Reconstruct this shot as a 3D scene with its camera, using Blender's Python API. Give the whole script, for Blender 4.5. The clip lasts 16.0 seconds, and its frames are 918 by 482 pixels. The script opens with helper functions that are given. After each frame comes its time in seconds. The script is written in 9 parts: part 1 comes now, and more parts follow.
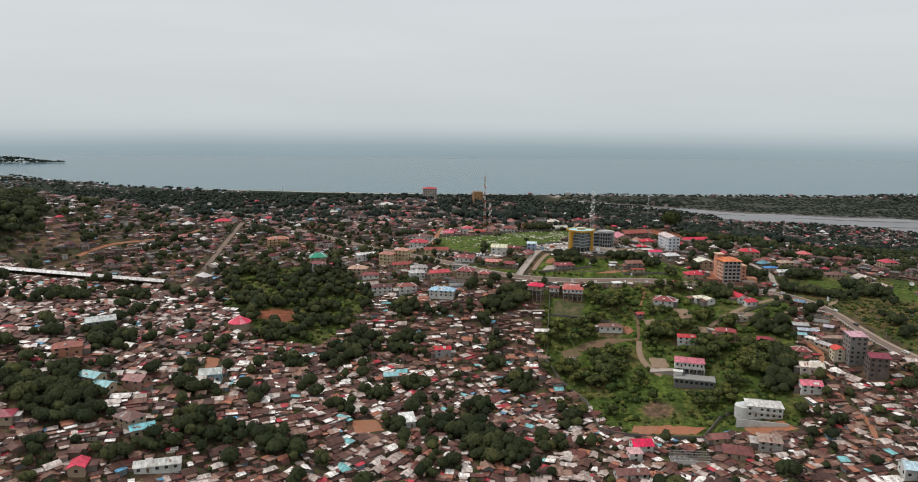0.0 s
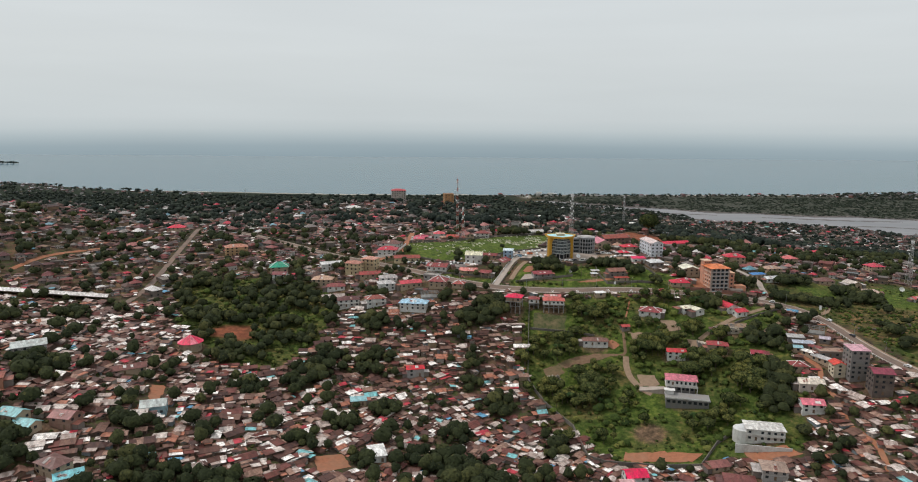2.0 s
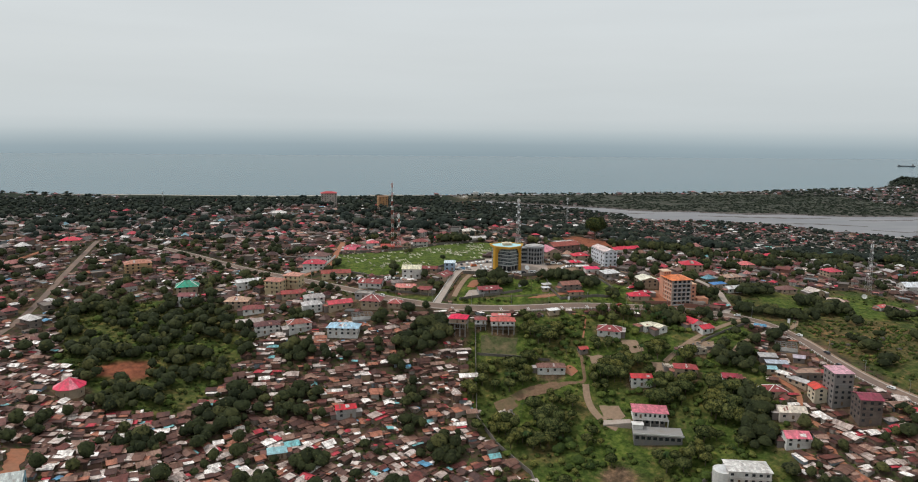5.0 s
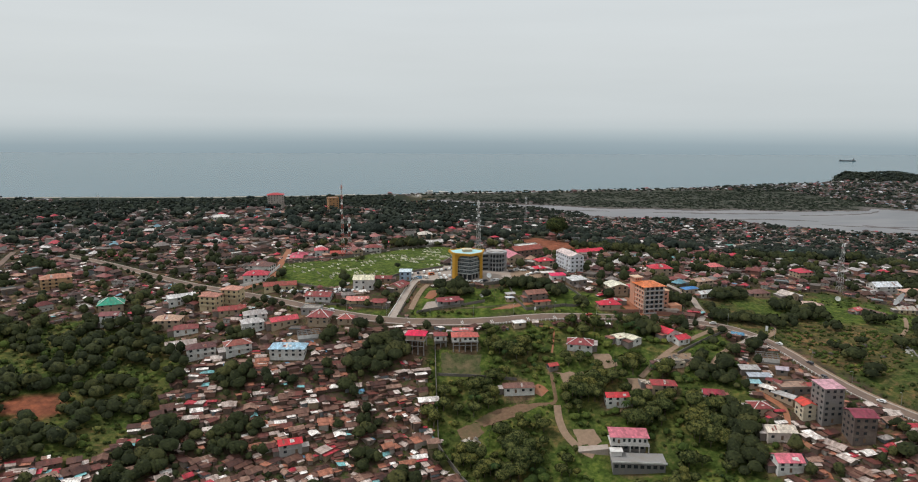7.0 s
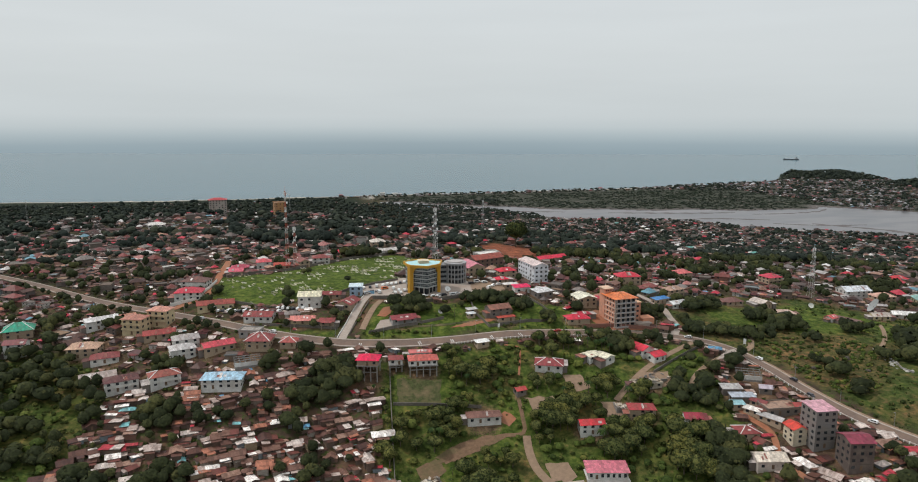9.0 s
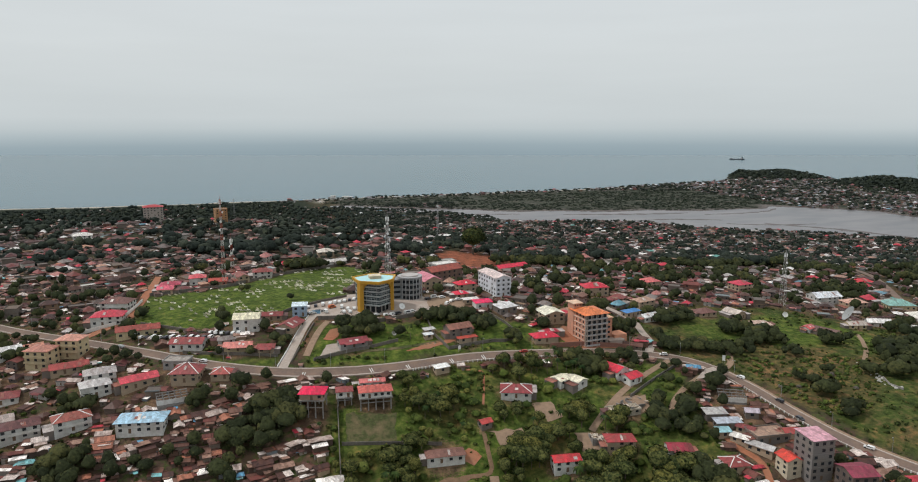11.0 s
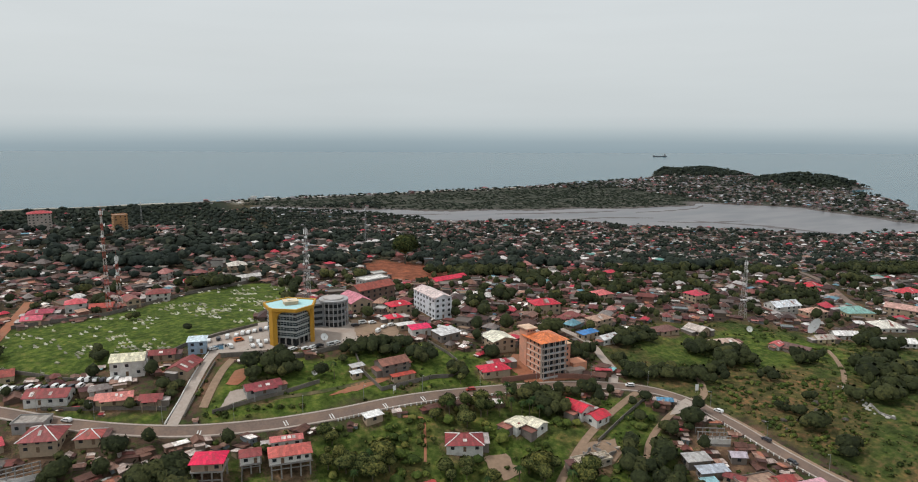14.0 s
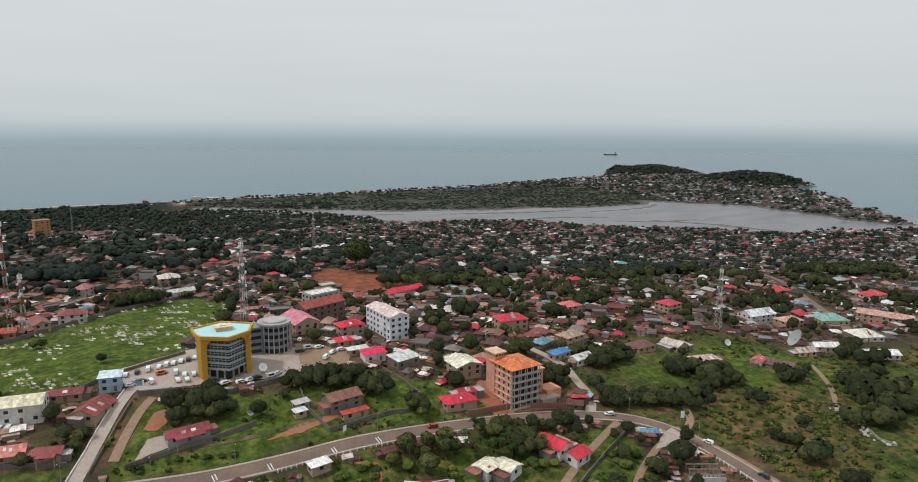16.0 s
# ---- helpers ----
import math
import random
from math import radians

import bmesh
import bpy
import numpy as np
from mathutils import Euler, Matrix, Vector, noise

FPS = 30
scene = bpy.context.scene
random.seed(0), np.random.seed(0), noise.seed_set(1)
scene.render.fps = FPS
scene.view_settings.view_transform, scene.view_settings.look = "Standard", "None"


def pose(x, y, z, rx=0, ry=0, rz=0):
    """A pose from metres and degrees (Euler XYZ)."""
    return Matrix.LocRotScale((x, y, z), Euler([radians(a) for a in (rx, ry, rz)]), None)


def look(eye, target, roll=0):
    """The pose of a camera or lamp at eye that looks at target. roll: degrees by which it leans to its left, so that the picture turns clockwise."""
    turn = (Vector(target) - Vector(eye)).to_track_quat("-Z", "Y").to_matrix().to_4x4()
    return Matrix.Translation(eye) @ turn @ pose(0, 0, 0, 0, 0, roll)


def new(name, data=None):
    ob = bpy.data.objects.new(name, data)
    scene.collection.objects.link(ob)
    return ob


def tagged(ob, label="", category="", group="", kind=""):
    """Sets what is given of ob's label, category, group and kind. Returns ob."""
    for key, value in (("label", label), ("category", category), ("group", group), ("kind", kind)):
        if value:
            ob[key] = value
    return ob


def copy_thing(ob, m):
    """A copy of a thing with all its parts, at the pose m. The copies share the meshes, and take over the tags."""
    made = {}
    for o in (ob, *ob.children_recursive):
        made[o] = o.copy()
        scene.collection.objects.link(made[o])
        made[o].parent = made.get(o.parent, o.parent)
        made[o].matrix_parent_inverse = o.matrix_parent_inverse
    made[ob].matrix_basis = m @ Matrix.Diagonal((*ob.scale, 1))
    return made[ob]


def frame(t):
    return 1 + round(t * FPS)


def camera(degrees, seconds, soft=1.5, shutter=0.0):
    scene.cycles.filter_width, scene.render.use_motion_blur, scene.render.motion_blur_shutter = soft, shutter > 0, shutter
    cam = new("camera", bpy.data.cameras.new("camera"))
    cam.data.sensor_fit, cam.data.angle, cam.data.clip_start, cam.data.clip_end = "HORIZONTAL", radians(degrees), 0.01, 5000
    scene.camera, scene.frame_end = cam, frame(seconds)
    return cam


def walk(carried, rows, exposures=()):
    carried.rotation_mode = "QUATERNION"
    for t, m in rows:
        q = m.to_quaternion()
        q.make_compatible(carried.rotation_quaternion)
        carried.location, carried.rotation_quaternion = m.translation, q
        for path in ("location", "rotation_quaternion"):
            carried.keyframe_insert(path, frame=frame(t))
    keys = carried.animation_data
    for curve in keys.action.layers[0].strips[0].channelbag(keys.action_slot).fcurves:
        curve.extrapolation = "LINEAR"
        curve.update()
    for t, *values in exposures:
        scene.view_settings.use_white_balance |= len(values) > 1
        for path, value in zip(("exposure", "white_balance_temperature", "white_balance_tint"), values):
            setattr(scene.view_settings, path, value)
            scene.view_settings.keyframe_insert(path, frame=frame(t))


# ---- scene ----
cam = camera(67.5, 16.0, soft=1.05)
PATH = [
    (0, (-0.307, 0.944, 231.344), (-0.309, 2.917, 231.012), 0.4),
    (0.5, (-1.484, 10.604, 231.384), (-1.463, 12.576, 231.053), 0.4),
    (1, (-2.246, 20.271, 231.455), (-2.204, 22.243, 231.124), 0.4),
    (1.5, (-2.833, 30.319, 231.487), (-2.767, 32.29, 231.156), 0.4),
    (2, (-3.161, 40.851, 231.541), (-3.072, 42.821, 231.208), 0.4),
    (2.5, (-3.158, 51.416, 231.549), (-3.043, 53.384, 231.215), 0.4),
    (3, (-2.84, 61.779, 231.547), (-2.696, 63.746, 231.214), 0.4),
    (3.5, (-2.375, 71.99, 231.579), (-2.199, 73.954, 231.244), 0.4),
    (4, (-1.607, 82.539, 231.625), (-1.399, 84.5, 231.289), 0.4),
    (6.5, (2.553, 134.547, 230.961), (2.928, 136.482, 230.620), 0.3),
    (7, (4.221, 144.752, 230.909), (4.627, 146.68, 230.566), 0.2),
    (7.5, (5.976, 154.732, 230.806), (6.415, 156.653, 230.464), 0.2),
    (8, (7.589, 164.696, 230.793), (8.061, 166.609, 230.451), 0.2),
    (8.5, (9.19, 174.683, 230.702), (9.695, 176.588, 230.361), 0.2),
    (9, (11.42, 184.638, 230.684), (11.957, 186.534, 230.342), 0.1),
    (11.5, (24.644, 234.359, 230.109), (25.343, 236.202, 229.771), 0.0),
    (12, (27.75, 244.165, 230.136), (28.481, 245.996, 229.797), -0.0),
    (12.5, (30.906, 254.125, 230.033), (31.669, 255.942, 229.693), -0.0),
    (13, (34.067, 264.368, 229.859), (34.862, 266.171, 229.515), 0.1),
    (13.5, (37.203, 274.076, 229.664), (38.031, 275.864, 229.318), 0.2),
    (14, (40.983, 283.855, 229.340), (41.841, 285.628, 228.994), 0.2),
    (14.5, (44.9, 293.844, 229.130), (45.79, 295.601, 228.783), 0.1),
    (15, (48.984, 303.545, 229.106), (49.905, 305.286, 228.759), 0.1),
    (15.5, (52.795, 312.76, 229.180), (53.745, 314.485, 228.831), 0.3),
    (16, (56.441, 321.927, 229.277), (57.421, 323.634, 228.926), 0.4),
]
walk(cam, [(t, look(eye, target, roll)) for t, eye, target, roll in PATH])

# ---------------------------------------------------------------- sky and sun
SUN_HEIGHT, SUN_TURN = radians(56), radians(-68)
world = bpy.data.worlds.new("overcast_sky")
scene.world = world
world.use_nodes = True
wn, wl = world.node_tree.nodes, world.node_tree.links
wn.clear()
sky = wn.new("ShaderNodeTexSky")
sky.sky_type, sky.sun_disc = "NISHITA", False
sky.sun_elevation, sky.sun_rotation = SUN_HEIGHT, SUN_TURN
sky.air_density, sky.dust_density, sky.ozone_density = 1.0, 6.0, 1.0
way = wn.new("ShaderNodeTexCoord")
parts_xyz = wn.new("ShaderNodeSeparateXYZ")
wl.new(way.outputs["Generated"], parts_xyz.inputs[0])
rise = wn.new("ShaderNodeMapRange")
rise.inputs["From Min"].default_value, rise.inputs["From Max"].default_value = -0.06, 0.20
wl.new(parts_xyz.outputs["Z"], rise.inputs["Value"])
veil = wn.new("ShaderNodeTexNoise")
veil.inputs["Scale"].default_value, veil.inputs["Detail"].default_value = 3.0, 3.0
stretch = wn.new("ShaderNodeMapping")
stretch.inputs["Scale"].default_value = (1.0, 1.0, 9.0)
wl.new(way.outputs["Generated"], stretch.inputs["Vector"])
wl.new(stretch.outputs["Vector"], veil.inputs["Vector"])
cloud = wn.new("ShaderNodeValToRGB")
haze_steps = [(0.0, (0.276, 0.356, 0.400)), (0.054, (0.284, 0.366, 0.410)), (0.115, (0.336, 0.416, 0.456)), (0.165, (0.445, 0.518, 0.548)),
              (0.205, (0.540, 0.600, 0.620)), (0.26, (0.598, 0.648, 0.664)), (0.6, (0.652, 0.694, 0.708)), (1.0, (0.670, 0.712, 0.730))]
while len(cloud.color_ramp.elements) < len(haze_steps):
    cloud.color_ramp.elements.new(0.5)
for el, (at, colour) in zip(cloud.color_ramp.elements, haze_steps):
    el.position, el.color = at, (*colour, 1)
wl.new(rise.outputs["Result"], cloud.inputs["Fac"])
shade = wn.new("ShaderNodeMapRange")
shade.inputs["To Min"].default_value, shade.inputs["To Max"].default_value = 0.95, 1.05
wl.new(veil.outputs["Fac"], shade.inputs["Value"])
dome = wn.new("ShaderNodeMapRange")
dome.inputs["From Min"].default_value, dome.inputs["From Max"].default_value = 0.30, 0.9
dome.inputs["To Min"].default_value, dome.inputs["To Max"].default_value = 0.96, 1.12
wl.new(parts_xyz.outputs["Z"], dome.inputs["Value"])
tone = wn.new("ShaderNodeMixRGB")
tone.blend_type = "MULTIPLY"
tone.inputs["Fac"].default_value = 1.0
wl.new(cloud.outputs["Color"], tone.inputs["Color1"])
wl.new(shade.outputs["Result"], tone.inputs["Color2"])
overcast, clear, both, out = (wn.new("ShaderNodeBackground"), wn.new("ShaderNodeBackground"), wn.new("ShaderNodeAddShader"), wn.new("ShaderNodeOutputWorld"))
wl.new(dome.outputs["Result"], overcast.inputs["Strength"])
clear.inputs["Strength"].default_value = 0.006
wl.new(tone.outputs["Color"], overcast.inputs["Color"])
wl.new(sky.outputs["Color"], clear.inputs["Color"])
wl.new(overcast.outputs[0], both.inputs[0])
wl.new(clear.outputs[0], both.inputs[1])
wl.new(both.outputs[0], out.inputs["Surface"])

sun_light = bpy.data.lights.new("sun", "SUN")
sun_light.energy, sun_light.angle, sun_light.color = 1.92, radians(3), (1.0, 0.97, 0.94)
sun = new("sun", sun_light)
sun_way = Vector((math.sin(SUN_TURN) * math.cos(SUN_HEIGHT), math.cos(SUN_TURN) * math.cos(SUN_HEIGHT), math.sin(SUN_HEIGHT)))
sun.matrix_world = look(sun_way * 900, (0, 0, 0))

# ---------------------------------------------------------------- materials
def shader(name, rough=0.8, metal=0.0, spec=0.3):
    m = bpy.data.materials.new(name)
    m.use_nodes = True
    b = m.node_tree.nodes["Principled BSDF"]
    b.inputs["Roughness"].default_value, b.inputs["Metallic"].default_value = rough, metal
    b.inputs["Specular IOR Level"].default_value = spec
    return m, m.node_tree.nodes, m.node_tree.links, b


def node(nodes, kind, **values):
    n = nodes.new(kind)
    for key, value in values.items():
        n.inputs[key.replace("_", " ")].default_value = value
    return n


def ramp(nodes, steps, constant=False):
    n = nodes.new("ShaderNodeValToRGB")
    n.color_ramp.interpolation = "CONSTANT" if constant else "LINEAR"
    while len(n.color_ramp.elements) < len(steps):
        n.color_ramp.elements.new(0.5)
    for el, (at, colour) in zip(n.color_ramp.elements, steps):
        el.position, el.color = at, (*colour, 1)
    return n


def blend(nodes, links, mode, fac, a, b):
    n = nodes.new("ShaderNodeMixRGB")
    n.blend_type = mode
    for key, value in (("Fac", fac), ("Color1", a), ("Color2", b)):
        if isinstance(value, bpy.types.NodeSocket):
            links.new(value, n.inputs[key])
        else:
            n.inputs[key].default_value = value if key == "Fac" else (*value, 1)
    return n.outputs["Color"]


def noise_at(nodes, links, scale, detail=4.0, coords="Object", stretch=(1, 1, 1)):
    tc = nodes.new("ShaderNodeTexCoord")
    mp = nodes.new("ShaderNodeMapping")
    mp.inputs["Scale"].default_value = stretch
    links.new(tc.outputs[coords], mp.inputs["Vector"])
    n = node(nodes, "ShaderNodeTexNoise", Scale=scale, Detail=detail, Roughness=0.6)
    links.new(mp.outputs["Vector"], n.inputs["Vector"])
    return n.outputs["Fac"]


def stained(name, colour, rough=0.8, metal=0.0, spread=0.35, fine=3.0, broad=0.25, dirt=(0.16, 0.12, 0.09), soil=0.35, bump=0.15, coords="Object"):
    """A surface with grain, broad stains and light relief."""
    m, nodes, links, b = shader(name, rough, metal)
    grain = noise_at(nodes, links, fine, 5.0, coords)
    stain = noise_at(nodes, links, broad, 4.0, coords)
    g = ramp(nodes, [(0.25, (1 - spread,) * 3), (0.75, (1 + spread * 0.4,) * 3)])
    links.new(grain, g.inputs["Fac"])
    c = blend(nodes, links, "MULTIPLY", 1.0, colour, g.outputs["Color"])
    s = ramp(nodes, [(0.45, (0, 0, 0)), (0.75, (soil,) * 3)])
    links.new(stain, s.inputs["Fac"])
    c = blend(nodes, links, "MIX", s.outputs["Color"], c, dirt)
    links.new(c, b.inputs["Base Color"])
    bp = node(nodes, "ShaderNodeBump", Strength=bump, Distance=0.1)
    links.new(grain, bp.inputs["Height"])
    links.new(bp.outputs["Normal"], b.inputs["Normal"])
    return m


def varied(name, steps, island, rough=0.6, metal=0.0, sheets=True, rust=0.5, rust_colour=(0.13, 0.055, 0.035), plates_mix=0.75):
    """Sheet roofing or render whose colour changes from piece to piece, with patches of rust and sheets of different age."""
    m, nodes, links, b = shader(name, rough, metal, 0.25)
    if island:
        pick = nodes.new("ShaderNodeNewGeometry").outputs["Random Per Island"]
    else:
        pick = nodes.new("ShaderNodeObjectInfo").outputs["Random"]
    r = ramp(nodes, steps, True)
    links.new(pick, r.inputs["Fac"])
    c = r.outputs["Color"]
    if sheets:
        uv = nodes.new("ShaderNodeUVMap")
        plates = node(nodes, "ShaderNodeTexBrick", Scale=1.0, Color1=(1.55, 1.5, 1.48, 1), Color2=(0.36, 0.33, 0.32, 1), Mortar=(0.4, 0.4, 0.4, 1))
        plates.inputs["Mortar Size"].default_value = 0.03
        plates.inputs["Brick Width"].default_value, plates.inputs["Row Height"].default_value = 1.15, 2.1
        links.new(uv.outputs["UV"], plates.inputs["Vector"])
        c = blend(nodes, links, "MULTIPLY", plates_mix, c, plates.outputs["Color"])
    patch = noise_at(nodes, links, 0.45, 5.0)
    s = ramp(nodes, [(0.46, (0, 0, 0)), (0.66, (rust,) * 3)])
    links.new(patch, s.inputs["Fac"])
    c = blend(nodes, links, "MIX", s.outputs["Color"], c, rust_colour)
    grain = noise_at(nodes, links, 2.2, 4.0)
    g = ramp(nodes, [(0.3, (0.72,) * 3), (0.7, (1.1,) * 3)])
    links.new(grain, g.inputs["Fac"])
    c = blend(nodes, links, "MULTIPLY", 1.0, c, g.outputs["Color"])
    links.new(c, b.inputs["Base Color"])
    bp = node(nodes, "ShaderNodeBump", Strength=0.2, Distance=0.08)
    links.new(grain, bp.inputs["Height"])
    links.new(bp.outputs["Normal"], b.inputs["Normal"])
    return m


def steps_of(weighted):
    total, at, out_steps = sum(w for w, _ in weighted), 0.0, []
    for w, colour in weighted:
        out_steps.append((at / total, colour))
        at += w
    return out_steps


SHACK_ROOFS = steps_of([(15, (0.095, 0.045, 0.035)), (11, (0.062, 0.030, 0.026)), (11, (0.15, 0.080, 0.060)), (8, (0.27, 0.165, 0.125)), (11, (0.40, 0.325, 0.29)),
                        (8, (0.56, 0.49, 0.45)), (7, (0.82, 0.78, 0.74)), (2.0, (0.42, 0.04, 0.06)), (1.2, (0.10, 0.28, 0.44)), (1.2, (0.18, 0.44, 0.46)),
                        (8, (0.13, 0.042, 0.035)), (6, (0.34, 0.135, 0.085))])
# roofs of the cape and beach, greyed and blued to paint in the distance haze
HAZED_CAPE_ROOFS = steps_of([(9, (0.075, 0.066, 0.072)), (8, (0.125, 0.112, 0.118)), (7, (0.22, 0.21, 0.22)), (4, (0.38, 0.375, 0.39)), (2, (0.60, 0.60, 0.62)), (6, (0.13, 0.058, 0.062)),
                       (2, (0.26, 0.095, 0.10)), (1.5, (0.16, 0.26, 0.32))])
LOW_ROOFS = steps_of([(18, (0.0492, 0.0279, 0.0254)), (13, (0.0722, 0.0312, 0.0295)), (9, (0.0984, 0.0779, 0.0705)), (8, (0.1722, 0.1517, 0.1435)), (6, (0.38, 0.355, 0.345)), (4.5, (0.7, 0.68, 0.66)),
                      (3.5, (0.46, 0.045, 0.07)), (4, (0.2296, 0.0779, 0.0697)), (2.5, (0.32, 0.19, 0.145)), (1.3, (0.13, 0.27, 0.34)), (0.8, (0.12, 0.31, 0.28))])
HOUSE_ROOFS = steps_of([(8, (0.2268, 0.0672, 0.063)), (4, (0.4, 0.165, 0.15)), (13, (0.0798, 0.0244, 0.026)), (12, (0.0521, 0.0269, 0.0244)), (4.5, (0.5, 0.04, 0.07)), (8, (0.1596, 0.0462, 0.0395)),
                        (5, (0.2016, 0.1008, 0.0739)), (6, (0.105, 0.084, 0.0773)), (6, (0.2268, 0.2016, 0.189)), (6, (0.64, 0.61, 0.59)), (14, (0.0882, 0.0454, 0.0361)), (1.6, (0.126, 0.286, 0.353)),
                        (9, (0.1344, 0.0336, 0.0336)), (2.5, (0.42, 0.24, 0.17))])
SHACK_WALLS = steps_of([(4, (0.13, 0.095, 0.075)), (3, (0.20, 0.165, 0.135)), (4, (0.10, 0.068, 0.054)), (2, (0.30, 0.27, 0.235)), (2, (0.17, 0.10, 0.075)), (1, (0.17, 0.21, 0.23)), (1, (0.27, 0.21, 0.135))])
HOUSE_WALLS = steps_of([(5, (0.19, 0.16, 0.14)), (2, (0.46, 0.44, 0.41)), (5, (0.14, 0.105, 0.085)), (2, (0.25, 0.165, 0.11)), (6, (0.13, 0.11, 0.10)), (1, (0.24, 0.12, 0.095)), (1, (0.18, 0.21, 0.22))])

MAT = {}
for key, island in (("one", False), ("many", True)):
    MAT["shack_roof_" + key] = varied("rusty_sheet_roofing_" + key, SHACK_ROOFS, island, 0.62, 0.0, True, 0.6)
    MAT["cape_roof_" + key] = varied("far_hazed_roofing_" + key, HAZED_CAPE_ROOFS, island, 0.6, 0.0, False, 0.2)
    MAT["low_roof_" + key] = varied("lower_town_roofing_" + key, LOW_ROOFS, island, 0.55, 0.0, True, 0.3, plates_mix=0.4)
    MAT["house_roof_" + key] = varied("painted_sheet_roofing_" + key, HOUSE_ROOFS, island, 0.55, 0.0, True, 0.35, plates_mix=0.45)
    MAT["shack_wall_" + key] = varied("mud_and_block_wall_" + key, SHACK_WALLS, island, 0.9, 0.0, False, 0.35, (0.17, 0.10, 0.07))
    MAT["house_wall_" + key] = varied("painted_render_" + key, HOUSE_WALLS, island, 0.85, 0.0, False, 0.22, (0.24, 0.18, 0.13))
MAT["glass"] = stained("dark_window_glass", (0.03, 0.035, 0.04), 0.12, 0.0, 0.2, 0.7, 0.3, (0.06, 0.06, 0.06), 0.3, 0.02)
MAT["timber"] = stained("weathered_timber", (0.17, 0.11, 0.07), 0.85)
MAT["white"] = stained("white_render", (0.72, 0.71, 0.68), 0.8, 0.0, 0.15, 1.5, 0.2, (0.35, 0.30, 0.25), 0.4)
MAT["cream"] = stained("cream_render", (0.66, 0.60, 0.44), 0.8, 0.0, 0.15, 1.5, 0.2, (0.35, 0.28, 0.2), 0.4)
MAT["concrete"] = stained("bare_concrete", (0.28, 0.262, 0.245), 0.9, 0.0, 0.3, 1.2, 0.25, (0.15, 0.13, 0.12), 0.5)
MAT["paving"] = stained("pale_concrete_paving", (0.40, 0.335, 0.29), 0.9, 0.0, 0.22, 0.8, 0.12, (0.27, 0.19, 0.145), 0.6)
MAT["asphalt"] = stained("worn_asphalt", (0.165, 0.118, 0.096), 0.9, 0.0, 0.25, 1.0, 0.08, (0.30, 0.19, 0.13), 0.6)
MAT["laterite"] = stained("red_laterite_earth", (0.33, 0.13, 0.07), 0.95, 0.0, 0.3, 0.5, 0.07, (0.27, 0.17, 0.11), 0.6)
MAT["dirt"] = stained("trodden_earth", (0.28, 0.19, 0.13), 0.95, 0.0, 0.3, 0.5, 0.07, (0.22, 0.16, 0.1), 0.6)
MAT["brown_earth"] = stained("brown_garden_earth", (0.19, 0.115, 0.07), 0.95, 0.0, 0.35, 0.6, 0.1, (0.07, 0.085, 0.03), 0.75)
MAT["white_paint"] = stained("road_paint", (0.7, 0.69, 0.66), 0.8)
MAT["bark"] = stained("grey_brown_bark", (0.13, 0.10, 0.075), 0.95, 0.0, 0.4, 2.0)
MAT["wall_stone"] = stained("blackened_block_wall", (0.17, 0.15, 0.13), 0.95, 0.0, 0.4, 1.0, 0.2, (0.08, 0.07, 0.06), 0.5)


def foliage(name, dark, light, dry):
    """Leaves whose colour changes from spray to spray, from tree to tree and over the crown."""
    m, nodes, links, b = shader(name, 0.85, 0.0, 0.08)
    leaf = nodes.new("ShaderNodeNewGeometry").outputs["Random Per Island"]
    own = nodes.new("ShaderNodeObjectInfo").outputs["Random"]
    r = ramp(nodes, [(0.0, dark), (0.75, light), (1.0, dry)])
    links.new(leaf, r.inputs["Fac"])
    v = ramp(nodes, [(0.0, (0.65, 0.72, 0.7)), (0.5, (1, 1, 1)), (1.0, (1.35, 1.2, 1.0))])
    links.new(own, v.inputs["Fac"])
    c = blend(nodes, links, "MULTIPLY", 1.0, r.outputs["Color"], v.outputs["Color"])
    broad = noise_at(nodes, links, 0.02, 3.0)
    w = ramp(nodes, [(0.3, (0.75, 0.8, 0.8)), (0.7, (1.25, 1.18, 1.0))])
    links.new(broad, w.inputs["Fac"])
    c = blend(nodes, links, "MULTIPLY", 1.0, c, w.outputs["Color"])
    twig = noise_at(nodes, links, 0.9, 4.0)
    t = ramp(nodes, [(0.32, (0.62, 0.64, 0.62)), (0.5, (0.97, 0.97, 0.97)), (0.68, (1.38, 1.36, 1.2))])
    links.new(twig, t.inputs["Fac"])
    links.new(blend(nodes, links, "MULTIPLY", 1.0, c, t.outputs["Color"]), b.inputs["Base Color"])
    bp = node(nodes, "ShaderNodeBump", Strength=0.7, Distance=0.5)
    links.new(twig, bp.inputs["Height"])
    links.new(bp.outputs["Normal"], b.inputs["Normal"])
    return m


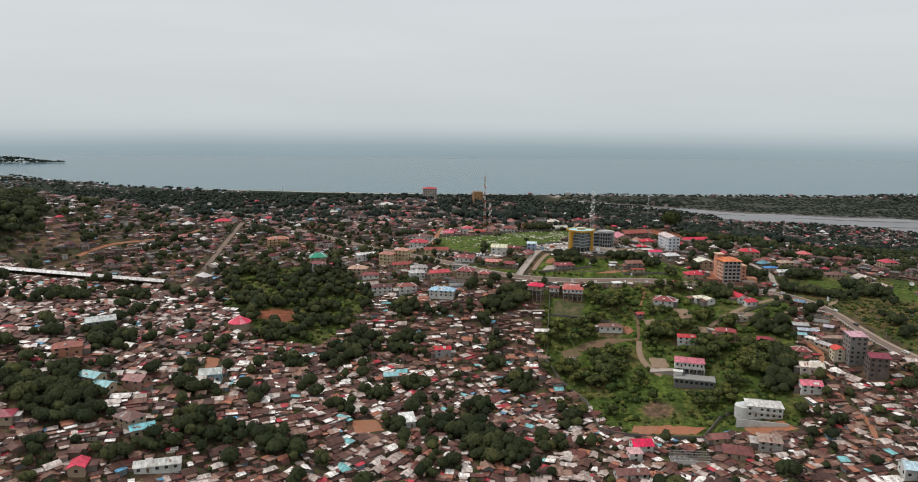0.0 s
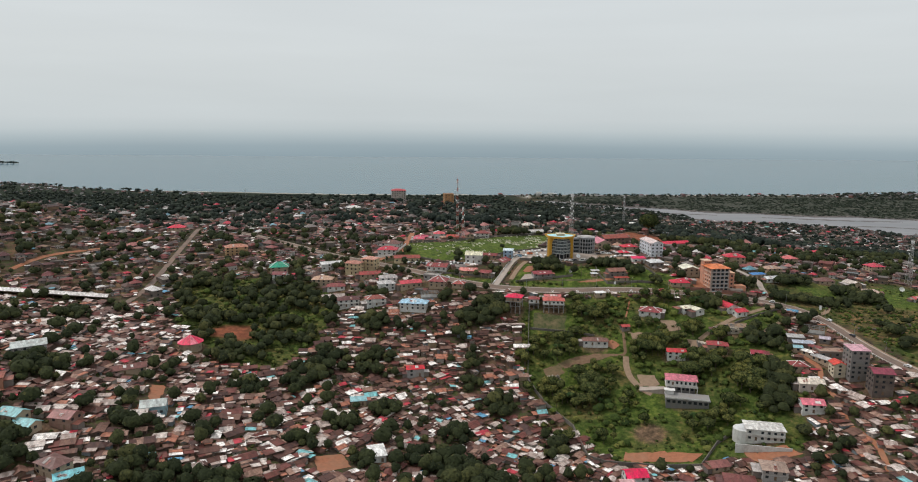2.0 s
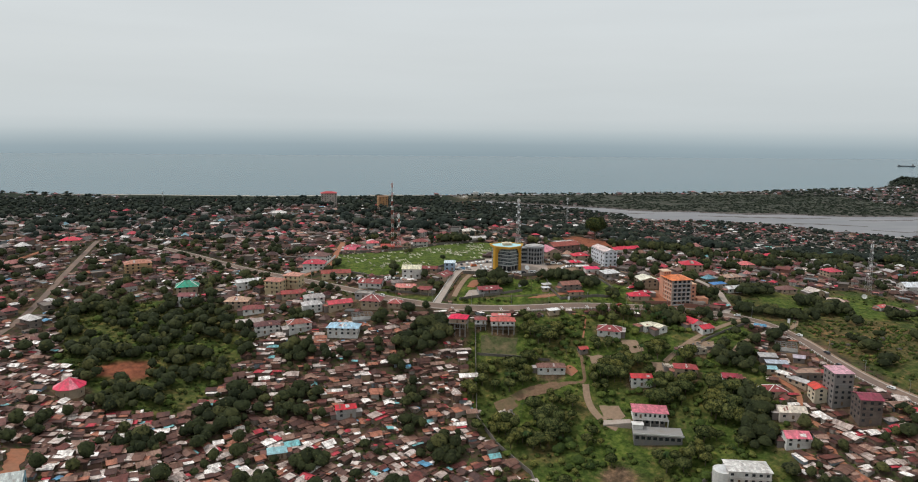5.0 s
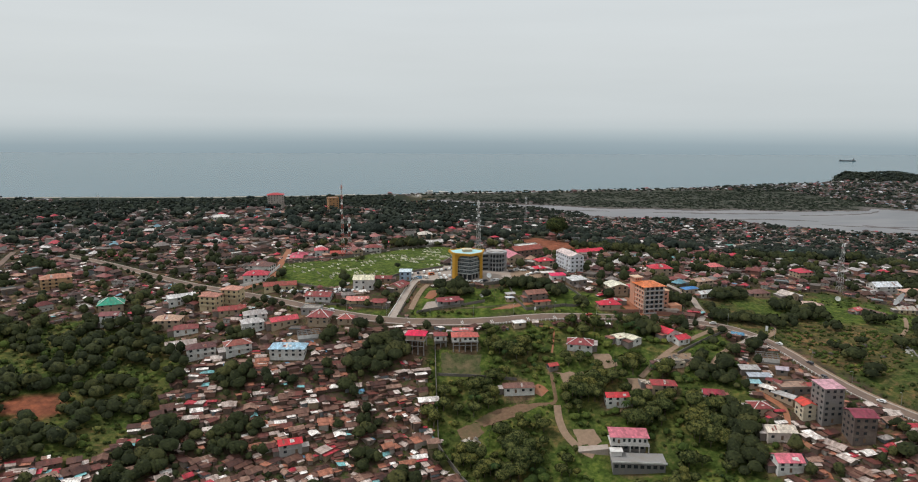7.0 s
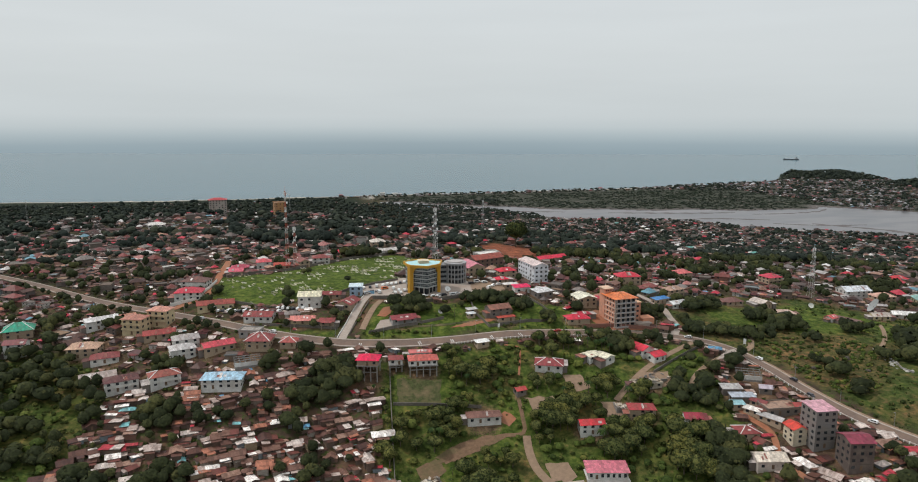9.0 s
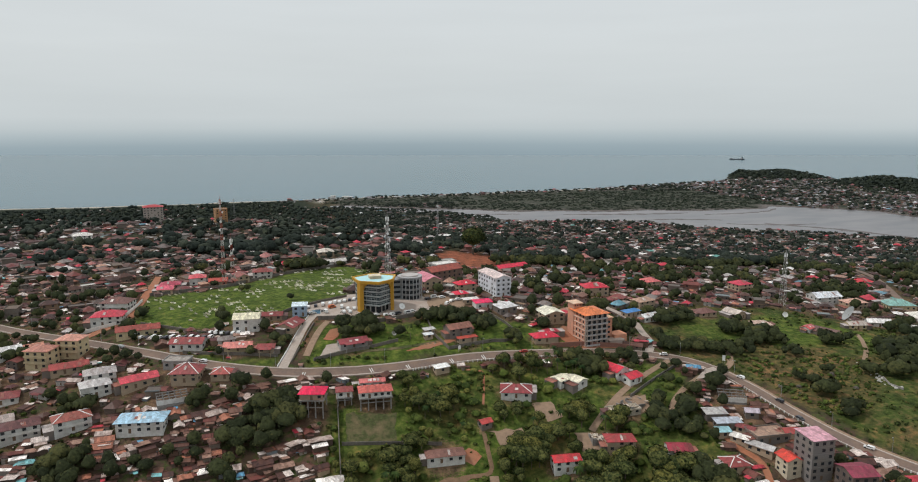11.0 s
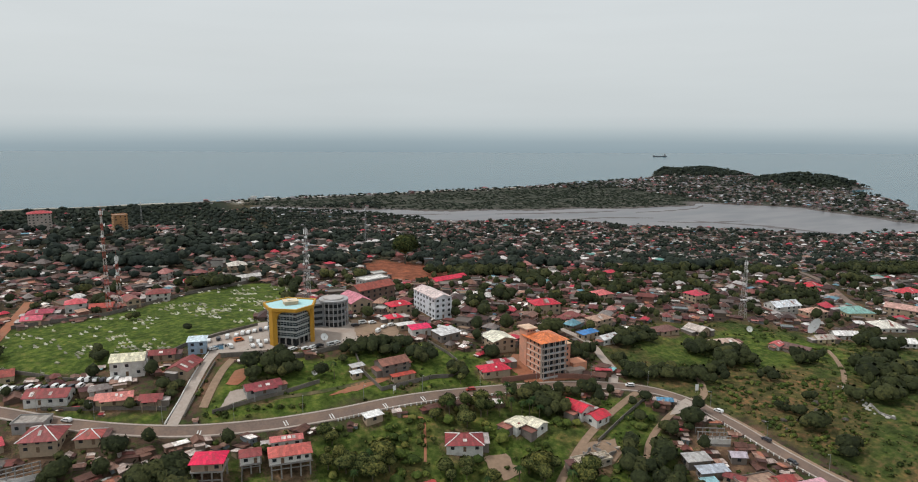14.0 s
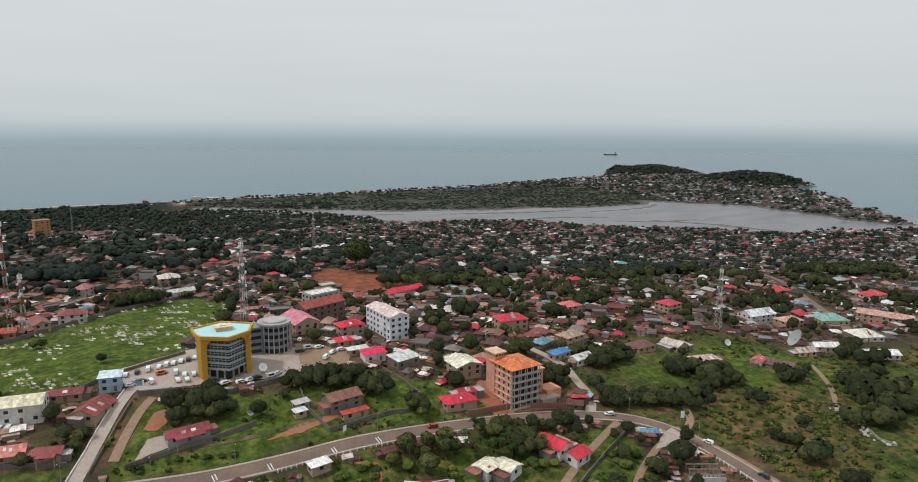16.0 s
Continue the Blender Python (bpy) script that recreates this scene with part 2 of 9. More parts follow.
MAT["leaves"] = foliage("broad_leaves", (0.015, 0.021, 0.013), (0.028, 0.037, 0.020), (0.052, 0.058, 0.028))
MAT["near_leaves"] = foliage("leaves_of_slope_trees", (0.018, 0.026, 0.012), (0.047, 0.062, 0.023), (0.115, 0.118, 0.042))
# distance haze is mixed into this leaf colour: bluer and greyer than the nearer trees
MAT["hazed_leaves"] = foliage("leaves_tinted_by_haze", (0.015, 0.022, 0.023), (0.025, 0.035, 0.034), (0.037, 0.047, 0.042))
MAT["palm"] = foliage("palm_fronds", (0.018, 0.036, 0.013), (0.040, 0.068, 0.024), (0.075, 0.082, 0.03))
MAT["scrub"] = foliage("scrub_leaves", (0.022, 0.033, 0.012), (0.048, 0.068, 0.022), (0.105, 0.098, 0.042))
MAT["thicket"] = foliage("thicket_leaves", (0.022, 0.037, 0.012), (0.055, 0.083, 0.023), (0.12, 0.125, 0.042))
MAT["mangrove"] = foliage("mangrove_leaves", (0.028, 0.038, 0.030), (0.038, 0.050, 0.038), (0.052, 0.058, 0.046))
# ---------------------------------------------------------------- lie of the land
GRID_X = [-700 + 200 * i for i in range(10)]
GRID_Y = [240, 340, 440, 540, 640, 800, 1000, 1200, 1400]
SWELL = [
    [-3, 1, -6, -33, -31, -8, 1, -3, -13, -12],
    [9, -4, 6, -1, -25, -14, -2, -11, -9, -6],
    [14, 0, 16, -22, -29, 3, 0, -7, -12, -3],
    [11, 7, -4, -8, 7, -3, -6, -5, -15, -5],
    [18, 30, -3, 0, 14, 6, -2, -14, -14, -18],
    [18, 37, 5, 12, 7, 1, -4, -13, -12, -18],
    [12, -1, -1, 3, 2, 1, -8, -2, 3, 1],
    [13, 3, 11, 14, 9, 0, 2, 1, 2, 1],
    [13, 6, 12, 12, 10, 8, 9, 2, 0, 0],
]
SHORE = [(-7000, 5200), (-2013, 3087), (-1523, 2682), (-1157, 2481), (-700, 2426), (-273, 2352), (340, 2350)]
BANK = [(330, 2140), (460, 2010), (600, 1880), (710, 1690), (900, 1640), (1040, 1477), (1180, 1357), (1300, 1228), (1480, 1156),
        (1650, 1113), (2000, 1000), (7000, 300)]
MAINLAND = SHORE + BANK + [(7000, -7000), (-7000, -7000)]
SPIT = [(300, 2170), (540, 2010), (790, 1860), (1080, 1760), (1330, 1685), (1431, 1690), (1480, 1745), (1561, 1650), (1665, 1539), (1657, 1411), (1649, 1254),
        (1660, 1150), (1715, 1125), (1887, 1319), (1918, 1412), (2029, 1462), (2163, 1659), (2150, 1760), (2361, 1798), (2400, 1900), (2430, 2250), (2330, 2610),
        (2120, 2640), (2000, 2490), (1636, 2424), (1258, 2353), (300, 2350)]


def edge_gap(x, y, poly):
    """Signed distance to a closed outline, positive inside."""
    best = np.full(x.shape, 1e9)
    inside = np.zeros(x.shape, bool)
    for (ax, ay), (bx, by) in zip(poly, poly[1:] + poly[:1]):
        dx, dy = bx - ax, by - ay
        k = np.clip(((x - ax) * dx + (y - ay) * dy) / (dx * dx + dy * dy + 1e-9), 0, 1)
        best = np.minimum(best, np.hypot(x - ax - k * dx, y - ay - k * dy))
        if ay != by:
            inside ^= ((ay > y) != (by > y)) & (x < ax + (y - ay) * dx / dy)
    return np.where(inside, best, -best)


def ease(v):
    v = np.clip(v, 0, 1)
    return v * v * (3 - 2 * v)


def bump(x, y, cx, cy, rx, ry):
    return np.exp(-((x - cx) / rx) ** 2 - ((y - cy) / ry) ** 2)


def land_gap(x, y):
    wave = 9 * np.sin(x / 37.0) + 7 * np.sin(y / 29.0 + x / 61.0)
    main = edge_gap(x, y, MAINLAND)
    spit = edge_gap(x, y, SPIT)
    isle = 90 - np.hypot((x + 2700) / 4.2, y - 4020)
    return np.maximum(np.maximum(main, spit), isle) + np.where(y > 2200, 0.3, 1.0) * wave


def height(x, y):
    """Height of the ground over the sea, for arrays or numbers."""
    x, y = np.asarray(x, float), np.asarray(y, float)
    z = 100 / (1 + np.exp(np.clip((y + 0.55 * np.maximum(x - 100, 0) - 1350) / 130.0, -40, 40)))
    across = [np.exp(-((x - cx) / 170.0) ** 2) for cx in GRID_X]
    for row, cy in zip(SWELL, GRID_Y):
        sy = 95.0 if cy <= 640 else 180.0
        z = z + np.exp(-((y - cy) / sy) ** 2) * sum(amount * g for amount, g in zip(row, across))
    z = z + 30 * bump(x, y, 2290, 2480, 190, 150) + 22 * bump(x, y, 2080, 2560, 90, 80) + 38 * bump(x, y, 2240, 1960, 130, 190)
    z = z + 5 * bump(x, y, 2000, 1900, 260, 320) + 24 * bump(x, y, -1650, 2350, 500, 300) + 26 * bump(x, y, -2700, 4020, 330, 70)
    gap = land_gap(x, y)
    return np.where(gap > 0, 0.5 + np.maximum(z, 1.8) * ease(gap / 55.0), np.maximum(gap * 0.3 - 0.4, -5.0))


def ground(x, y):
    """The same for one place, quickly where no water is near."""
    if y > 1050 or abs(x) > 1300:
        return float(height(x, y))
    z = 100 / (1 + math.exp(min(40, (y + 0.55 * max(x - 100, 0) - 1350) / 130.0)))
    across = [math.exp(-((x - cx) / 170.0) ** 2) for cx in GRID_X]
    for row, cy in zip(SWELL, GRID_Y):
        z += math.exp(-((y - cy) / (95.0 if cy <= 640 else 180.0)) ** 2) * sum(amount * g for amount, g in zip(row, across))
    return 0.5 + max(z, 1.8)


GAP_STEP, GAP_X, GAP_Y = 12.0, -3200, 900
GAP_GRID = None


def dry(x, y):
    """Distance to the water's edge at one place, from a coarse table."""
    global GAP_GRID
    if y < 1000 and x < 1400:
        return 200.0
    if GAP_GRID is None:
        tx, ty = np.meshgrid(np.arange(GAP_X, 2700, GAP_STEP), np.arange(GAP_Y, 4300, GAP_STEP))
        GAP_GRID = land_gap(tx, ty)
    i, j = int((x - GAP_X) / GAP_STEP), int((y - GAP_Y) / GAP_STEP)
    return float(GAP_GRID[min(max(j, 0), GAP_GRID.shape[0] - 1), min(max(i, 0), GAP_GRID.shape[1] - 1)])

# ---------------------------------------------------------------- the plan: quarters, woods, lawns and ways
CEMETERY = [(-26, 655), (-22, 712), (22, 716), (76, 768), (128, 800), (142, 756), (112, 682), (99, 652), (70, 641), (39, 630), (11, 622)]
WOOD_RIGHT = [(66, 545), (148, 548), (232, 536), (258, 522), (243, 482), (232, 440), (222, 410), (200, 380), (140, 378), (98, 385), (86, 408), (60, 467)]
WOOD_LEFT = [(-215, 610), (-150, 622), (-94, 600), (-66, 560), (-75, 530), (-100, 470), (-142, 480), (-185, 530)]
SLOPE_LAWN = [(64, 566), (72, 604), (130, 597), (175, 600), (200, 575), (228, 552), (150, 560), (100, 560)]
GREEN_RIGHT = [(262, 545), (275, 585), (345, 612), (400, 606), (450, 562), (520, 540), (560, 430), (470, 330), (380, 300), (318, 395), (298, 430), (292, 480), (285, 515)]
VERGE_LAWN = [(-2, 600), (12, 593), (31, 585), (47, 579), (46, 571), (35, 574.5), (14, 585), (0, 594)]
UPPER_LAWN = [(314, 600), (340, 600), (353, 583), (321, 552), (297, 551), (292, 567)]
MIDDLE_LAWN = [(360, 582), (398, 553), (384, 536), (336, 531), (338, 546)]
FIELD_LAWN = [(415, 526), (438, 506), (391, 480), (382, 495)]
BROWN_FIELD = [(300, 528), (344, 530), (370, 503), (346, 471), (312, 452), (296, 466), (290, 490)]
LOWER_GREEN = [(372, 548), (352, 580), (384, 592), (428, 556), (420, 530), (392, 524)]
FOREST_HILL = [(-900, 1100), (-460, 760), (-395, 640), (-420, 540), (-470, 440), (-900, 300)]
RED_FIELD = [(212, 800), (224, 860), (252, 890), (282, 850), (290, 800), (262, 772), (232, 772)]
RED_PITCH = [(-160, 514), (-150, 532), (-130, 530), (-126, 514), (-142, 503)]
YARD = [(74, 617), (66, 640), (100, 652), (138, 650), (146, 632), (141, 608), (135, 604), (100, 611)]
MAIN_ROAD = [(-215, 800), (-156, 741), (-99, 680), (-54, 640), (-19, 611), (14, 585), (48, 567), (82, 558), (114, 555), (150, 555), (196, 551), (234, 545),
             (262, 534), (276, 518), (281, 495), (283, 470), (287, 445), (294, 425), (304, 405), (320, 375), (338, 345), (360, 300)]
ACCESS_ROAD = [(50, 569), (59, 589), (68, 610), (76, 624)]
DIRT_ROAD = [(-20, 780), (-22, 750), (-27, 690), (-32, 662), (-54, 641)]
ACCESS_TRACK = [(63, 576), (69, 590), (75, 602), (80, 609)]
SIDE_ROAD = [(249, 540), (260, 553), (264, 568), (268, 585), (262, 610)]
LOWER_LANE = [(258, 532), (233, 521), (213, 511), (196, 500), (185, 492)]
LOOP_LANE = [(280, 517), (266, 513), (256, 509), (244, 503), (234, 496), (226, 487)]
VILLA_LANE = [(131, 483), (129, 474), (129, 464), (133, 453), (138, 447)]
VILLA_PATH = [(135, 505), (133, 494), (130, 485), (118, 486), (104, 484), (90, 480), (80, 478)]
HILL_STREET = [(-234, 545), (-232, 611), (-246, 730), (-262, 820)]
BACK_STREET = [(-340, 600), (-332, 640), (-310, 680), (-293, 713), (-285, 770)]
FAR_STREET = [(700, 790), (653, 720), (558, 621), (494, 562)]
RIGHT_PATH = [(246, 480), (241, 462), (244, 446), (236, 428), (238, 412), (231, 392), (234, 372), (227, 350)]


def inside(x, y, poly):
    hit_in = False
    for (ax, ay), (bx, by) in zip(poly, poly[1:] + poly[:1]):
        if (ay > y) != (by > y) and x < ax + (y - ay) * (bx - ax) / (by - ay):
            hit_in = not hit_in
    return hit_in


def smooth_line(points, step=4.0):
    out_line = []
    for i in range(len(points) - 1):
        p0, p1, p2, p3 = points[max(i - 1, 0)], points[i], points[i + 1], points[min(i + 2, len(points) - 1)]
        n = max(2, int(math.dist(p1, p2) / step))
        for k in range(n):
            u = k / n
            out_line.append(tuple(0.5 * (2 * b + (c - a) * u + (2 * a - 5 * b + 4 * c - d) * u * u + (3 * b - a - 3 * c + d) * u ** 3)
                                  for a, b, c, d in zip(p0, p1, p2, p3)))
    return out_line + [points[-1]]


WAYS = [(MAIN_ROAD, 9.0), (ACCESS_ROAD, 6.6), (DIRT_ROAD, 6.0), (ACCESS_TRACK, 4.4), (SIDE_ROAD, 5.0), (LOWER_LANE, 4.5), (LOOP_LANE, 4.0), (VILLA_LANE, 5.0), (VILLA_PATH, 2.0), (FAR_STREET, 8.0), (RIGHT_PATH, 2.4), (HILL_STREET, 6.5), (BACK_STREET, 6.0)]
TAKEN = {}


def take(x, y, r):
    TAKEN.setdefault((int(x // 20), int(y // 20)), []).append((x, y, r))


def free(x, y, r):
    i, j = int(x // 20), int(y // 20)
    for a in (i - 1, i, i + 1):
        for b in (j - 1, j, j + 1):
            for px, py, pr in TAKEN.get((a, b), ()):
                if (px - x) ** 2 + (py - y) ** 2 < (pr + r) ** 2:
                    return False
    return True


for line, wide in WAYS:
    for px, py in smooth_line(line, 3.0):
        take(px, py, wide * 0.5)

# ---------------------------------------------------------------- ground, sea, roads
def part(name, verts, faces, material, parent=None, label="", uvs=None, smooth=False, at=None):
    """One mesh object; material may be one or a list with an index per face."""
    mesh = bpy.data.meshes.new(name)
    mesh.from_pydata(verts, [], faces)
    mesh.materials.append(material)
    if uvs:
        layer = mesh.uv_layers.new(name="UVMap")
        layer.data.foreach_set("uv", [c for face in uvs for uv in face for c in uv])
    if smooth:
        mesh.polygons.foreach_set("use_smooth", [True] * len(mesh.polygons))
    mesh.update()
    ob = new(name, mesh)
    if parent:
        ob.parent = parent
    if at:
        ob.matrix_basis = at
    if label:
        ob["label"] = label
    return ob


gx = np.concatenate([-330 - np.cumsum(5.0 * 1.1 ** np.arange(1, 50))[::-1], np.arange(-330, 500, 5.0), np.arange(500, 2460, 20.0), 2460 + np.cumsum(20 * 1.16 ** np.arange(1, 26))])
gy = np.concatenate([262 - np.cumsum(5.0 * 1.12 ** np.arange(1, 44))[::-1], np.arange(262, 800, 5.0), np.arange(800, 2480, 16.0), 2480 + np.cumsum(16 * 1.12 ** np.arange(1, 34))])
mx, my = np.meshgrid(gx, gy)
mz = height(mx, my)
cols, rows_n = len(gx), len(gy)
idx = np.arange(cols * rows_n).reshape(rows_n, cols)
quads = np.stack([idx[:-1, :-1], idx[:-1, 1:], idx[1:, 1:], idx[1:, :-1]], -1).reshape(-1, 4)
ground_mesh = bpy.data.meshes.new("ground")
ground_mesh.from_pydata(np.stack([mx, my, mz], -1).reshape(-1, 3).tolist(), [], quads.tolist())
ground_mesh.polygons.foreach_set("use_smooth", [True] * len(quads))


def cover(x, y, poly, soft=4.0):
    rough_edge = 2.5 * np.sin(x / 7.0) + 2.5 * np.sin(y / 5.0 + x / 11.0)
    return ease((edge_gap(x, y, poly) + rough_edge * 0.6) / soft + 0.5)


lawn = np.zeros(mx.shape)
for poly in (CEMETERY, WOOD_RIGHT, WOOD_LEFT, SLOPE_LAWN, GREEN_RIGHT, VERGE_LAWN):
    lawn = np.maximum(lawn, cover(mx, my, poly))
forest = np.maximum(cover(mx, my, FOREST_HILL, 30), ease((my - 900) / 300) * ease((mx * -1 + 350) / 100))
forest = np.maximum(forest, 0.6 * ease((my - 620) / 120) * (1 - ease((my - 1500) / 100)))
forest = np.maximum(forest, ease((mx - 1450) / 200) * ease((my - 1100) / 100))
red = np.maximum(cover(mx, my, RED_FIELD), cover(mx, my, RED_PITCH))
gap = land_gap(mx, my)
sand = ease(1.15 - gap / 48.0) * ease((my - 2200) / 60) * ease((mx + 2300) / 200) * (1 - ease((mx - 1500) / 120))
mud = ease((my + 0.55 * mx - 1700) / 200) * (mz < 12) * (1 - sand) * ease((mx - 330) / 40)
mud_shore = ease(1 - (gap - 14) / 22.0) * ease((mx - 330) / 40) * (1 - ease((my - 2180) / 40)) * (my > 1100)
turf = np.maximum(np.maximum(cover(mx, my, CEMETERY), np.maximum(cover(mx, my, SLOPE_LAWN), cover(mx, my, VERGE_LAWN))), 0.9 * cover(mx, my, LOWER_GREEN))
for poly, share in ((UPPER_LAWN, 0.6), (MIDDLE_LAWN, 1.0), (FIELD_LAWN, 0.8)):
    turf = np.maximum(turf, share * cover(mx, my, poly))
turf = np.maximum(turf, 0.35 * cover(mx, my, WOOD_LEFT))
turf = np.maximum(turf, cover(mx, my, WOOD_RIGHT) * (0.6 + 0.4 * np.sin(mx / 13.0 + 1.0) * np.sin(my / 9.0)))
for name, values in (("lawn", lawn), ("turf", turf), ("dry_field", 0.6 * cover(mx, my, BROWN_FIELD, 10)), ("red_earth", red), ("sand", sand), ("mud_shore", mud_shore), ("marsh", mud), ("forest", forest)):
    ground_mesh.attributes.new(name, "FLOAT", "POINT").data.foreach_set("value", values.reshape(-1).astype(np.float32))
ground_ob = tagged(new("ground", ground_mesh), "hilly ground of brown earth, red laterite and rough grass", "ground", kind="structure")

m, nodes, links, b = shader("earth_and_grass", 0.95, 0.0, 0.1)
fine, broad, speck = noise_at(nodes, links, 0.35, 6.0), noise_at(nodes, links, 0.03, 4.0), noise_at(nodes, links, 1.5, 3.0)
soil_ramp = ramp(nodes, [(0.25, (0.042, 0.031, 0.024)), (0.5, (0.078, 0.053, 0.038)), (0.62, (0.14, 0.080, 0.052)), (0.8, (0.27, 0.115, 0.065))])
links.new(broad, soil_ramp.inputs["Fac"])
weed_ramp = ramp(nodes, [(0.3, (0.03, 0.046, 0.016)), (0.7, (0.072, 0.092, 0.028))])
links.new(speck, weed_ramp.inputs["Fac"])
weed_mask = ramp(nodes, [(0.48, (0, 0, 0)), (0.58, (0.85, 0.85, 0.85))])
links.new(fine, weed_mask.inputs["Fac"])
c = blend(nodes, links, "MIX", weed_mask.outputs["Color"], soil_ramp.outputs["Color"], weed_ramp.outputs["Color"])
turf_ramp = ramp(nodes, [(0.3, (0.026, 0.043, 0.009)), (0.47, (0.058, 0.090, 0.016)), (0.6, (0.100, 0.128, 0.027)), (0.75, (0.18, 0.14, 0.05))])
links.new(fine, turf_ramp.inputs["Fac"])
grass_ramp = ramp(nodes, [(0.25, (0.018, 0.028, 0.009)), (0.42, (0.038, 0.058, 0.014)), (0.55, (0.064, 0.084, 0.022)), (0.68, (0.115, 0.095, 0.04)), (0.8, (0.19, 0.11, 0.055))])
links.new(fine, grass_ramp.inputs["Fac"])

patches = noise_at(nodes, links, 0.045, 5.0)
patch_mask = ramp(nodes, [(0.46, (0, 0, 0)), (0.62, (0.85, 0.85, 0.85))])
links.new(patches, patch_mask.inputs["Fac"])
dry_ramp = ramp(nodes, [(0.32, (0.06, 0.054, 0.022)), (0.5, (0.105, 0.080, 0.036)), (0.68, (0.23, 0.115, 0.058))])
links.new(fine, dry_ramp.inputs["Fac"])
lawn_colour = blend(nodes, links, "MIX", patch_mask.outputs["Color"], grass_ramp.outputs["Color"], dry_ramp.outputs["Color"])


def layer_over(attr, under, over):
    a = nodes.new("ShaderNodeAttribute")
    a.attribute_name = attr
    return blend(nodes, links, "MIX", a.outputs["Fac"], under, over)


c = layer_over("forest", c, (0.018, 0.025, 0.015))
marsh_ramp = ramp(nodes, [(0.35, (0.038, 0.046, 0.034)), (0.6, (0.062, 0.062, 0.050)), (0.75, (0.12, 0.105, 0.098))])
links.new(broad, marsh_ramp.inputs["Fac"])
c = layer_over("marsh", c, marsh_ramp.outputs["Color"])
c = layer_over("lawn", c, lawn_colour)
c = layer_over("dry_field", c, dry_ramp.outputs["Color"])
c = layer_over("turf", c, turf_ramp.outputs["Color"])
yard_ramp = ramp(nodes, [(0.3, (0.060, 0.040, 0.027)), (0.5, (0.135, 0.083, 0.055)), (0.7, (0.25, 0.155, 0.105))])
links.new(fine, yard_ramp.inputs["Fac"])
yard_area = nodes.new("ShaderNodeAttribute")
yard_area.attribute_name = "yard"
yard_edge = nodes.new("ShaderNodeMath")
yard_edge.operation = "MULTIPLY_ADD"
links.new(speck, yard_edge.inputs[0])
yard_edge.inputs[1].default_value = 0.9
links.new(yard_area.outputs["Fac"], yard_edge.inputs[2])
yard_mask = ramp(nodes, [(0.72, (0, 0, 0)), (0.95, (0.9, 0.9, 0.9))])
links.new(yard_edge.outputs[0], yard_mask.inputs["Fac"])
c = blend(nodes, links, "MIX", yard_mask.outputs["Color"], c, yard_ramp.outputs["Color"])
red_ramp = ramp(nodes, [(0.3, (0.16, 0.058, 0.036)), (0.7, (0.29, 0.10, 0.055))])
links.new(fine, red_ramp.inputs["Fac"])
c = layer_over("red_earth", c, red_ramp.outputs["Color"])
shore_ramp = ramp(nodes, [(0.3, (0.10, 0.088, 0.085)), (0.7, (0.16, 0.14, 0.135))])
links.new(fine, shore_ramp.inputs["Fac"])
c = layer_over("mud_shore", c, shore_ramp.outputs["Color"])
c = layer_over("sand", c, (0.40, 0.37, 0.33))
mottle = ramp(nodes, [(0.34, (0.62, 0.64, 0.62)), (0.5, (1.0, 1.0, 1.0)), (0.66, (1.42, 1.34, 1.2))])
links.new(noise_at(nodes, links, 0.13, 7.0), mottle.inputs["Fac"])
c = blend(nodes, links, "MULTIPLY", 1.0, c, mottle.outputs["Color"])
links.new(c, b.inputs["Base Color"])
bp = node(nodes, "ShaderNodeBump", Strength=0.7, Distance=0.9)
links.new(speck, bp.inputs["Height"])
links.new(bp.outputs["Normal"], b.inputs["Normal"])
ground_mesh.materials.append(m)

# the sea and the creek, one sheet
m, nodes, links, b = shader("grey_sea_water", 0.24, 0.0, 0.45)
b.inputs["IOR"].default_value = 1.33
ripple = noise_at(nodes, links, 0.02, 6.0, "Object", (1, 2.5, 1))
swell = noise_at(nodes, links, 0.0016, 4.0, "Object", (1, 3, 1))
sea_ramp = ramp(nodes, [(0.3, (0.026, 0.092, 0.120)), (0.7, (0.042, 0.112, 0.146))])
links.new(swell, sea_ramp.inputs["Fac"])
links.new(sea_ramp.outputs["Color"], b.inputs["Base Color"])
bp = node(nodes, "ShaderNodeBump", Strength=0.25, Distance=1.5)
links.new(ripple, bp.inputs["Height"])
links.new(bp.outputs["Normal"], b.inputs["Normal"])
sea = part("sea", [(-9000, 600, 0), (9000, 600, 0), (9000, 9000, 0), (-9000, 9000, 0)], [(0, 1, 2, 3)], m)
tagged(sea, "calm grey-blue sea under haze with faint ripples", "sea", kind="structure")

m, nodes, links, b = shader("muddy_creek_water", 0.30, 0.0, 0.34)
b.inputs["IOR"].default_value = 1.33
shoal = noise_at(nodes, links, 0.006, 4.0, "Object", (1, 3, 1))
creek_ramp = ramp(nodes, [(0.4, (0.10, 0.10, 0.108)), (0.6, (0.16, 0.15, 0.155))])
links.new(shoal, creek_ramp.inputs["Fac"])
links.new(creek_ramp.outputs["Color"], b.inputs["Base Color"])
bp = node(nodes, "ShaderNodeBump", Strength=0.1, Distance=0.5)
links.new(noise_at(nodes, links, 0.1, 4.0), bp.inputs["Height"])
links.new(bp.outputs["Normal"], b.inputs["Normal"])
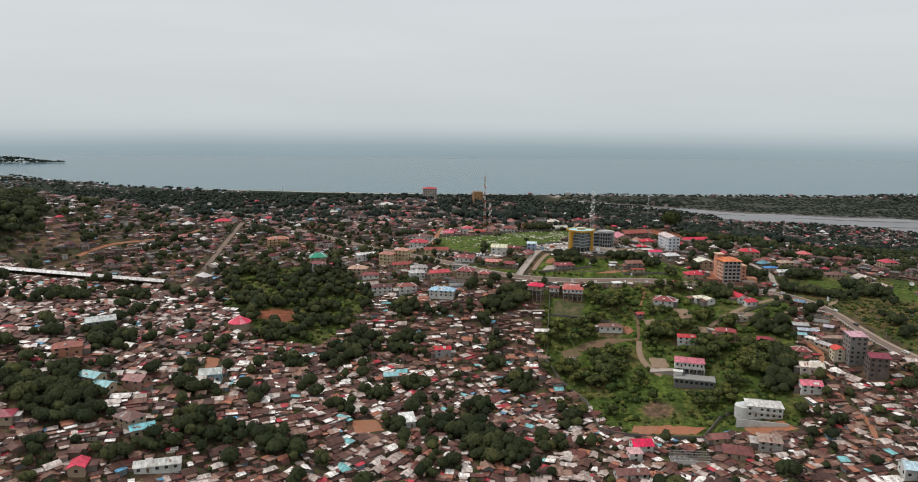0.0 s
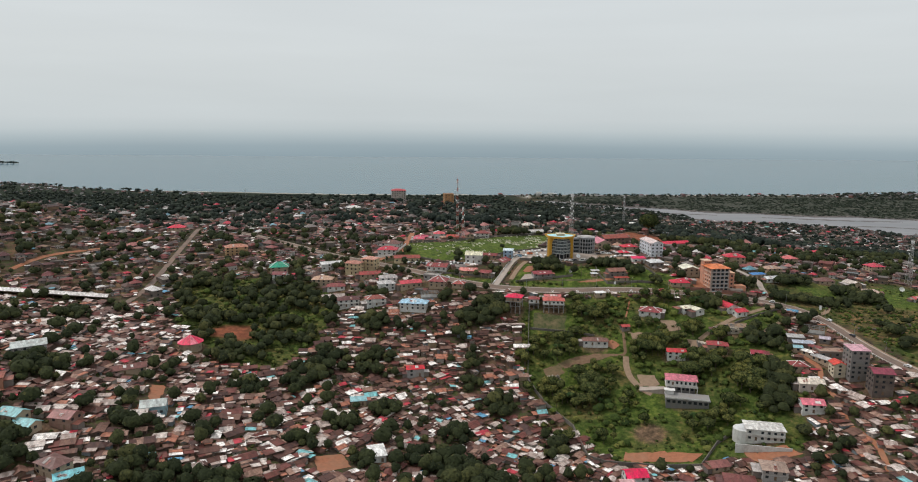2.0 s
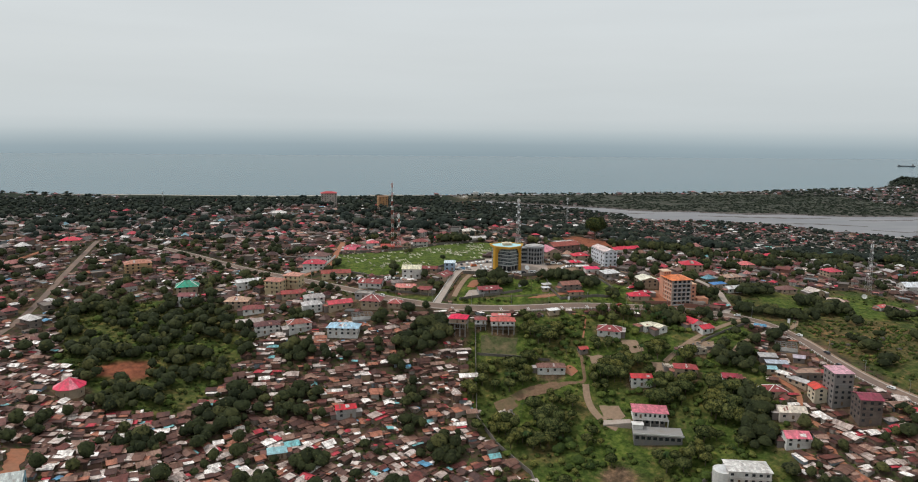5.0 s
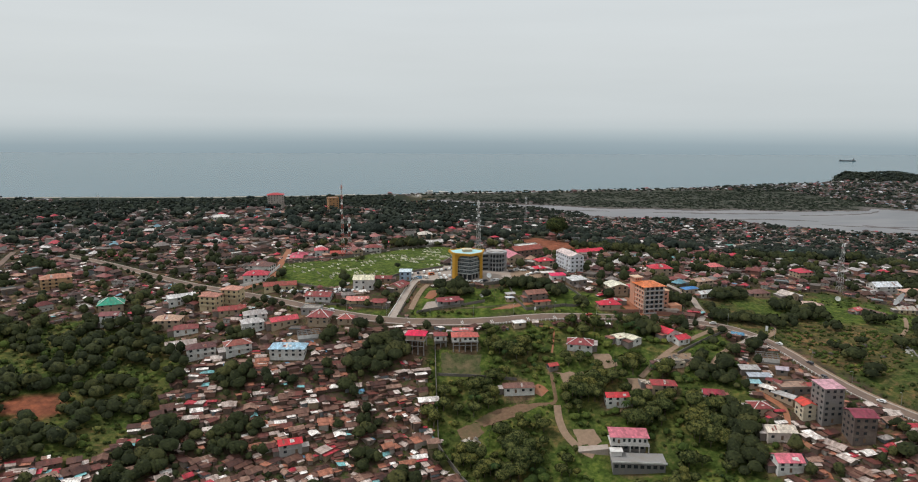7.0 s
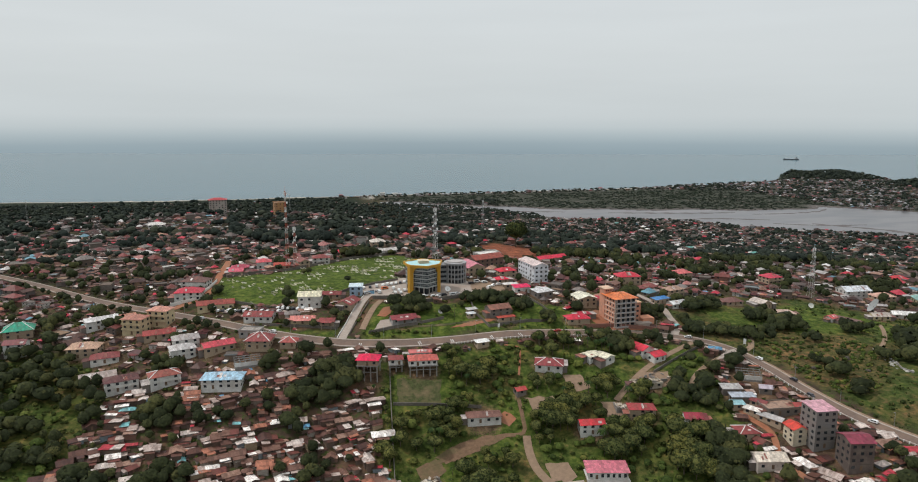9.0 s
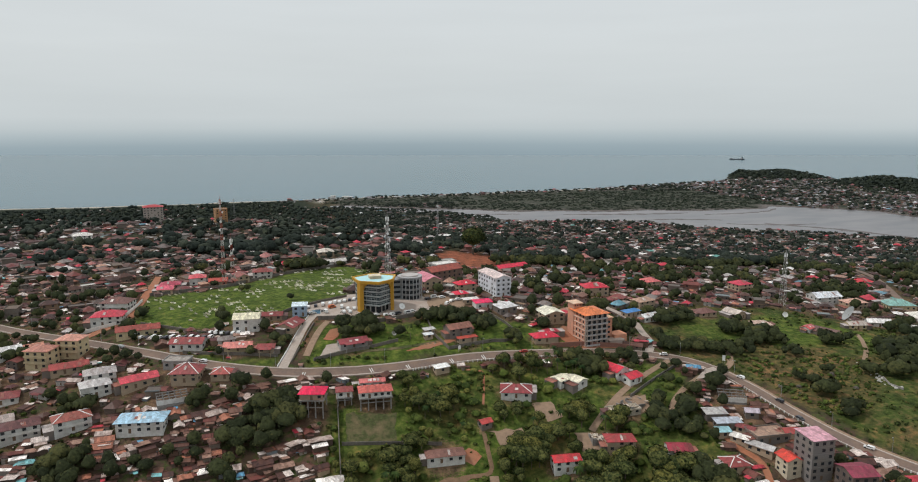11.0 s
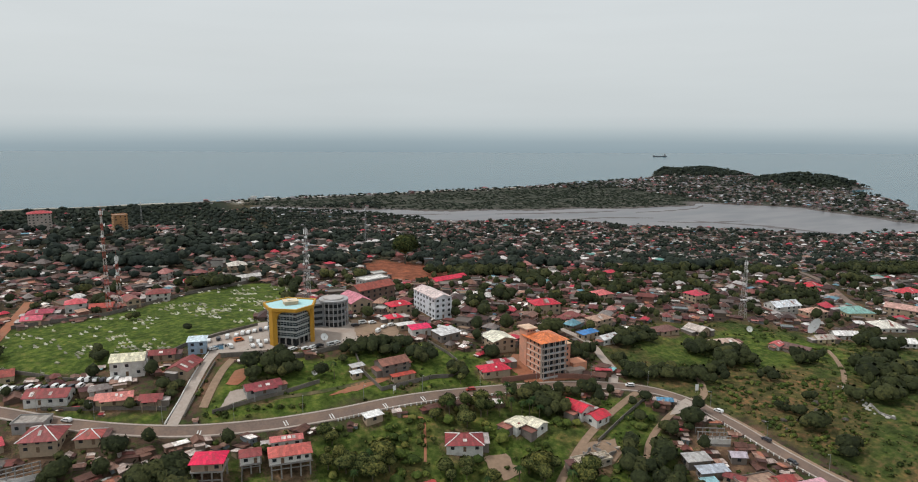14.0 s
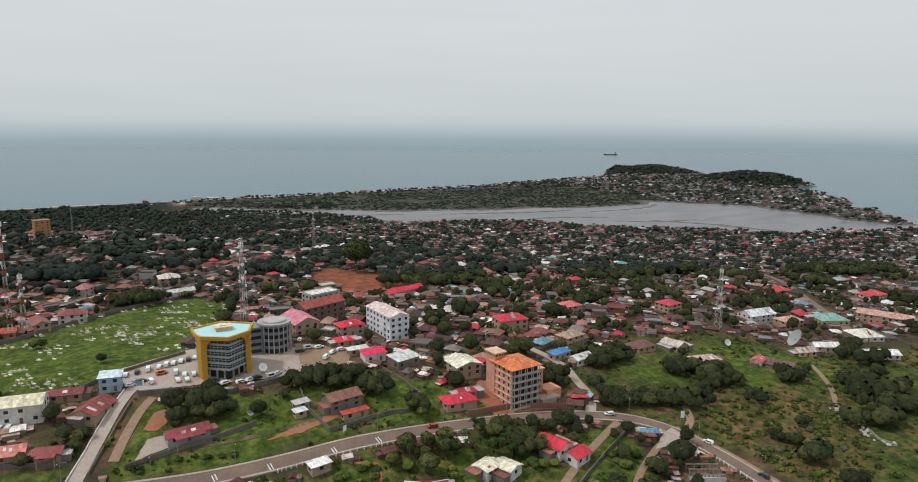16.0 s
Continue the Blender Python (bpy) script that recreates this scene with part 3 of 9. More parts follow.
creek = part("creek", [(330, 1700, 0.1), (760, 1100, 0.1), (1800, 900, 0.1), (1850, 1250, 0.1), (1760, 1720, 0.1), (1500, 2000, 0.1), (330, 2250, 0.1)], [tuple(range(7))], m)
tagged(creek, "still pale grey tidal creek over mud", "creek", kind="structure")


def strip(name, line, wide, lift, material, label, category="road", offset=0.0, across=4, parent=None):
    pts = smooth_line(line, 3.0)
    verts, faces = [], []
    for i, (px, py) in enumerate(pts):
        ax, ay = pts[max(i - 1, 0)]
        bx, by = pts[min(i + 1, len(pts) - 1)]
        n = math.hypot(bx - ax, by - ay)
        nx, ny = -(by - ay) / n, (bx - ax) / n
        for k in range(across + 1):
            s = offset + wide * (k / across - 0.5)
            verts.append((px + nx * s, py + ny * s))
    hz = height(np.array([v[0] for v in verts]), np.array([v[1] for v in verts]))
    verts = [(x, y, float(z) + lift) for (x, y), z in zip(verts, hz)]
    w = across + 1
    n = len(verts)
    verts += [(x, y, z - lift - 0.4) for x, y, z in verts]
    for i in range(len(pts) - 1):
        for k in range(across):
            faces.append((i * w + k, (i + 1) * w + k, (i + 1) * w + k + 1, i * w + k + 1)[::-1])
        faces.append((i * w, i * w + n, (i + 1) * w + n, (i + 1) * w))
        faces.append((i * w + across, (i + 1) * w + across, (i + 1) * w + across + n, i * w + across + n))
    ob = part(name, verts, faces, material, parent)
    if not parent:
        tagged(ob, label, category, kind="structure")
    return ob


road = strip("road", MAIN_ROAD, 5.2, 0.30, MAT["asphalt"], "worn grey asphalt road curving round the hill")
for side in (-1, 1):
    strip("kerb", MAIN_ROAD, 0.75, 0.5, MAT["paving"], "pale concrete kerb and gutter along the asphalt road", "kerb", side * 2.98, 1)
strip("access_road", ACCESS_ROAD, 4.6, 0.32, MAT["paving"], "pale concrete access road up to the office yard")
strip("access_track", ACCESS_TRACK, 3.6, 0.25, MAT["dirt"], "dirt track beside the concrete access road")
strip("dirt_road", DIRT_ROAD, 5.5, 0.25, MAT["laterite"], "red laterite dirt road between the houses")
strip("side_road", SIDE_ROAD, 4.6, 0.25, MAT["paving"], "narrow concrete side road bending uphill")
strip("lower_lane", LOWER_LANE, 3.2, 0.25, MAT["dirt"], "unpaved lane of trodden brown earth")
strip("loop_lane", LOOP_LANE, 2.8, 0.25, MAT["dirt"], "unpaved lane of trodden brown earth")
strip("villa_lane", VILLA_LANE, 4.0, 0.25, MAT["dirt"], "pale earth drive down to the villa")
strip("villa_path", VILLA_PATH, 2.0, 0.2, MAT["brown_earth"], "brown earth path along the garden terraces")
strip("hill_street", HILL_STREET, 4.6, 0.25, MAT["asphalt"], "straight narrow street between hillside houses")
strip("back_street", BACK_STREET, 4.2, 0.25, MAT["laterite"], "red earth street climbing through the upper town")
strip("far_street", FAR_STREET, 7.0, 0.3, MAT["asphalt"], "straight asphalt street in the lower town")
strip("right_path", RIGHT_PATH, 3.0, 0.25, MAT["laterite"], "red earth footpath between the shacks")


def mud_bar(line, wide):
    """A low bank of wet mud that tapers to both ends."""
    pts = smooth_line(line, 12.0)
    verts, faces = [], []
    for i, (px, py) in enumerate(pts):
        ax, ay = pts[max(i - 1, 0)]
        bx, by = pts[min(i + 1, len(pts) - 1)]
        n = math.hypot(bx - ax, by - ay)
        nx, ny = -(by - ay) / n, (bx - ax) / n
        half = wide * (math.sin(math.pi * (i + 0.3) / (len(pts) - 0.4)) ** 0.6) * (0.6 + 0.4 * math.sin(i * 1.7)) * 0.5 + 1.0
        verts += [(px + nx * s * half, py + ny * s * half, z) for s, z in ((-1, -0.2), (-0.5, 0.5), (0.4, 0.55), (1, -0.2))]
    for i in range(len(pts) - 1):
        for k in range(3):
            faces.append((i * 4 + k, i * 4 + k + 1, i * 4 + k + 5, i * 4 + k + 4))
    return tagged(part("mud_bar", verts, faces, MAT["mud"], smooth=True), "low bank of wet brown tidal mud", "mud bank", kind="structure")


MAT["mud"] = stained("wet_tidal_mud", (0.135, 0.112, 0.108), 0.6, 0.0, 0.3, 0.3, 0.02, (0.07, 0.06, 0.05), 0.5)
mud_bar([(1226, 1475), (1271, 1406), (1320, 1330), (1347, 1236)], 34)
mud_bar([(1140, 1500), (1180, 1470), (1250, 1440), (1332, 1426)], 24)
mud_bar([(930, 1604), (1000, 1610), (1073, 1602), (1173, 1551)], 30)
mud_bar([(1300, 1330), (1325, 1290), (1360, 1215)], 16)
mud_bar([(560, 1880), (660, 1850), (760, 1815)], 30)
mud_bar([(860, 1770), (960, 1740), (1080, 1705), (1180, 1690)], 40)
mud_bar([(620, 1790), (700, 1720), (790, 1665), (880, 1640)], 44)
mud_bar([(1200, 1650), (1290, 1640), (1400, 1650), (1470, 1690)], 26)

# ---------------------------------------------------------------- generators: houses and trees
class Shape:
    """Collects faces of one part."""

    def __init__(self):
        self.v, self.f, self.uv = [], [], []

    def face(self, pts, uv=None):
        i = len(self.v)
        self.v += [tuple(p) for p in pts]
        self.f.append(tuple(range(i, i + len(pts))))
        if uv is None:
            a, bb = Vector(pts[0]), Vector(pts[1])
            ux = (bb - a).normalized()
            nn = (bb - a).cross(Vector(pts[2]) - a)
            uy = nn.cross(ux).normalized() if nn.length > 1e-9 else Vector((0, 0, 1))
            uv = [((Vector(p) - a).dot(ux) + a.x * 0.37, (Vector(p) - a).dot(uy) + a.y * 0.29) for p in pts]
        self.uv.append(uv)

    def solid(self, verts, faces):
        """Faces that share their corners, so that they are one island."""
        i = len(self.v)
        self.v += [tuple(p) for p in verts]
        for f in faces:
            pts = [Vector(verts[k]) for k in f]
            ux = (pts[1] - pts[0]).normalized()
            nn = (pts[1] - pts[0]).cross(pts[2] - pts[0])
            uy = nn.cross(ux).normalized() if nn.length > 1e-9 else Vector((0, 0, 1))
            self.uv.append([((p - pts[0]).dot(ux), (p - pts[0]).dot(uy)) for p in pts])
            self.f.append(tuple(i + k for k in f))
        return self

    def box(self, x0, y0, z0, x1, y1, z1):
        v = [(x0, y0, z0), (x1, y0, z0), (x1, y1, z0), (x0, y1, z0), (x0, y0, z1), (x1, y0, z1), (x1, y1, z1), (x0, y1, z1)]
        return self.solid(v, [(0, 3, 2, 1), (4, 5, 6, 7), (0, 1, 5, 4), (1, 2, 6, 5), (2, 3, 7, 6), (3, 0, 4, 7)])

    def prism(self, outline, z0, z1):
        n = len(outline)
        v = [(x, y, z0) for x, y in outline] + [(x, y, z1) for x, y in outline]
        return self.solid(v, [tuple(range(n - 1, -1, -1)), tuple(range(n, 2 * n))] + [(i, (i + 1) % n, n + (i + 1) % n, n + i) for i in range(n)])

    def tube(self, a, bb, r0, r1, n=6):
        a, bb = Vector(a), Vector(bb)
        q = (bb - a).to_track_quat("Z", "Y")
        v = []
        for p, r in ((a, r0), (bb, r1)):
            for k in range(n):
                v.append(p + q @ Vector((r * math.cos(2 * math.pi * k / n), r * math.sin(2 * math.pi * k / n), 0)))
        return self.solid(v, [tuple(range(n - 1, -1, -1)), tuple(range(n, 2 * n))] + [(k, (k + 1) % n, n + (k + 1) % n, n + k) for k in range(n)])


def gable(w, d, z, rise, over=0.5, thick=0.12):
    """A pitched roof with its ridge along x."""
    x, y = w / 2 + over, d / 2 + over
    drop = rise * over / (d / 2)
    v = []
    for sx in (-x, x):
        v += [(sx, -y, z - drop), (sx, 0, z + rise), (sx, y, z - drop), (sx, y, z - drop + thick), (sx, 0, z + rise + thick), (sx, -y, z - drop + thick)]
    return Shape().solid(v, [(0, 5, 4, 1), (1, 4, 3, 2), (6, 7, 10, 11), (7, 8, 9, 10), (0, 6, 11, 5), (5, 11, 10, 4), (4, 10, 9, 3), (3, 9, 8, 2), (1, 7, 6, 0), (2, 8, 7, 1)])


def hip(w, d, z, rise, over=0.6, thick=0.14):
    x, y = w / 2 + over, d / 2 + over
    ridge = max(0.0, x - y)
    z0 = z - rise * over / (d / 2)
    if ridge < 0.3:
        v = [(-x, -y, z0), (x, -y, z0), (x, y, z0), (-x, y, z0), (-x, -y, z0 + thick), (x, -y, z0 + thick), (x, y, z0 + thick), (-x, y, z0 + thick), (0, 0, z + rise)]
        return Shape().solid(v, [(0, 3, 2, 1), (0, 1, 5, 4), (1, 2, 6, 5), (2, 3, 7, 6), (3, 0, 4, 7), (4, 5, 8), (5, 6, 8), (6, 7, 8), (7, 4, 8)])
    v = [(-x, -y, z0), (x, -y, z0), (x, y, z0), (-x, y, z0), (-x, -y, z0 + thick), (x, -y, z0 + thick), (x, y, z0 + thick), (-x, y, z0 + thick),
         (-ridge, 0, z + rise), (ridge, 0, z + rise)]
    return Shape().solid(v, [(0, 3, 2, 1), (0, 1, 5, 4), (1, 2, 6, 5), (2, 3, 7, 6), (3, 0, 4, 7), (4, 5, 9, 8), (5, 6, 9), (6, 7, 8, 9), (7, 4, 8)])


def shed(w, d, z, rise, over=0.4, thick=0.1):
    x, y = w / 2 + over, d / 2 + over
    v = [(-x, -y, z), (x, -y, z), (x, y, z + rise), (-x, y, z + rise)]
    v += [(a, bb, c + thick) for a, bb, c in v]
    return Shape().solid(v, [(0, 3, 2, 1), (4, 5, 6, 7), (0, 1, 5, 4), (1, 2, 6, 5), (2, 3, 7, 6), (3, 0, 4, 7)])


def wall_spots(w, d, per):
    """Places on the four sides of a box house for windows: centre, direction along the wall, outward."""
    spots = []
    for length, ox, oy, ux, uy in ((w, 0, -d / 2, 1, 0), (w, 0, d / 2, -1, 0), (d, w / 2, 0, 0, 1), (d, -w / 2, 0, 0, -1)):
        n = max(1, int(length / per))
        for k in range(n):
            s = length * ((k + 0.5) / n - 0.5)
            spots.append((ox + ux * s, oy + uy * s, ux, uy))
    return spots


def opening(x, y, z, ux, uy, wide, tall, proud=0.06):
    s = Shape()
    nx, ny = uy, -ux
    c = [(-wide / 2, 0), (wide / 2, 0)]
    pts = []
    for dz in (0, tall):
        for a, _ in c:
            for o in (-0.15, proud):
                pts.append((x + ux * a + nx * o, y + uy * a + ny * o, z + dz))
    return s.solid(pts, [(0, 2, 3, 1), (4, 5, 7, 6), (1, 3, 7, 5), (0, 4, 6, 2), (0, 1, 5, 4), (2, 6, 7, 3)])


def shack_parts(rng):
    """A small single-storey dwelling under sheet metal with its lean-tos: (part, shape, material) in its own place."""
    w, d, h = rng.choice((rng.uniform(3.6, 6.0), rng.uniform(5.5, 9.0))), rng.uniform(3.4, 5.2), rng.uniform(1.7, 2.5)
    out_parts = [("wall", Shape().box(-w / 2, -d / 2, -3.0, w / 2, d / 2, h), "shack_wall")]
    kind = rng.random()
    if kind < 0.5:
        rise = rng.uniform(0.5, 1.2)
        for sx in (-w / 2, w / 2):
            gw = Shape().solid([(sx - 0.08, -d / 2, h), (sx - 0.08, d / 2, h), (sx - 0.08, 0, h + rise), (sx + 0.08, -d / 2, h), (sx + 0.08, d / 2, h), (sx + 0.08, 0, h + rise)],
                     [(0, 2, 1), (3, 4, 5), (0, 3, 5, 2), (1, 2, 5, 4)])
            out_parts.append(("gable_wall", gw, "shack_wall"))
        out_parts.append(("roof", gable(w, d, h, rise, rng.uniform(0.35, 0.8)), "shack_roof"))
    elif kind < 0.62:
        out_parts.append(("roof", hip(w, d, h, rng.uniform(0.8, 1.4), rng.uniform(0.3, 0.6)), "shack_roof"))
    else:
        cut = rng.uniform(-0.2, 0.2) * w
        for x0, x1, z in ((-w / 2, cut - 0.3, 0.02), (cut + 0.3, w / 2, 0.16)):
            sr = shed(x1 - x0, d, h + z, rng.uniform(0.2, 0.6), 0.35)
            sr.v = [(px + (x0 + x1) / 2, py, pz) for px, py, pz in sr.v]
            out_parts.append(("roof", sr, "shack_roof"))
    for side in (-1, 1):
        if rng.random() < (0.85 if side < 0 else 0.55):
            lw, ld = w * rng.uniform(0.35, 0.85), rng.uniform(1.6, 3.0)
            at = rng.uniform(-0.5, 0.5) * (w - lw)
            low = h - rng.uniform(0.35, 0.8)
            y0, y1 = sorted((side * d / 2, side * (d / 2 + ld)))
            out_parts.append(("lean_to", Shape().box(at - lw / 2, y0, -3.0, at + lw / 2, y1, low), "shack_wall"))
            lr = shed(lw, ld, low + 0.01, 0.28, 0.3)
            lr.v = [(x + at, (y if side < 0 else -y) + side * (d / 2 + ld / 2), z) for x, y, z in lr.v]
            if side > 0:
                lr.f = [tuple(reversed(q)) for q in lr.f]
                lr.uv = [list(reversed(q)) for q in lr.uv]
            out_parts.append(("lean_to_roof", lr, "shack_roof"))
    if rng.random() < 0.5:
        side, lw, ld = rng.choice((-1, 1)), rng.uniform(1.8, 3.2), d * rng.uniform(0.6, 1.0)
        low = h - rng.uniform(0.2, 0.7)
        x0, x1 = sorted((side * w / 2, side * (w / 2 + lw)))
        out_parts.append(("side_room", Shape().box(x0, -ld / 2, -3.0, x1, ld / 2, low), "shack_wall"))
        sr = shed(lw, ld, low + 0.01, 0.3, 0.3)
        sr.v = [(px + (x0 + x1) / 2, py, pz) for px, py, pz in sr.v]
        out_parts.append(("side_room_roof", sr, "shack_roof"))
    spots = wall_spots(w, d, 3.0)
    rng.shuffle(spots)
    for k, (x, y, ux, uy) in enumerate(spots[:2]):
        if k == 0:
            out_parts.append(("door", opening(x, y, 0.02, ux, uy, 0.9, 1.8), "timber"))
        else:
            out_parts.append(("window", opening(x, y, 0.9, ux, uy, 0.8, 0.75), "glass"))
    return out_parts, max(w, d) * 0.5


def house_parts(rng, floors=None, big=1.0):
    """A block-built house of one to three storeys with a pitched roof and a porch."""
    floors = floors or rng.choice((1, 1, 1, 1, 1, 2, 2))
    w, d = rng.uniform(7.5, 12.5) * big, rng.uniform(6.2, 9.0) * big
    h = floors * 2.75 + 0.2
    out_parts = [("wall", Shape().box(-w / 2, -d / 2, -3.5, w / 2, d / 2, h), "house_wall")]
    if rng.random() < 0.6:
        side, ww, wd, wh = rng.choice((-1, 1)), rng.uniform(3.5, 6.0) * big, d * rng.uniform(0.55, 0.9), max(2.6, h - rng.choice((0.5, 2.75)))
        cx, cy = side * (w / 2 + ww / 2 - 0.05), rng.uniform(-0.3, 0.3) * d
        out_parts.append(("wing", Shape().box(cx - ww / 2, cy - wd / 2, -3.5, cx + ww / 2, cy + wd / 2, wh), "house_wall"))
        wr = shed(ww, wd, wh + 0.01, rng.uniform(0.5, 1.0), 0.45)
        wr.v = [(px + cx, py + cy, pz) for px, py, pz in wr.v]
        out_parts.append(("wing_roof", wr, "house_roof"))
    if rng.random() < 0.7:
        lw, ld, low = w * rng.uniform(0.3, 0.6), rng.uniform(2.2, 3.6), rng.uniform(2.0, 2.5)
        at = rng.uniform(-0.5, 0.5) * (w - lw)
        out_parts.append(("lean_to", Shape().box(at - lw / 2, d / 2, -3.5, at + lw / 2, d / 2 + ld, low), "shack_wall"))
        lr = shed(lw, ld, low + 0.01, 0.3, 0.3)
        lr.v = [(px + at, py + d / 2 + ld / 2, pz) for px, py, pz in lr.v]
        out_parts.append(("lean_to_roof", lr, "shack_roof"))
    kind = rng.random()
    if kind < 0.62:
        out_parts.append(("roof", hip(w, d, h, rng.uniform(1.5, 2.8), 0.7), "house_roof"))
    elif kind < 0.85:
        rise = rng.uniform(1.3, 2.2)
        for sx in (-w / 2, w / 2):
            gw = Shape().solid([(sx - 0.1, -d / 2, h), (sx - 0.1, d / 2, h), (sx - 0.1, 0, h + rise), (sx + 0.1, -d / 2, h), (sx + 0.1, d / 2, h), (sx + 0.1, 0, h + rise)],
                     [(0, 2, 1), (3, 4, 5), (0, 3, 5, 2), (1, 2, 5, 4)])
            out_parts.append(("gable_wall", gw, "house_wall"))
        out_parts.append(("roof", gable(w, d, h, rise, 0.7), "house_roof"))
    else:
        sl = Shape().box(-w / 2 - 0.4, -d / 2 - 0.4, h, w / 2 + 0.4, d / 2 + 0.4, h + 0.25)
        sl.box(-w / 2 - 0.4, -d / 2 - 0.4, h + 0.25, w / 2 + 0.4, -d / 2 - 0.2, h + 0.9).box(-w / 2 - 0.4, d / 2 + 0.2, h + 0.25, w / 2 + 0.4, d / 2 + 0.4, h + 0.9)
        out_parts.append(("roof_slab", sl, "house_wall"))
    if rng.random() < 0.65:
        pw = w * rng.uniform(0.35, 0.8)
        po = rng.uniform(-0.5, 0.5) * (w - pw)
        pr = shed(pw, 2.6, 2.75, 0.35, 0.2)
        pr.v = [(x + po, y - d / 2 - 1.3, z) for x, y, z in pr.v]
        out_parts.append(("porch_roof", pr, "house_roof"))
        for sx in (-1, 1):
            out_parts.append(("post", Shape().box(po + sx * (pw / 2 - 0.15) - 0.13, -d / 2 - 2.5, -3.0, po + sx * (pw / 2 - 0.15) + 0.13, -d / 2 - 2.24, 2.76), "house_wall"))
    for f in range(floors):
        for k, (x, y, ux, uy) in enumerate(wall_spots(w, d, 4.0)):
            if f == 0 and k == 0:
                out_parts.append(("door", opening(x, y, 0.05, ux, uy, 1.1, 2.1), "timber"))
            elif rng.random() < 0.8:
                out_parts.append(("window", opening(x, y, f * 2.75 + 0.95, ux, uy, 1.3, 1.2), "glass"))
        if f:
            out_parts.append(("floor_band", Shape().box(-w / 2 - 0.12, -d / 2 - 0.12, f * 2.75 - 0.12, w / 2 + 0.12, d / 2 + 0.12, f * 2.75 + 0.12), "house_wall"))
    return out_parts, max(w, d) * 0.5


def thing_from(name, shapes, label, category, m, group=""):
    root = tagged(new(name), label, category, group)
    root.empty_display_size = 0.5
    last = None
    for pname, s, mat in shapes:
        under = last if last and pname == last.name.split(".")[0] + "_roof" else root
        last = part(pname, s.v, s.f, MAT.get(mat + "_one") or MAT[mat], under, uvs=s.uv)
    root.matrix_basis = m
    return root


class Heap:
    """Many like things joined into one mesh of kind stuff, one mesh for each material."""

    def __init__(self):
        self.v, self.f, self.uv, self.m, self.mats = [], [], [], [], []

    def add(self, shapes, x, y, z, turn, size=1.0):
        c, s = math.cos(turn) * size, math.sin(turn) * size
        for _, shape, mat in shapes:
            if mat not in self.mats:
                self.mats.append(mat)
            k, i = self.mats.index(mat), len(self.v)
            self.v += [(x + px * c - py * s, y + px * s + py * c, z + pz * size) for px, py, pz in shape.v]
            self.f += [tuple(i + q for q in f) for f in shape.f]
            self.uv += shape.uv
            self.m += [k] * len(shape.f)

    def build(self, name, label, category):
        if not self.v:
            return
        mesh = bpy.data.meshes.new(name)
        mesh.from_pydata(self.v, [], self.f)
        for mat in self.mats:
            mesh.materials.append(MAT.get(mat + "_many") or MAT[mat])
        mesh.polygons.foreach_set("material_index", self.m)
        layer = mesh.uv_layers.new(name="UVMap")
        layer.data.foreach_set("uv", np.array([c for face in self.uv for q in face for c in q], dtype=np.float32))
        mesh.update()
        return tagged(new(name, mesh), label, category, kind="stuff")


# trees as arrays of corners and faces
def ico(level):
    bm = bmesh.new()
    bmesh.ops.create_icosphere(bm, subdivisions=level, radius=1.0)
    v = np.array([q.co[:] for q in bm.verts])
    f = np.array([[q.index for q in face.verts] for face in bm.faces])
    bm.free()
    return v, f


ICO1, ICO2, ICO3 = ico(1), ico(2), ico(3)


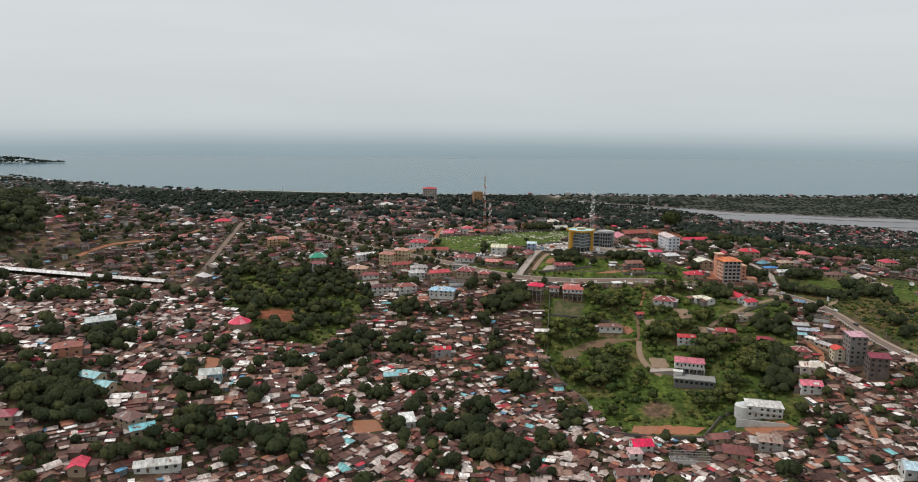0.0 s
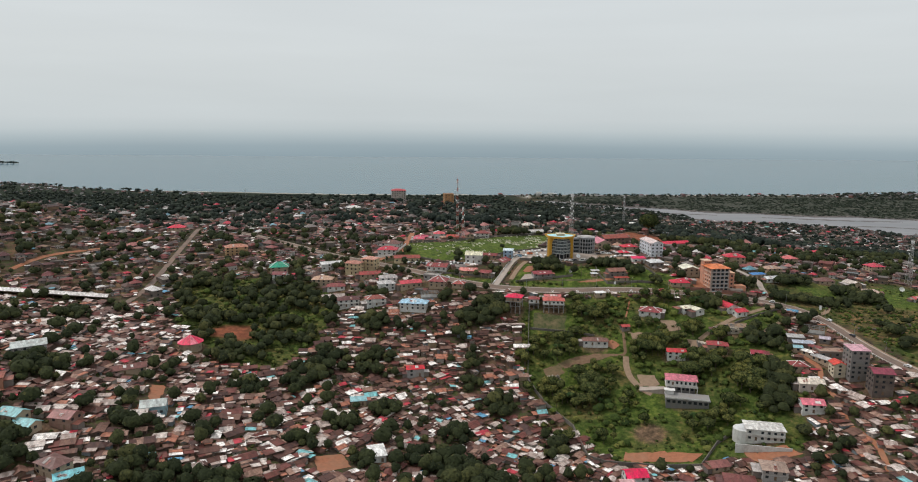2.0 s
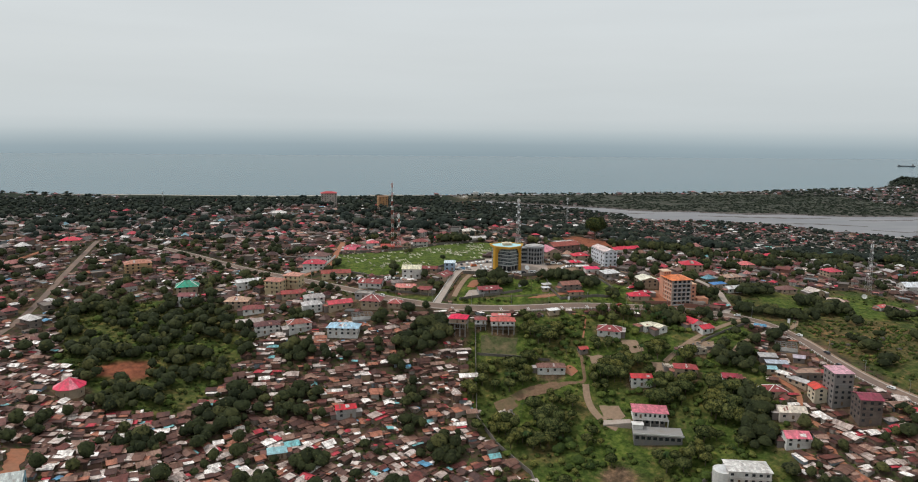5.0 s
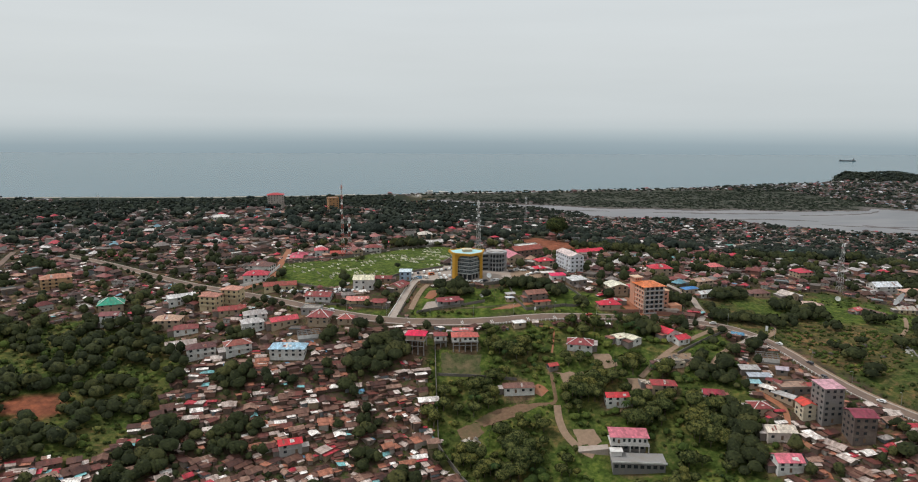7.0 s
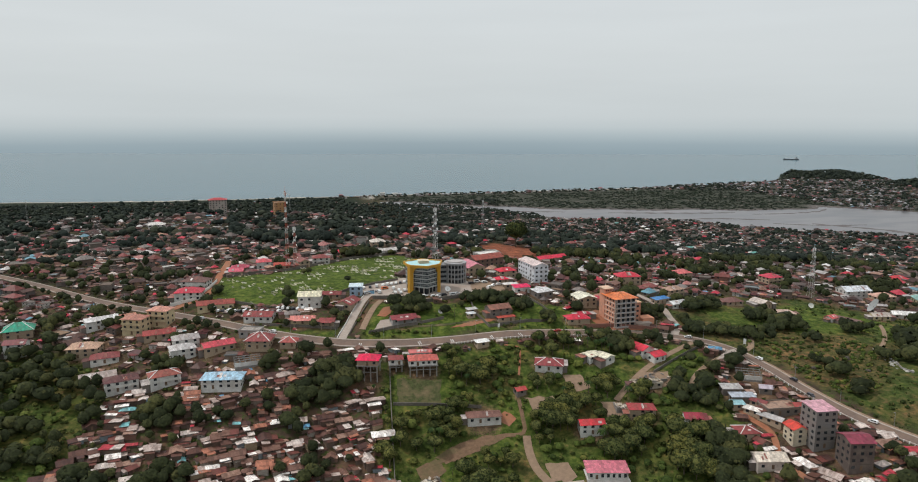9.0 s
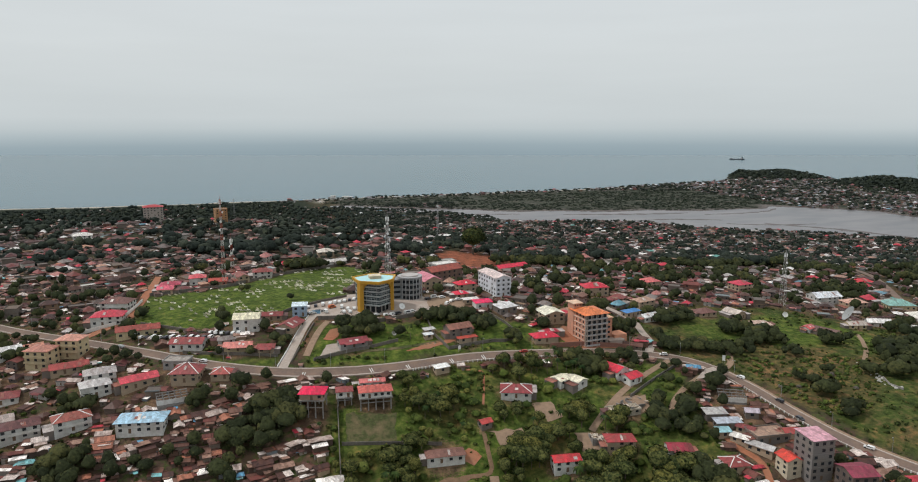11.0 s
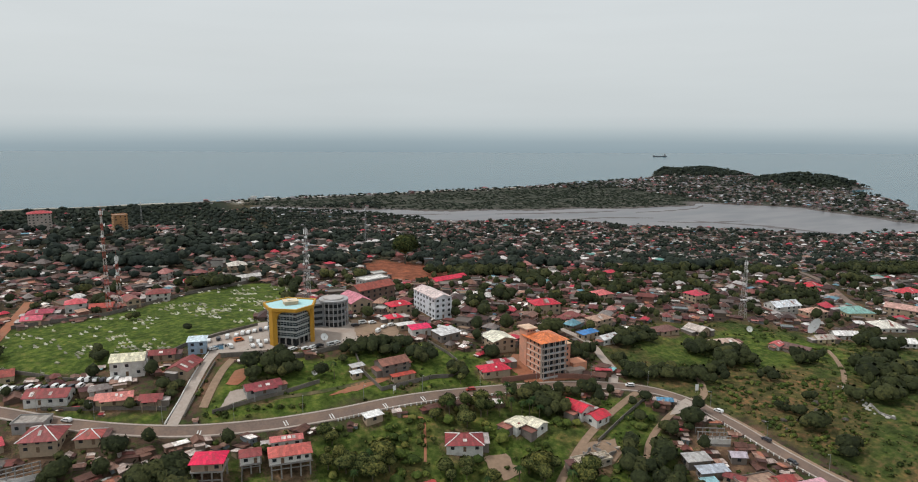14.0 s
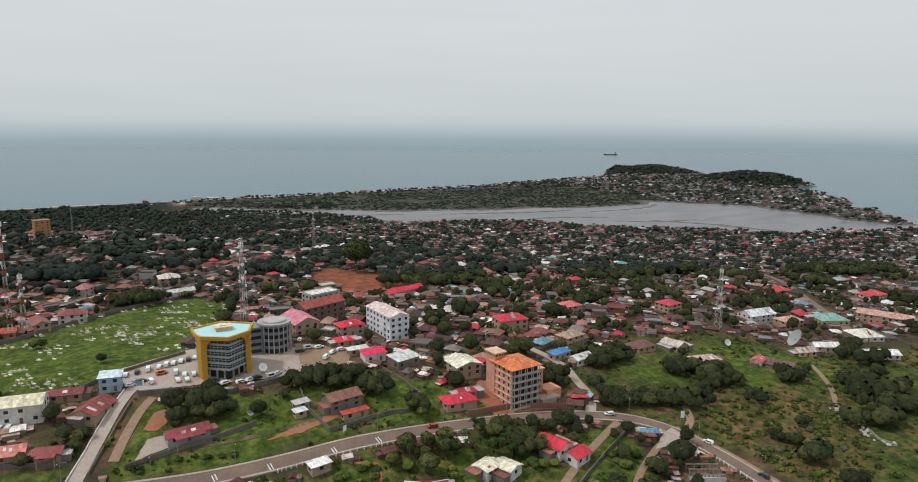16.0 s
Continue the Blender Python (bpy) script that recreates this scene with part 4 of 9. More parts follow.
def crown_arrays(rg, wide, tall, base, lobes, leaves, leaf, core, lobe=1.0):
    """A domed crown with swellings and hollows, and loose leafy sprays that break its outline."""
    cv, cf = core
    swell = rg.normal(size=(max(3, lobes), 3))
    swell[:, 2] = np.abs(swell[:, 2]) * 0.8
    swell /= np.linalg.norm(swell, axis=1)[:, None]
    size = np.array([wide * 0.5, wide * 0.5 * rg.uniform(0.82, 1.0), tall * 0.5])
    middle_z = base + tall * 0.5

    def reach(d):
        near = np.clip(d @ swell.T, 0, 1) ** 6
        r = 0.66 + 0.30 * lobe * near.max(axis=1)
        return np.where(d[:, 2] < -0.2, r * 0.82, r)

    r = reach(cv) * (1 + rg.uniform(-0.10, 0.08, len(cv)))
    vs = [cv * r[:, None] * size + (0, 0, middle_z)]
    ns = [cv * (1, 1, 0.9) + (0, 0, 0.35) + rg.normal(size=cv.shape) * 0.22]
    fs, n = [cf], len(cv)
    d = rg.normal(size=(leaves, 3))
    d[:, 2] = np.abs(d[:, 2]) - 0.35
    d /= np.linalg.norm(d, axis=1)[:, None]
    p = d * (reach(d) * rg.uniform(0.86, 1.16, leaves))[:, None] * size + (0, 0, middle_z)
    t = np.cross(d, rg.normal(size=d.shape))
    t /= np.linalg.norm(t, axis=1)[:, None] + 1e-9
    q = np.cross(d, t) + d * rg.uniform(-0.7, 0.7, (leaves, 1))
    k = leaf * rg.uniform(0.5, 1.35, (leaves, 1))
    vs.append(np.stack([p - t * k - q * k * 0.6, p + t * k * 0.8 - q * k * 0.8, p + t * k + q * k * 0.7, p - t * k * 0.7 + q * k], 1).reshape(-1, 3))
    ns.append(np.repeat(d + (0, 0, 0.4) + rg.normal(size=d.shape) * 0.45, 4, 0))
    i = n + np.arange(leaves)[:, None] * 4
    fs.append(np.concatenate([i + np.array([0, 1, 2]), i + np.array([0, 2, 3])]))
    return np.concatenate(vs), np.concatenate(fs), np.concatenate(ns)


def tri_mesh(name, v, f, material, normals=None):
    mesh = bpy.data.meshes.new(name)
    mesh.vertices.add(len(v))
    mesh.vertices.foreach_set("co", np.asarray(v, np.float32).reshape(-1))
    mesh.loops.add(len(f) * 3)
    mesh.loops.foreach_set("vertex_index", np.asarray(f, np.int32).reshape(-1))
    mesh.polygons.add(len(f))
    mesh.polygons.foreach_set("loop_start", np.arange(0, len(f) * 3, 3, dtype=np.int32))
    mesh.materials.append(material)
    mesh.update(calc_edges=True)
    if normals is not None:
        mesh.polygons.foreach_set("use_smooth", np.ones(len(f), dtype=bool))
        mesh.normals_split_custom_set_from_vertices(normals / np.linalg.norm(normals, axis=1)[:, None])
    return mesh


def tree_template(rg, wide, tall, name="tree", label="dark green broadleaf tree with a dense uneven crown", leaves=760):
    root = tagged(new(name), label, "tree", "trees on the slopes")
    trunk = Shape()
    fork = tall * rg.uniform(0.28, 0.4)
    trunk.tube((0, 0, -1.5), (0.15, 0.1, fork), 0.035 * tall, 0.024 * tall, 7)
    for k in range(4):
        a = 2 * math.pi * (k + rg.uniform(0, 0.6)) / 4
        reach = wide * rg.uniform(0.2, 0.34)
        trunk.tube((0.15, 0.1, fork - 0.2), (reach * math.cos(a), reach * math.sin(a), fork + tall * rg.uniform(0.2, 0.36)), 0.018 * tall, 0.007 * tall, 5)
    part("trunk", trunk.v, trunk.f, MAT["bark"], root)
    v, f, nrm = crown_arrays(rg, wide * 1.12, tall * 0.86, tall * 0.18, 9, leaves, 0.034 * wide, ICO3)
    crown = new("crown", tri_mesh("crown", v, f, MAT["near_leaves"], nrm))
    crown.parent = root
    return root


def palm_arrays(rg, tall):
    """Fronds of a coconut palm: arching strips in a spray."""
    vs, fs, n = [], [], 0
    for k in range(17):
        a = 2 * math.pi * k / 17 + rg.uniform(-0.15, 0.15)
        lift, reach = rg.uniform(-0.2, 1.0), rg.uniform(2.6, 3.5)
        pts = []
        for q in range(5):
            u = q / 4
            r, z = reach * u, tall + lift * 2.2 * u - 2.8 * u * u
            wd = 0.55 * math.sin(math.pi * min(0.97, u * 0.85 + 0.12))
            cx, cy = r * math.cos(a), r * math.sin(a)
            pts += [(cx - wd * math.sin(a), cy + wd * math.cos(a), z - 0.25), (cx, cy, z), (cx + wd * math.sin(a), cy - wd * math.cos(a), z - 0.25)]
        vs += pts
        for q in range(4):
            for s in (0, 1):
                i = n + q * 3 + s
                fs += [(i, i + 1, i + 4), (i, i + 4, i + 3)]
        n += 15
    return np.array(vs), np.array(fs)


def palm_template(rg, tall):
    root = tagged(new("palm_tree"), "slender coconut palm with arching green fronds", "palm tree", "palms on the slopes")
    trunk = Shape()
    lean = rg.uniform(-0.8, 0.8)
    for k in range(4):
        trunk.tube((lean * (k / 4) ** 2, 0, -1.2 + (tall + 1.2) * k / 4), (lean * ((k + 1) / 4) ** 2, 0, -1.2 + (tall + 1.2) * (k + 1) / 4), 0.24 - 0.03 * k, 0.21 - 0.03 * k, 6)
    part("trunk", trunk.v, trunk.f, MAT["bark"], root)
    v, f = palm_arrays(rg, tall)
    v[:, 0] += lean
    fr = new("fronds", tri_mesh("fronds", v, f, MAT["palm"]))
    fr.parent = root
    return root


class Grove:
    """Plants joined into one mesh of kind stuff."""

    def __init__(self):
        self.v, self.f, self.d, self.n = [], [], [], 0

    def add(self, v, f, nrm, x, y, z, turn, size, tall=1.0):
        c, s = math.cos(turn) * size, math.sin(turn) * size
        q = np.empty_like(v)
        q[:, 0], q[:, 1], q[:, 2] = x + v[:, 0] * c - v[:, 1] * s, y + v[:, 0] * s + v[:, 1] * c, z + v[:, 2] * size * tall
        self.v.append(q)
        c, s = math.cos(turn), math.sin(turn)
        self.d.append(nrm @ np.array([[c, s, 0], [-s, c, 0], [0, 0, 1]]))
        self.f.append(f + self.n)
        self.n += len(v)

    def build(self, name, label, category, material):
        if self.v:
            tagged(new(name, tri_mesh(name, np.concatenate(self.v), np.concatenate(self.f), material, np.concatenate(self.d))), label, category, kind="stuff")

# ---------------------------------------------------------------- single buildings of the hill
PAINTS = {}


def sheet(colour, rust=0.12):
    key = ("sheet", colour)
    if key not in PAINTS:
        PAINTS[key] = varied("painted_sheet_%d" % len(PAINTS), [(0.0, colour)], False, 0.5, 0.0, True, max(rust, 0.4), (0.17, 0.085, 0.065), 0.5)
    return PAINTS[key]


def render_paint(colour, soil=0.6):
    key = ("render", colour)
    if key not in PAINTS:
        PAINTS[key] = stained("render_%d" % len(PAINTS), colour, 0.85, 0.0, 0.16, 1.2, 0.22, (0.22, 0.18, 0.14), soil)
    return PAINTS[key]


RED, PINK, MAROON = (0.58, 0.028, 0.055), (0.60, 0.17, 0.21), (0.185, 0.038, 0.042)
SALMON, ORANGE, RUST = (0.44, 0.19, 0.14), (0.70, 0.20, 0.07), (0.22, 0.09, 0.06)
CREAM, WHITE, ZINC = (0.72, 0.68, 0.50), (0.80, 0.79, 0.77), (0.45, 0.44, 0.43)
TEAL, BLUE, GREEN = (0.18, 0.46, 0.50), (0.36, 0.55, 0.70), (0.03, 0.33, 0.21)
W_WHITE, W_CREAM, W_TAN, W_GREY, W_BLOCK = (0.62, 0.61, 0.58), (0.56, 0.46, 0.29), (0.38, 0.29, 0.205), (0.33, 0.32, 0.31), (0.17, 0.145, 0.13)


YARDS = []


def hold(x, y, w, d, turn):
    """Keeps other things off a footprint, and lays bare earth round it."""
    YARDS.append((x, y, min(13.0, max(w, d))))
    c, s = math.cos(radians(turn)), math.sin(radians(turn))
    r = min(w, d) * 0.5
    n = max(1, int(max(w, d) / max(r, 2)))
    for k in range(n):
        u = (k + 0.5) / n - 0.5
        px, py = (u * w, 0) if w >= d else (0, u * d)
        take(x + px * c - py * s, y + px * s + py * c, r + 1.2)


def put(root, name, shape, material, label="", smooth=False):
    return part(name, shape.v, shape.f, material, root, label, shape.uv, smooth)


def base_at(name, label, category, x, y, turn, z=None, group=""):
    root = tagged(new(name), label, category, group)
    root.empty_display_size = 0.5
    root.matrix_basis = pose(x, y, ground(x, y) if z is None else z, 0, 0, turn)
    return root


def building(name, label, x, y, w, d, turn, floors=1, roof="hip", roof_colour=MAROON, wall_colour=W_WHITE, fh=3.1, rise=None, over=0.6, per=4.0,
             porch=False, balcony=False, tall=1.35, category="house", lift=0.0, rust=0.12, ribs=False):
    root = base_at(name, label, category, x, y, turn)
    hold(x, y, w, d, turn)
    fh = fh * 0.86 if name == "house" else fh
    wall, cover_mat, glass = render_paint(wall_colour), sheet(roof_colour, rust), MAT["glass"]
    h = lift + floors * fh + 0.2
    put(root, "wall", Shape().box(-w / 2, -d / 2, lift - (4.0 if not lift else 0.0), w / 2, d / 2, h), wall)
    rise = rise or min(w, d) * 0.22
    if roof == "hip":
        r = hip(w, d, h, rise, over) if w >= d else hip(d, w, h, rise, over)
        if w < d:
            r.v = [(-py, px, pz) for px, py, pz in r.v]
        put(root, "roof", r, cover_mat)
    elif roof == "gable":
        long_x = w >= d
        a, bb = (w, d) if long_x else (d, w)
        g = gable(a, bb, h, rise, over)
        ends = []
        for sx in (-a / 2, a / 2):
            e = Shape().solid([(sx - 0.12, -bb / 2, h), (sx - 0.12, bb / 2, h), (sx - 0.12, 0, h + rise - 0.03), (sx + 0.12, -bb / 2, h), (sx + 0.12, bb / 2, h), (sx + 0.12, 0, h + rise - 0.03)],
                              [(0, 2, 1), (3, 4, 5), (0, 3, 5, 2), (1, 2, 5, 4), (0, 1, 4, 3)])
            ends.append(e)
        for s in [g] + ends:
            if not long_x:
                s.v = [(-py, px, pz) for px, py, pz in s.v]
        put(root, "roof", g, cover_mat)
        for e in ends:
            put(root, "gable_wall", e, wall)
    elif roof == "shed":
        put(root, "roof", shed(w, d, h + 0.01, rise * 0.5, over), cover_mat)
    else:
        s = Shape().box(-w / 2 - 0.3, -d / 2 - 0.3, h, w / 2 + 0.3, d / 2 + 0.3, h + 0.25)
        put(root, "roof_slab", s, cover_mat)
        for x0, y0, x1, y1 in ((-w / 2 - 0.3, -d / 2 - 0.3, w / 2 + 0.3, -d / 2 - 0.1), (-w / 2 - 0.3, d / 2 + 0.1, w / 2 + 0.3, d / 2 + 0.3),
                               (-w / 2 - 0.3, -d / 2 - 0.1, -w / 2 - 0.1, d / 2 + 0.1), (w / 2 + 0.1, -d / 2 - 0.1, w / 2 + 0.3, d / 2 + 0.1)):
            put(root, "parapet", Shape().box(x0, y0, h + 0.25, x1, y1, h + 0.85), wall)
    if ribs and roof == "hip":
        for sx, sy in ((-1, -1), (1, -1), (1, 1), (-1, 1)):
            a, bb = w / 2 + over, d / 2 + over
            rx = max(0.0, a - bb)
            put(root, "hip_cap", Shape().tube((sx * a, sy * bb, h - rise * over / (d / 2) + 0.2), (sx * rx, 0, h + rise + 0.1), 0.22, 0.22, 5), render_paint(WHITE))
    pick = random.Random(int(x * 31 + y * 17))
    if name == "house":
        for side in (-1, 1):
            if pick.random() < 0.6:
                lw, ld, low = pick.uniform(2.4, 4.2), d * pick.uniform(0.45, 0.85), pick.uniform(2.0, 2.6)
                cx, cy = side * (w / 2 + lw / 2), pick.uniform(-0.2, 0.2) * d
                annex = put(root, "lean_to", Shape().box(cx - lw / 2, cy - ld / 2, -4.0, cx + lw / 2, cy + ld / 2, low), render_paint(W_BLOCK))
                lr = shed(lw, ld, low + 0.01, 0.35, 0.35)
                lr.v = [(px + cx, py + cy, pz) for px, py, pz in lr.v]
                put(annex, "lean_to_roof", lr, sheet(pick.choice(((0.17, 0.07, 0.055), (0.30, 0.12, 0.09), (0.42, 0.38, 0.36), (0.11, 0.05, 0.045)))), "rusty sheet lean-to roof")
        if roof in ("hip", "gable") and w >= d:
            for _ in range(pick.choice((0, 1, 2, 3))):
                u, v0, v1 = pick.uniform(-0.35, 0.35) * (w - d * (roof == "hip")), pick.uniform(0.05, 0.3), pick.uniform(0.45, 0.9)
                half, slope = pick.uniform(0.4, 0.9), rise / (d / 2)
                ya, yb = -d / 2 * (1 - v0), -d / 2 * (1 - v1)
                za, zb = h + 0.17 + slope * (d / 2 + ya), h + 0.17 + slope * (d / 2 + yb)
                put(root, "replaced_sheet", Shape().solid([(u - half, ya, za), (u + half, ya, za), (u + half, yb, zb), (u - half, yb, zb),
                                                           (u - half, ya, za + 0.05), (u + half, ya, za + 0.05), (u + half, yb, zb + 0.05), (u - half, yb, zb + 0.05)],
                                                          [(0, 3, 2, 1), (4, 5, 6, 7), (0, 1, 5, 4), (1, 2, 6, 5), (2, 3, 7, 6), (3, 0, 4, 7)]), sheet(pick.choice(((0.62, 0.58, 0.55), (0.24, 0.09, 0.07), (0.36, 0.32, 0.30)))))
    for f in range(floors):
        z = lift + f * fh
        for k, (px, py, ux, uy) in enumerate(wall_spots(w, d, per)):
            if f == 0 and k == 1:
                put(root, "door", opening(px, py, z + 0.03, ux, uy, 1.2, 2.15), MAT["timber"])
            elif pick.random() < 0.88:
                put(root, "window", opening(px, py, z + 0.95, ux, uy, min(per * 0.5, 1.5), tall), glass)
        if f:
            put(root, "floor_band", Shape().box(-w / 2 - 0.13, -d / 2 - 0.13, z - 0.13, w / 2 + 0.13, d / 2 + 0.13, z + 0.13), wall)
        if balcony and f:
            ledge = put(root, "balcony", Shape().box(-w / 2 + 0.3, -d / 2 - 1.4, z - 0.1, w / 2 - 0.3, -d / 2 - 0.13, z + 0.12), wall)
            put(ledge, "balcony_rail", Shape().box(-w / 2 + 0.3, -d / 2 - 1.4, z + 0.12, w / 2 - 0.3, -d / 2 - 1.28, z + 0.95), wall)
    if porch:
        s = shed(w * 0.7, 2.8, lift + 2.7, 0.4, 0.2)
        s.v = [(px, py - d / 2 - 1.4, pz) for px, py, pz in s.v]
        put(root, "porch_roof", s, cover_mat)
        for sx in (-1, 1):
            put(root, "post", Shape().box(sx * w * 0.33 - 0.14, -d / 2 - 2.6, lift - 3.0, sx * w * 0.33 + 0.14, -d / 2 - 2.32, lift + 2.71), wall)
    return root


# ---- the yellow office tower on the crest
def office_tower():
    cx, cy = 109.0, 622.0
    root = base_at("office_tower", "six-storey glass office tower in a mustard yellow portal frame", "office building", cx, cy, 0)
    root.scale = (1.0, 1.0, 0.86)
    hold(cx, cy, 34, 30, 0)
    plan = [(101.2 - cx, 616.5 - cy), (110.2 - cx, 609 - cy), (119.4 - cx, 615.5 - cy), (123.2 - cx, 625 - cy), (112 - cx, 633 - cy), (99.8 - cx, 628 - cy)]

    def grown(k, ring=plan):
        mx0, my0 = sum(p[0] for p in ring) / len(ring), sum(p[1] for p in ring) / len(ring)
        out_ring = []
        for px, py in ring:
            r = math.hypot(px - mx0, py - my0)
            out_ring.append((mx0 + (px - mx0) * (r + k) / r, my0 + (py - my0) * (r + k) / r))
        return out_ring

    yellow = stained("mustard_cladding", (0.50, 0.265, 0.03), 0.55, 0.0, 0.14, 0.8, 0.15, (0.42, 0.24, 0.08), 0.25, 0.03)
    band = stained("grey_blue_spandrel", (0.36, 0.385, 0.38), 0.4, 0.1, 0.14, 0.7, 0.2, (0.2, 0.2, 0.19), 0.45, 0.02)
    pane, nodes, links, b = shader("curtain_wall_glass", 0.06, 0.0, 0.8)
    tint = noise_at(nodes, links, 0.5, 2.0)
    tint_ramp = ramp(nodes, [(0.35, (0.025, 0.035, 0.042)), (0.7, (0.06, 0.085, 0.095))])
    links.new(tint, tint_ramp.inputs["Fac"])
    links.new(tint_ramp.outputs["Color"], b.inputs["Base Color"])
    put(root, "ground_floor", Shape().prism(grown(-2.2), -3.0, 4.2), MAT["glass"])
    put(root, "glass_core", Shape().prism(grown(-0.35), 4.2, 19.6), pane, "dark tinted curtain wall glass")
    for f in range(5):
        put(root, "spandrel", Shape().prism(grown(0.0), 4.0 + f * 3.15, 5.05 + f * 3.15), band)
        put(root, "transom", Shape().prism(grown(-0.12), 6.1 + f * 3.15, 6.25 + f * 3.15), band)
    put(root, "spandrel", Shape().prism(grown(0.0), 19.2, 19.75), band)
    for (ax, ay), (bx, by) in zip(plan, plan[1:] + plan[:1]):
        n = int(math.dist((ax, ay), (bx, by)) / 1.6)
        for k in range(1, n):
            u = k / n
            px, py = ax + (bx - ax) * u, ay + (by - ay) * u
            put(root, "mullion", Shape().box(px - 0.07, py - 0.07, 4.2, px + 0.07, py + 0.07, 19.6), band)
        for u in (0.2, 0.5, 0.8):
            px, py = ax + (bx - ax) * u, ay + (by - ay) * u
            put(root, "column", Shape().tube((px * 0.97, py * 0.97, -3.0), (px * 0.97, py * 0.97, 4.1), 0.4, 0.4, 8), MAT["concrete"])
    # yellow piers, the fascia and its curved haunches
    (lx, ly), (fx, fy), (rx, ry) = plan[0], plan[1], plan[2]
    put(root, "pier", Shape().prism([(lx - 2.3, ly + 1.0), (lx - 1.1, ly - 1.5), (lx + 1.0, ly - 2.2), (lx + 0.9, ly + 0.6)], -3.0, 19.75), yellow)
    put(root, "pier", Shape().prism([(rx - 1.2, ry - 1.5), (rx + 0.7, ry - 2.0), (rx + 1.6, ry + 0.8), (rx + 0.2, ry + 1.0)], -3.0, 19.75), yellow)
    outer = [(lx - 2.6, ly + 1.6), (lx - 1.2, ly - 1.9), (fx, fy - 1.2), (rx + 0.8, ry - 2.1), (rx + 1.9, ry + 1.0), (plan[3][0] + 1.2, plan[3][1]), (plan[4][0], plan[4][1] + 1.2), (plan[5][0] - 1.6, plan[5][1] + 0.6)]
    inner = [(px * 0.93, py * 0.93) for px, py in outer]
    n = len(outer)
    ring = Shape()
    ring.solid([(px, py, 19.75) for px, py in outer] + [(px, py, 21.6) for px, py in outer] + [(px, py, 19.75) for px, py in inner] + [(px, py, 21.6) for px, py in inner],
               [q for k in range(n) for q in ((k, (k + 1) % n, n + (k + 1) % n, n + k), (n + k, n + (k + 1) % n, 3 * n + (k + 1) % n, 3 * n + k),
                                              (2 * n + k, 3 * n + k, 3 * n + (k + 1) % n, 2 * n + (k + 1) % n), (k, 2 * n + k, 2 * n + (k + 1) % n, (k + 1) % n))])
    put(root, "fascia", ring, yellow)
    for (ax, ay), (bx, by) in (((lx + 0.6, ly - 1.5), (fx, fy - 0.75)), ((rx - 0.7, ry - 1.5), (fx, fy - 0.75))):
        ux, uy = bx - ax, by - ay
        length = math.hypot(ux, uy)
        ux, uy = ux / length, uy / length
        ax, ay = ax + ux * 0.8, ay + uy * 0.8
        curve = [(4.6 * (1 - math.sin(a)), 19.78 - 4.6 * (1 - math.cos(a))) for a in [math.pi / 2 * k / 6 for k in range(7)]]
        curve = [(0, 19.78)] + [(s, z) for s, z in curve][::-1]
        v = []
        for off in (-0.5, 0.5):
            v += [(ax + ux * s - uy * off, ay + uy * s + ux * off, z) for s, z in curve]
        m2 = len(curve)
        put(root, "haunch", Shape().solid(v, [tuple(range(m2)), tuple(range(2 * m2 - 1, m2 - 1, -1))] + [(k, m2 + k, m2 + (k + 1) % m2, (k + 1) % m2) for k in range(m2)]), yellow)
    put(root, "roof_deck", Shape().prism([(px * 0.94, py * 0.94) for px, py in outer], 20.2, 20.9), render_paint((0.42, 0.66, 0.68), 0.15), "pale turquoise roof deck")
    put(root, "plant_room", Shape().box(-1.6, -2.5, 20.9, 5.0, 3.0, 22.8), render_paint((0.60, 0.48, 0.33)))
    put(root, "plant_room_roof", Shape().box(-2.0, -2.9, 22.8, 5.4, 3.4, 23.1), render_paint((0.70, 0.60, 0.44)))
    put(root, "skylight", Shape().box(0.2, -0.8, 23.1, 3.0, 1.4, 23.6), render_paint((0.72, 0.66, 0.55)))


office_tower()


def office_annex():
    root = base_at("office_annex", "round grey four-storey annex with pale columns", "office building", 136.5, 636, 0)
    hold(136.5, 636, 17, 17, 0)
    grey, pale = render_paint((0.22, 0.235, 0.25)), render_paint((0.36, 0.36, 0.37))
    ring = lambda r, n=20: [(r * math.cos(2 * math.pi * k / n), r * math.sin(2 * math.pi * k / n)) for k in range(n)]
    put(root, "drum", Shape().prism(ring(6.6), -3.0, 13.4), MAT["glass"])
    for f in range(4):
        put(root, "floor_band", Shape().prism(ring(7.0), f * 3.3 + 2.4, f * 3.3 + 3.7), grey)
    put(root, "roof_slab", Shape().prism(ring(7.9), 13.4, 14.2), pale)
    put(root, "roof_cap", Shape().prism(ring(5.4), 14.2, 14.8), render_paint((0.46, 0.43, 0.42)))
    for k in range(11):
        a = math.pi * (1.0 + k / 10.0)
        put(root, "column", Shape().tube((7.5 * math.cos(a), 7.5 * math.sin(a), -3.0), (7.5 * math.cos(a), 7.5 * math.sin(a), 13.4), 0.28, 0.28, 7), pale)
    put(root, "link_block", Shape().box(-13.5, -3.5, -3.0, -6.2, 5.5, 13.0), grey)
    for f in range(4):
        put(root, "window", Shape().box(-12.8, -3.56, f * 3.2 + 1.0, -7.2, -3.4, f * 3.2 + 2.5), MAT["glass"])


office_annex()


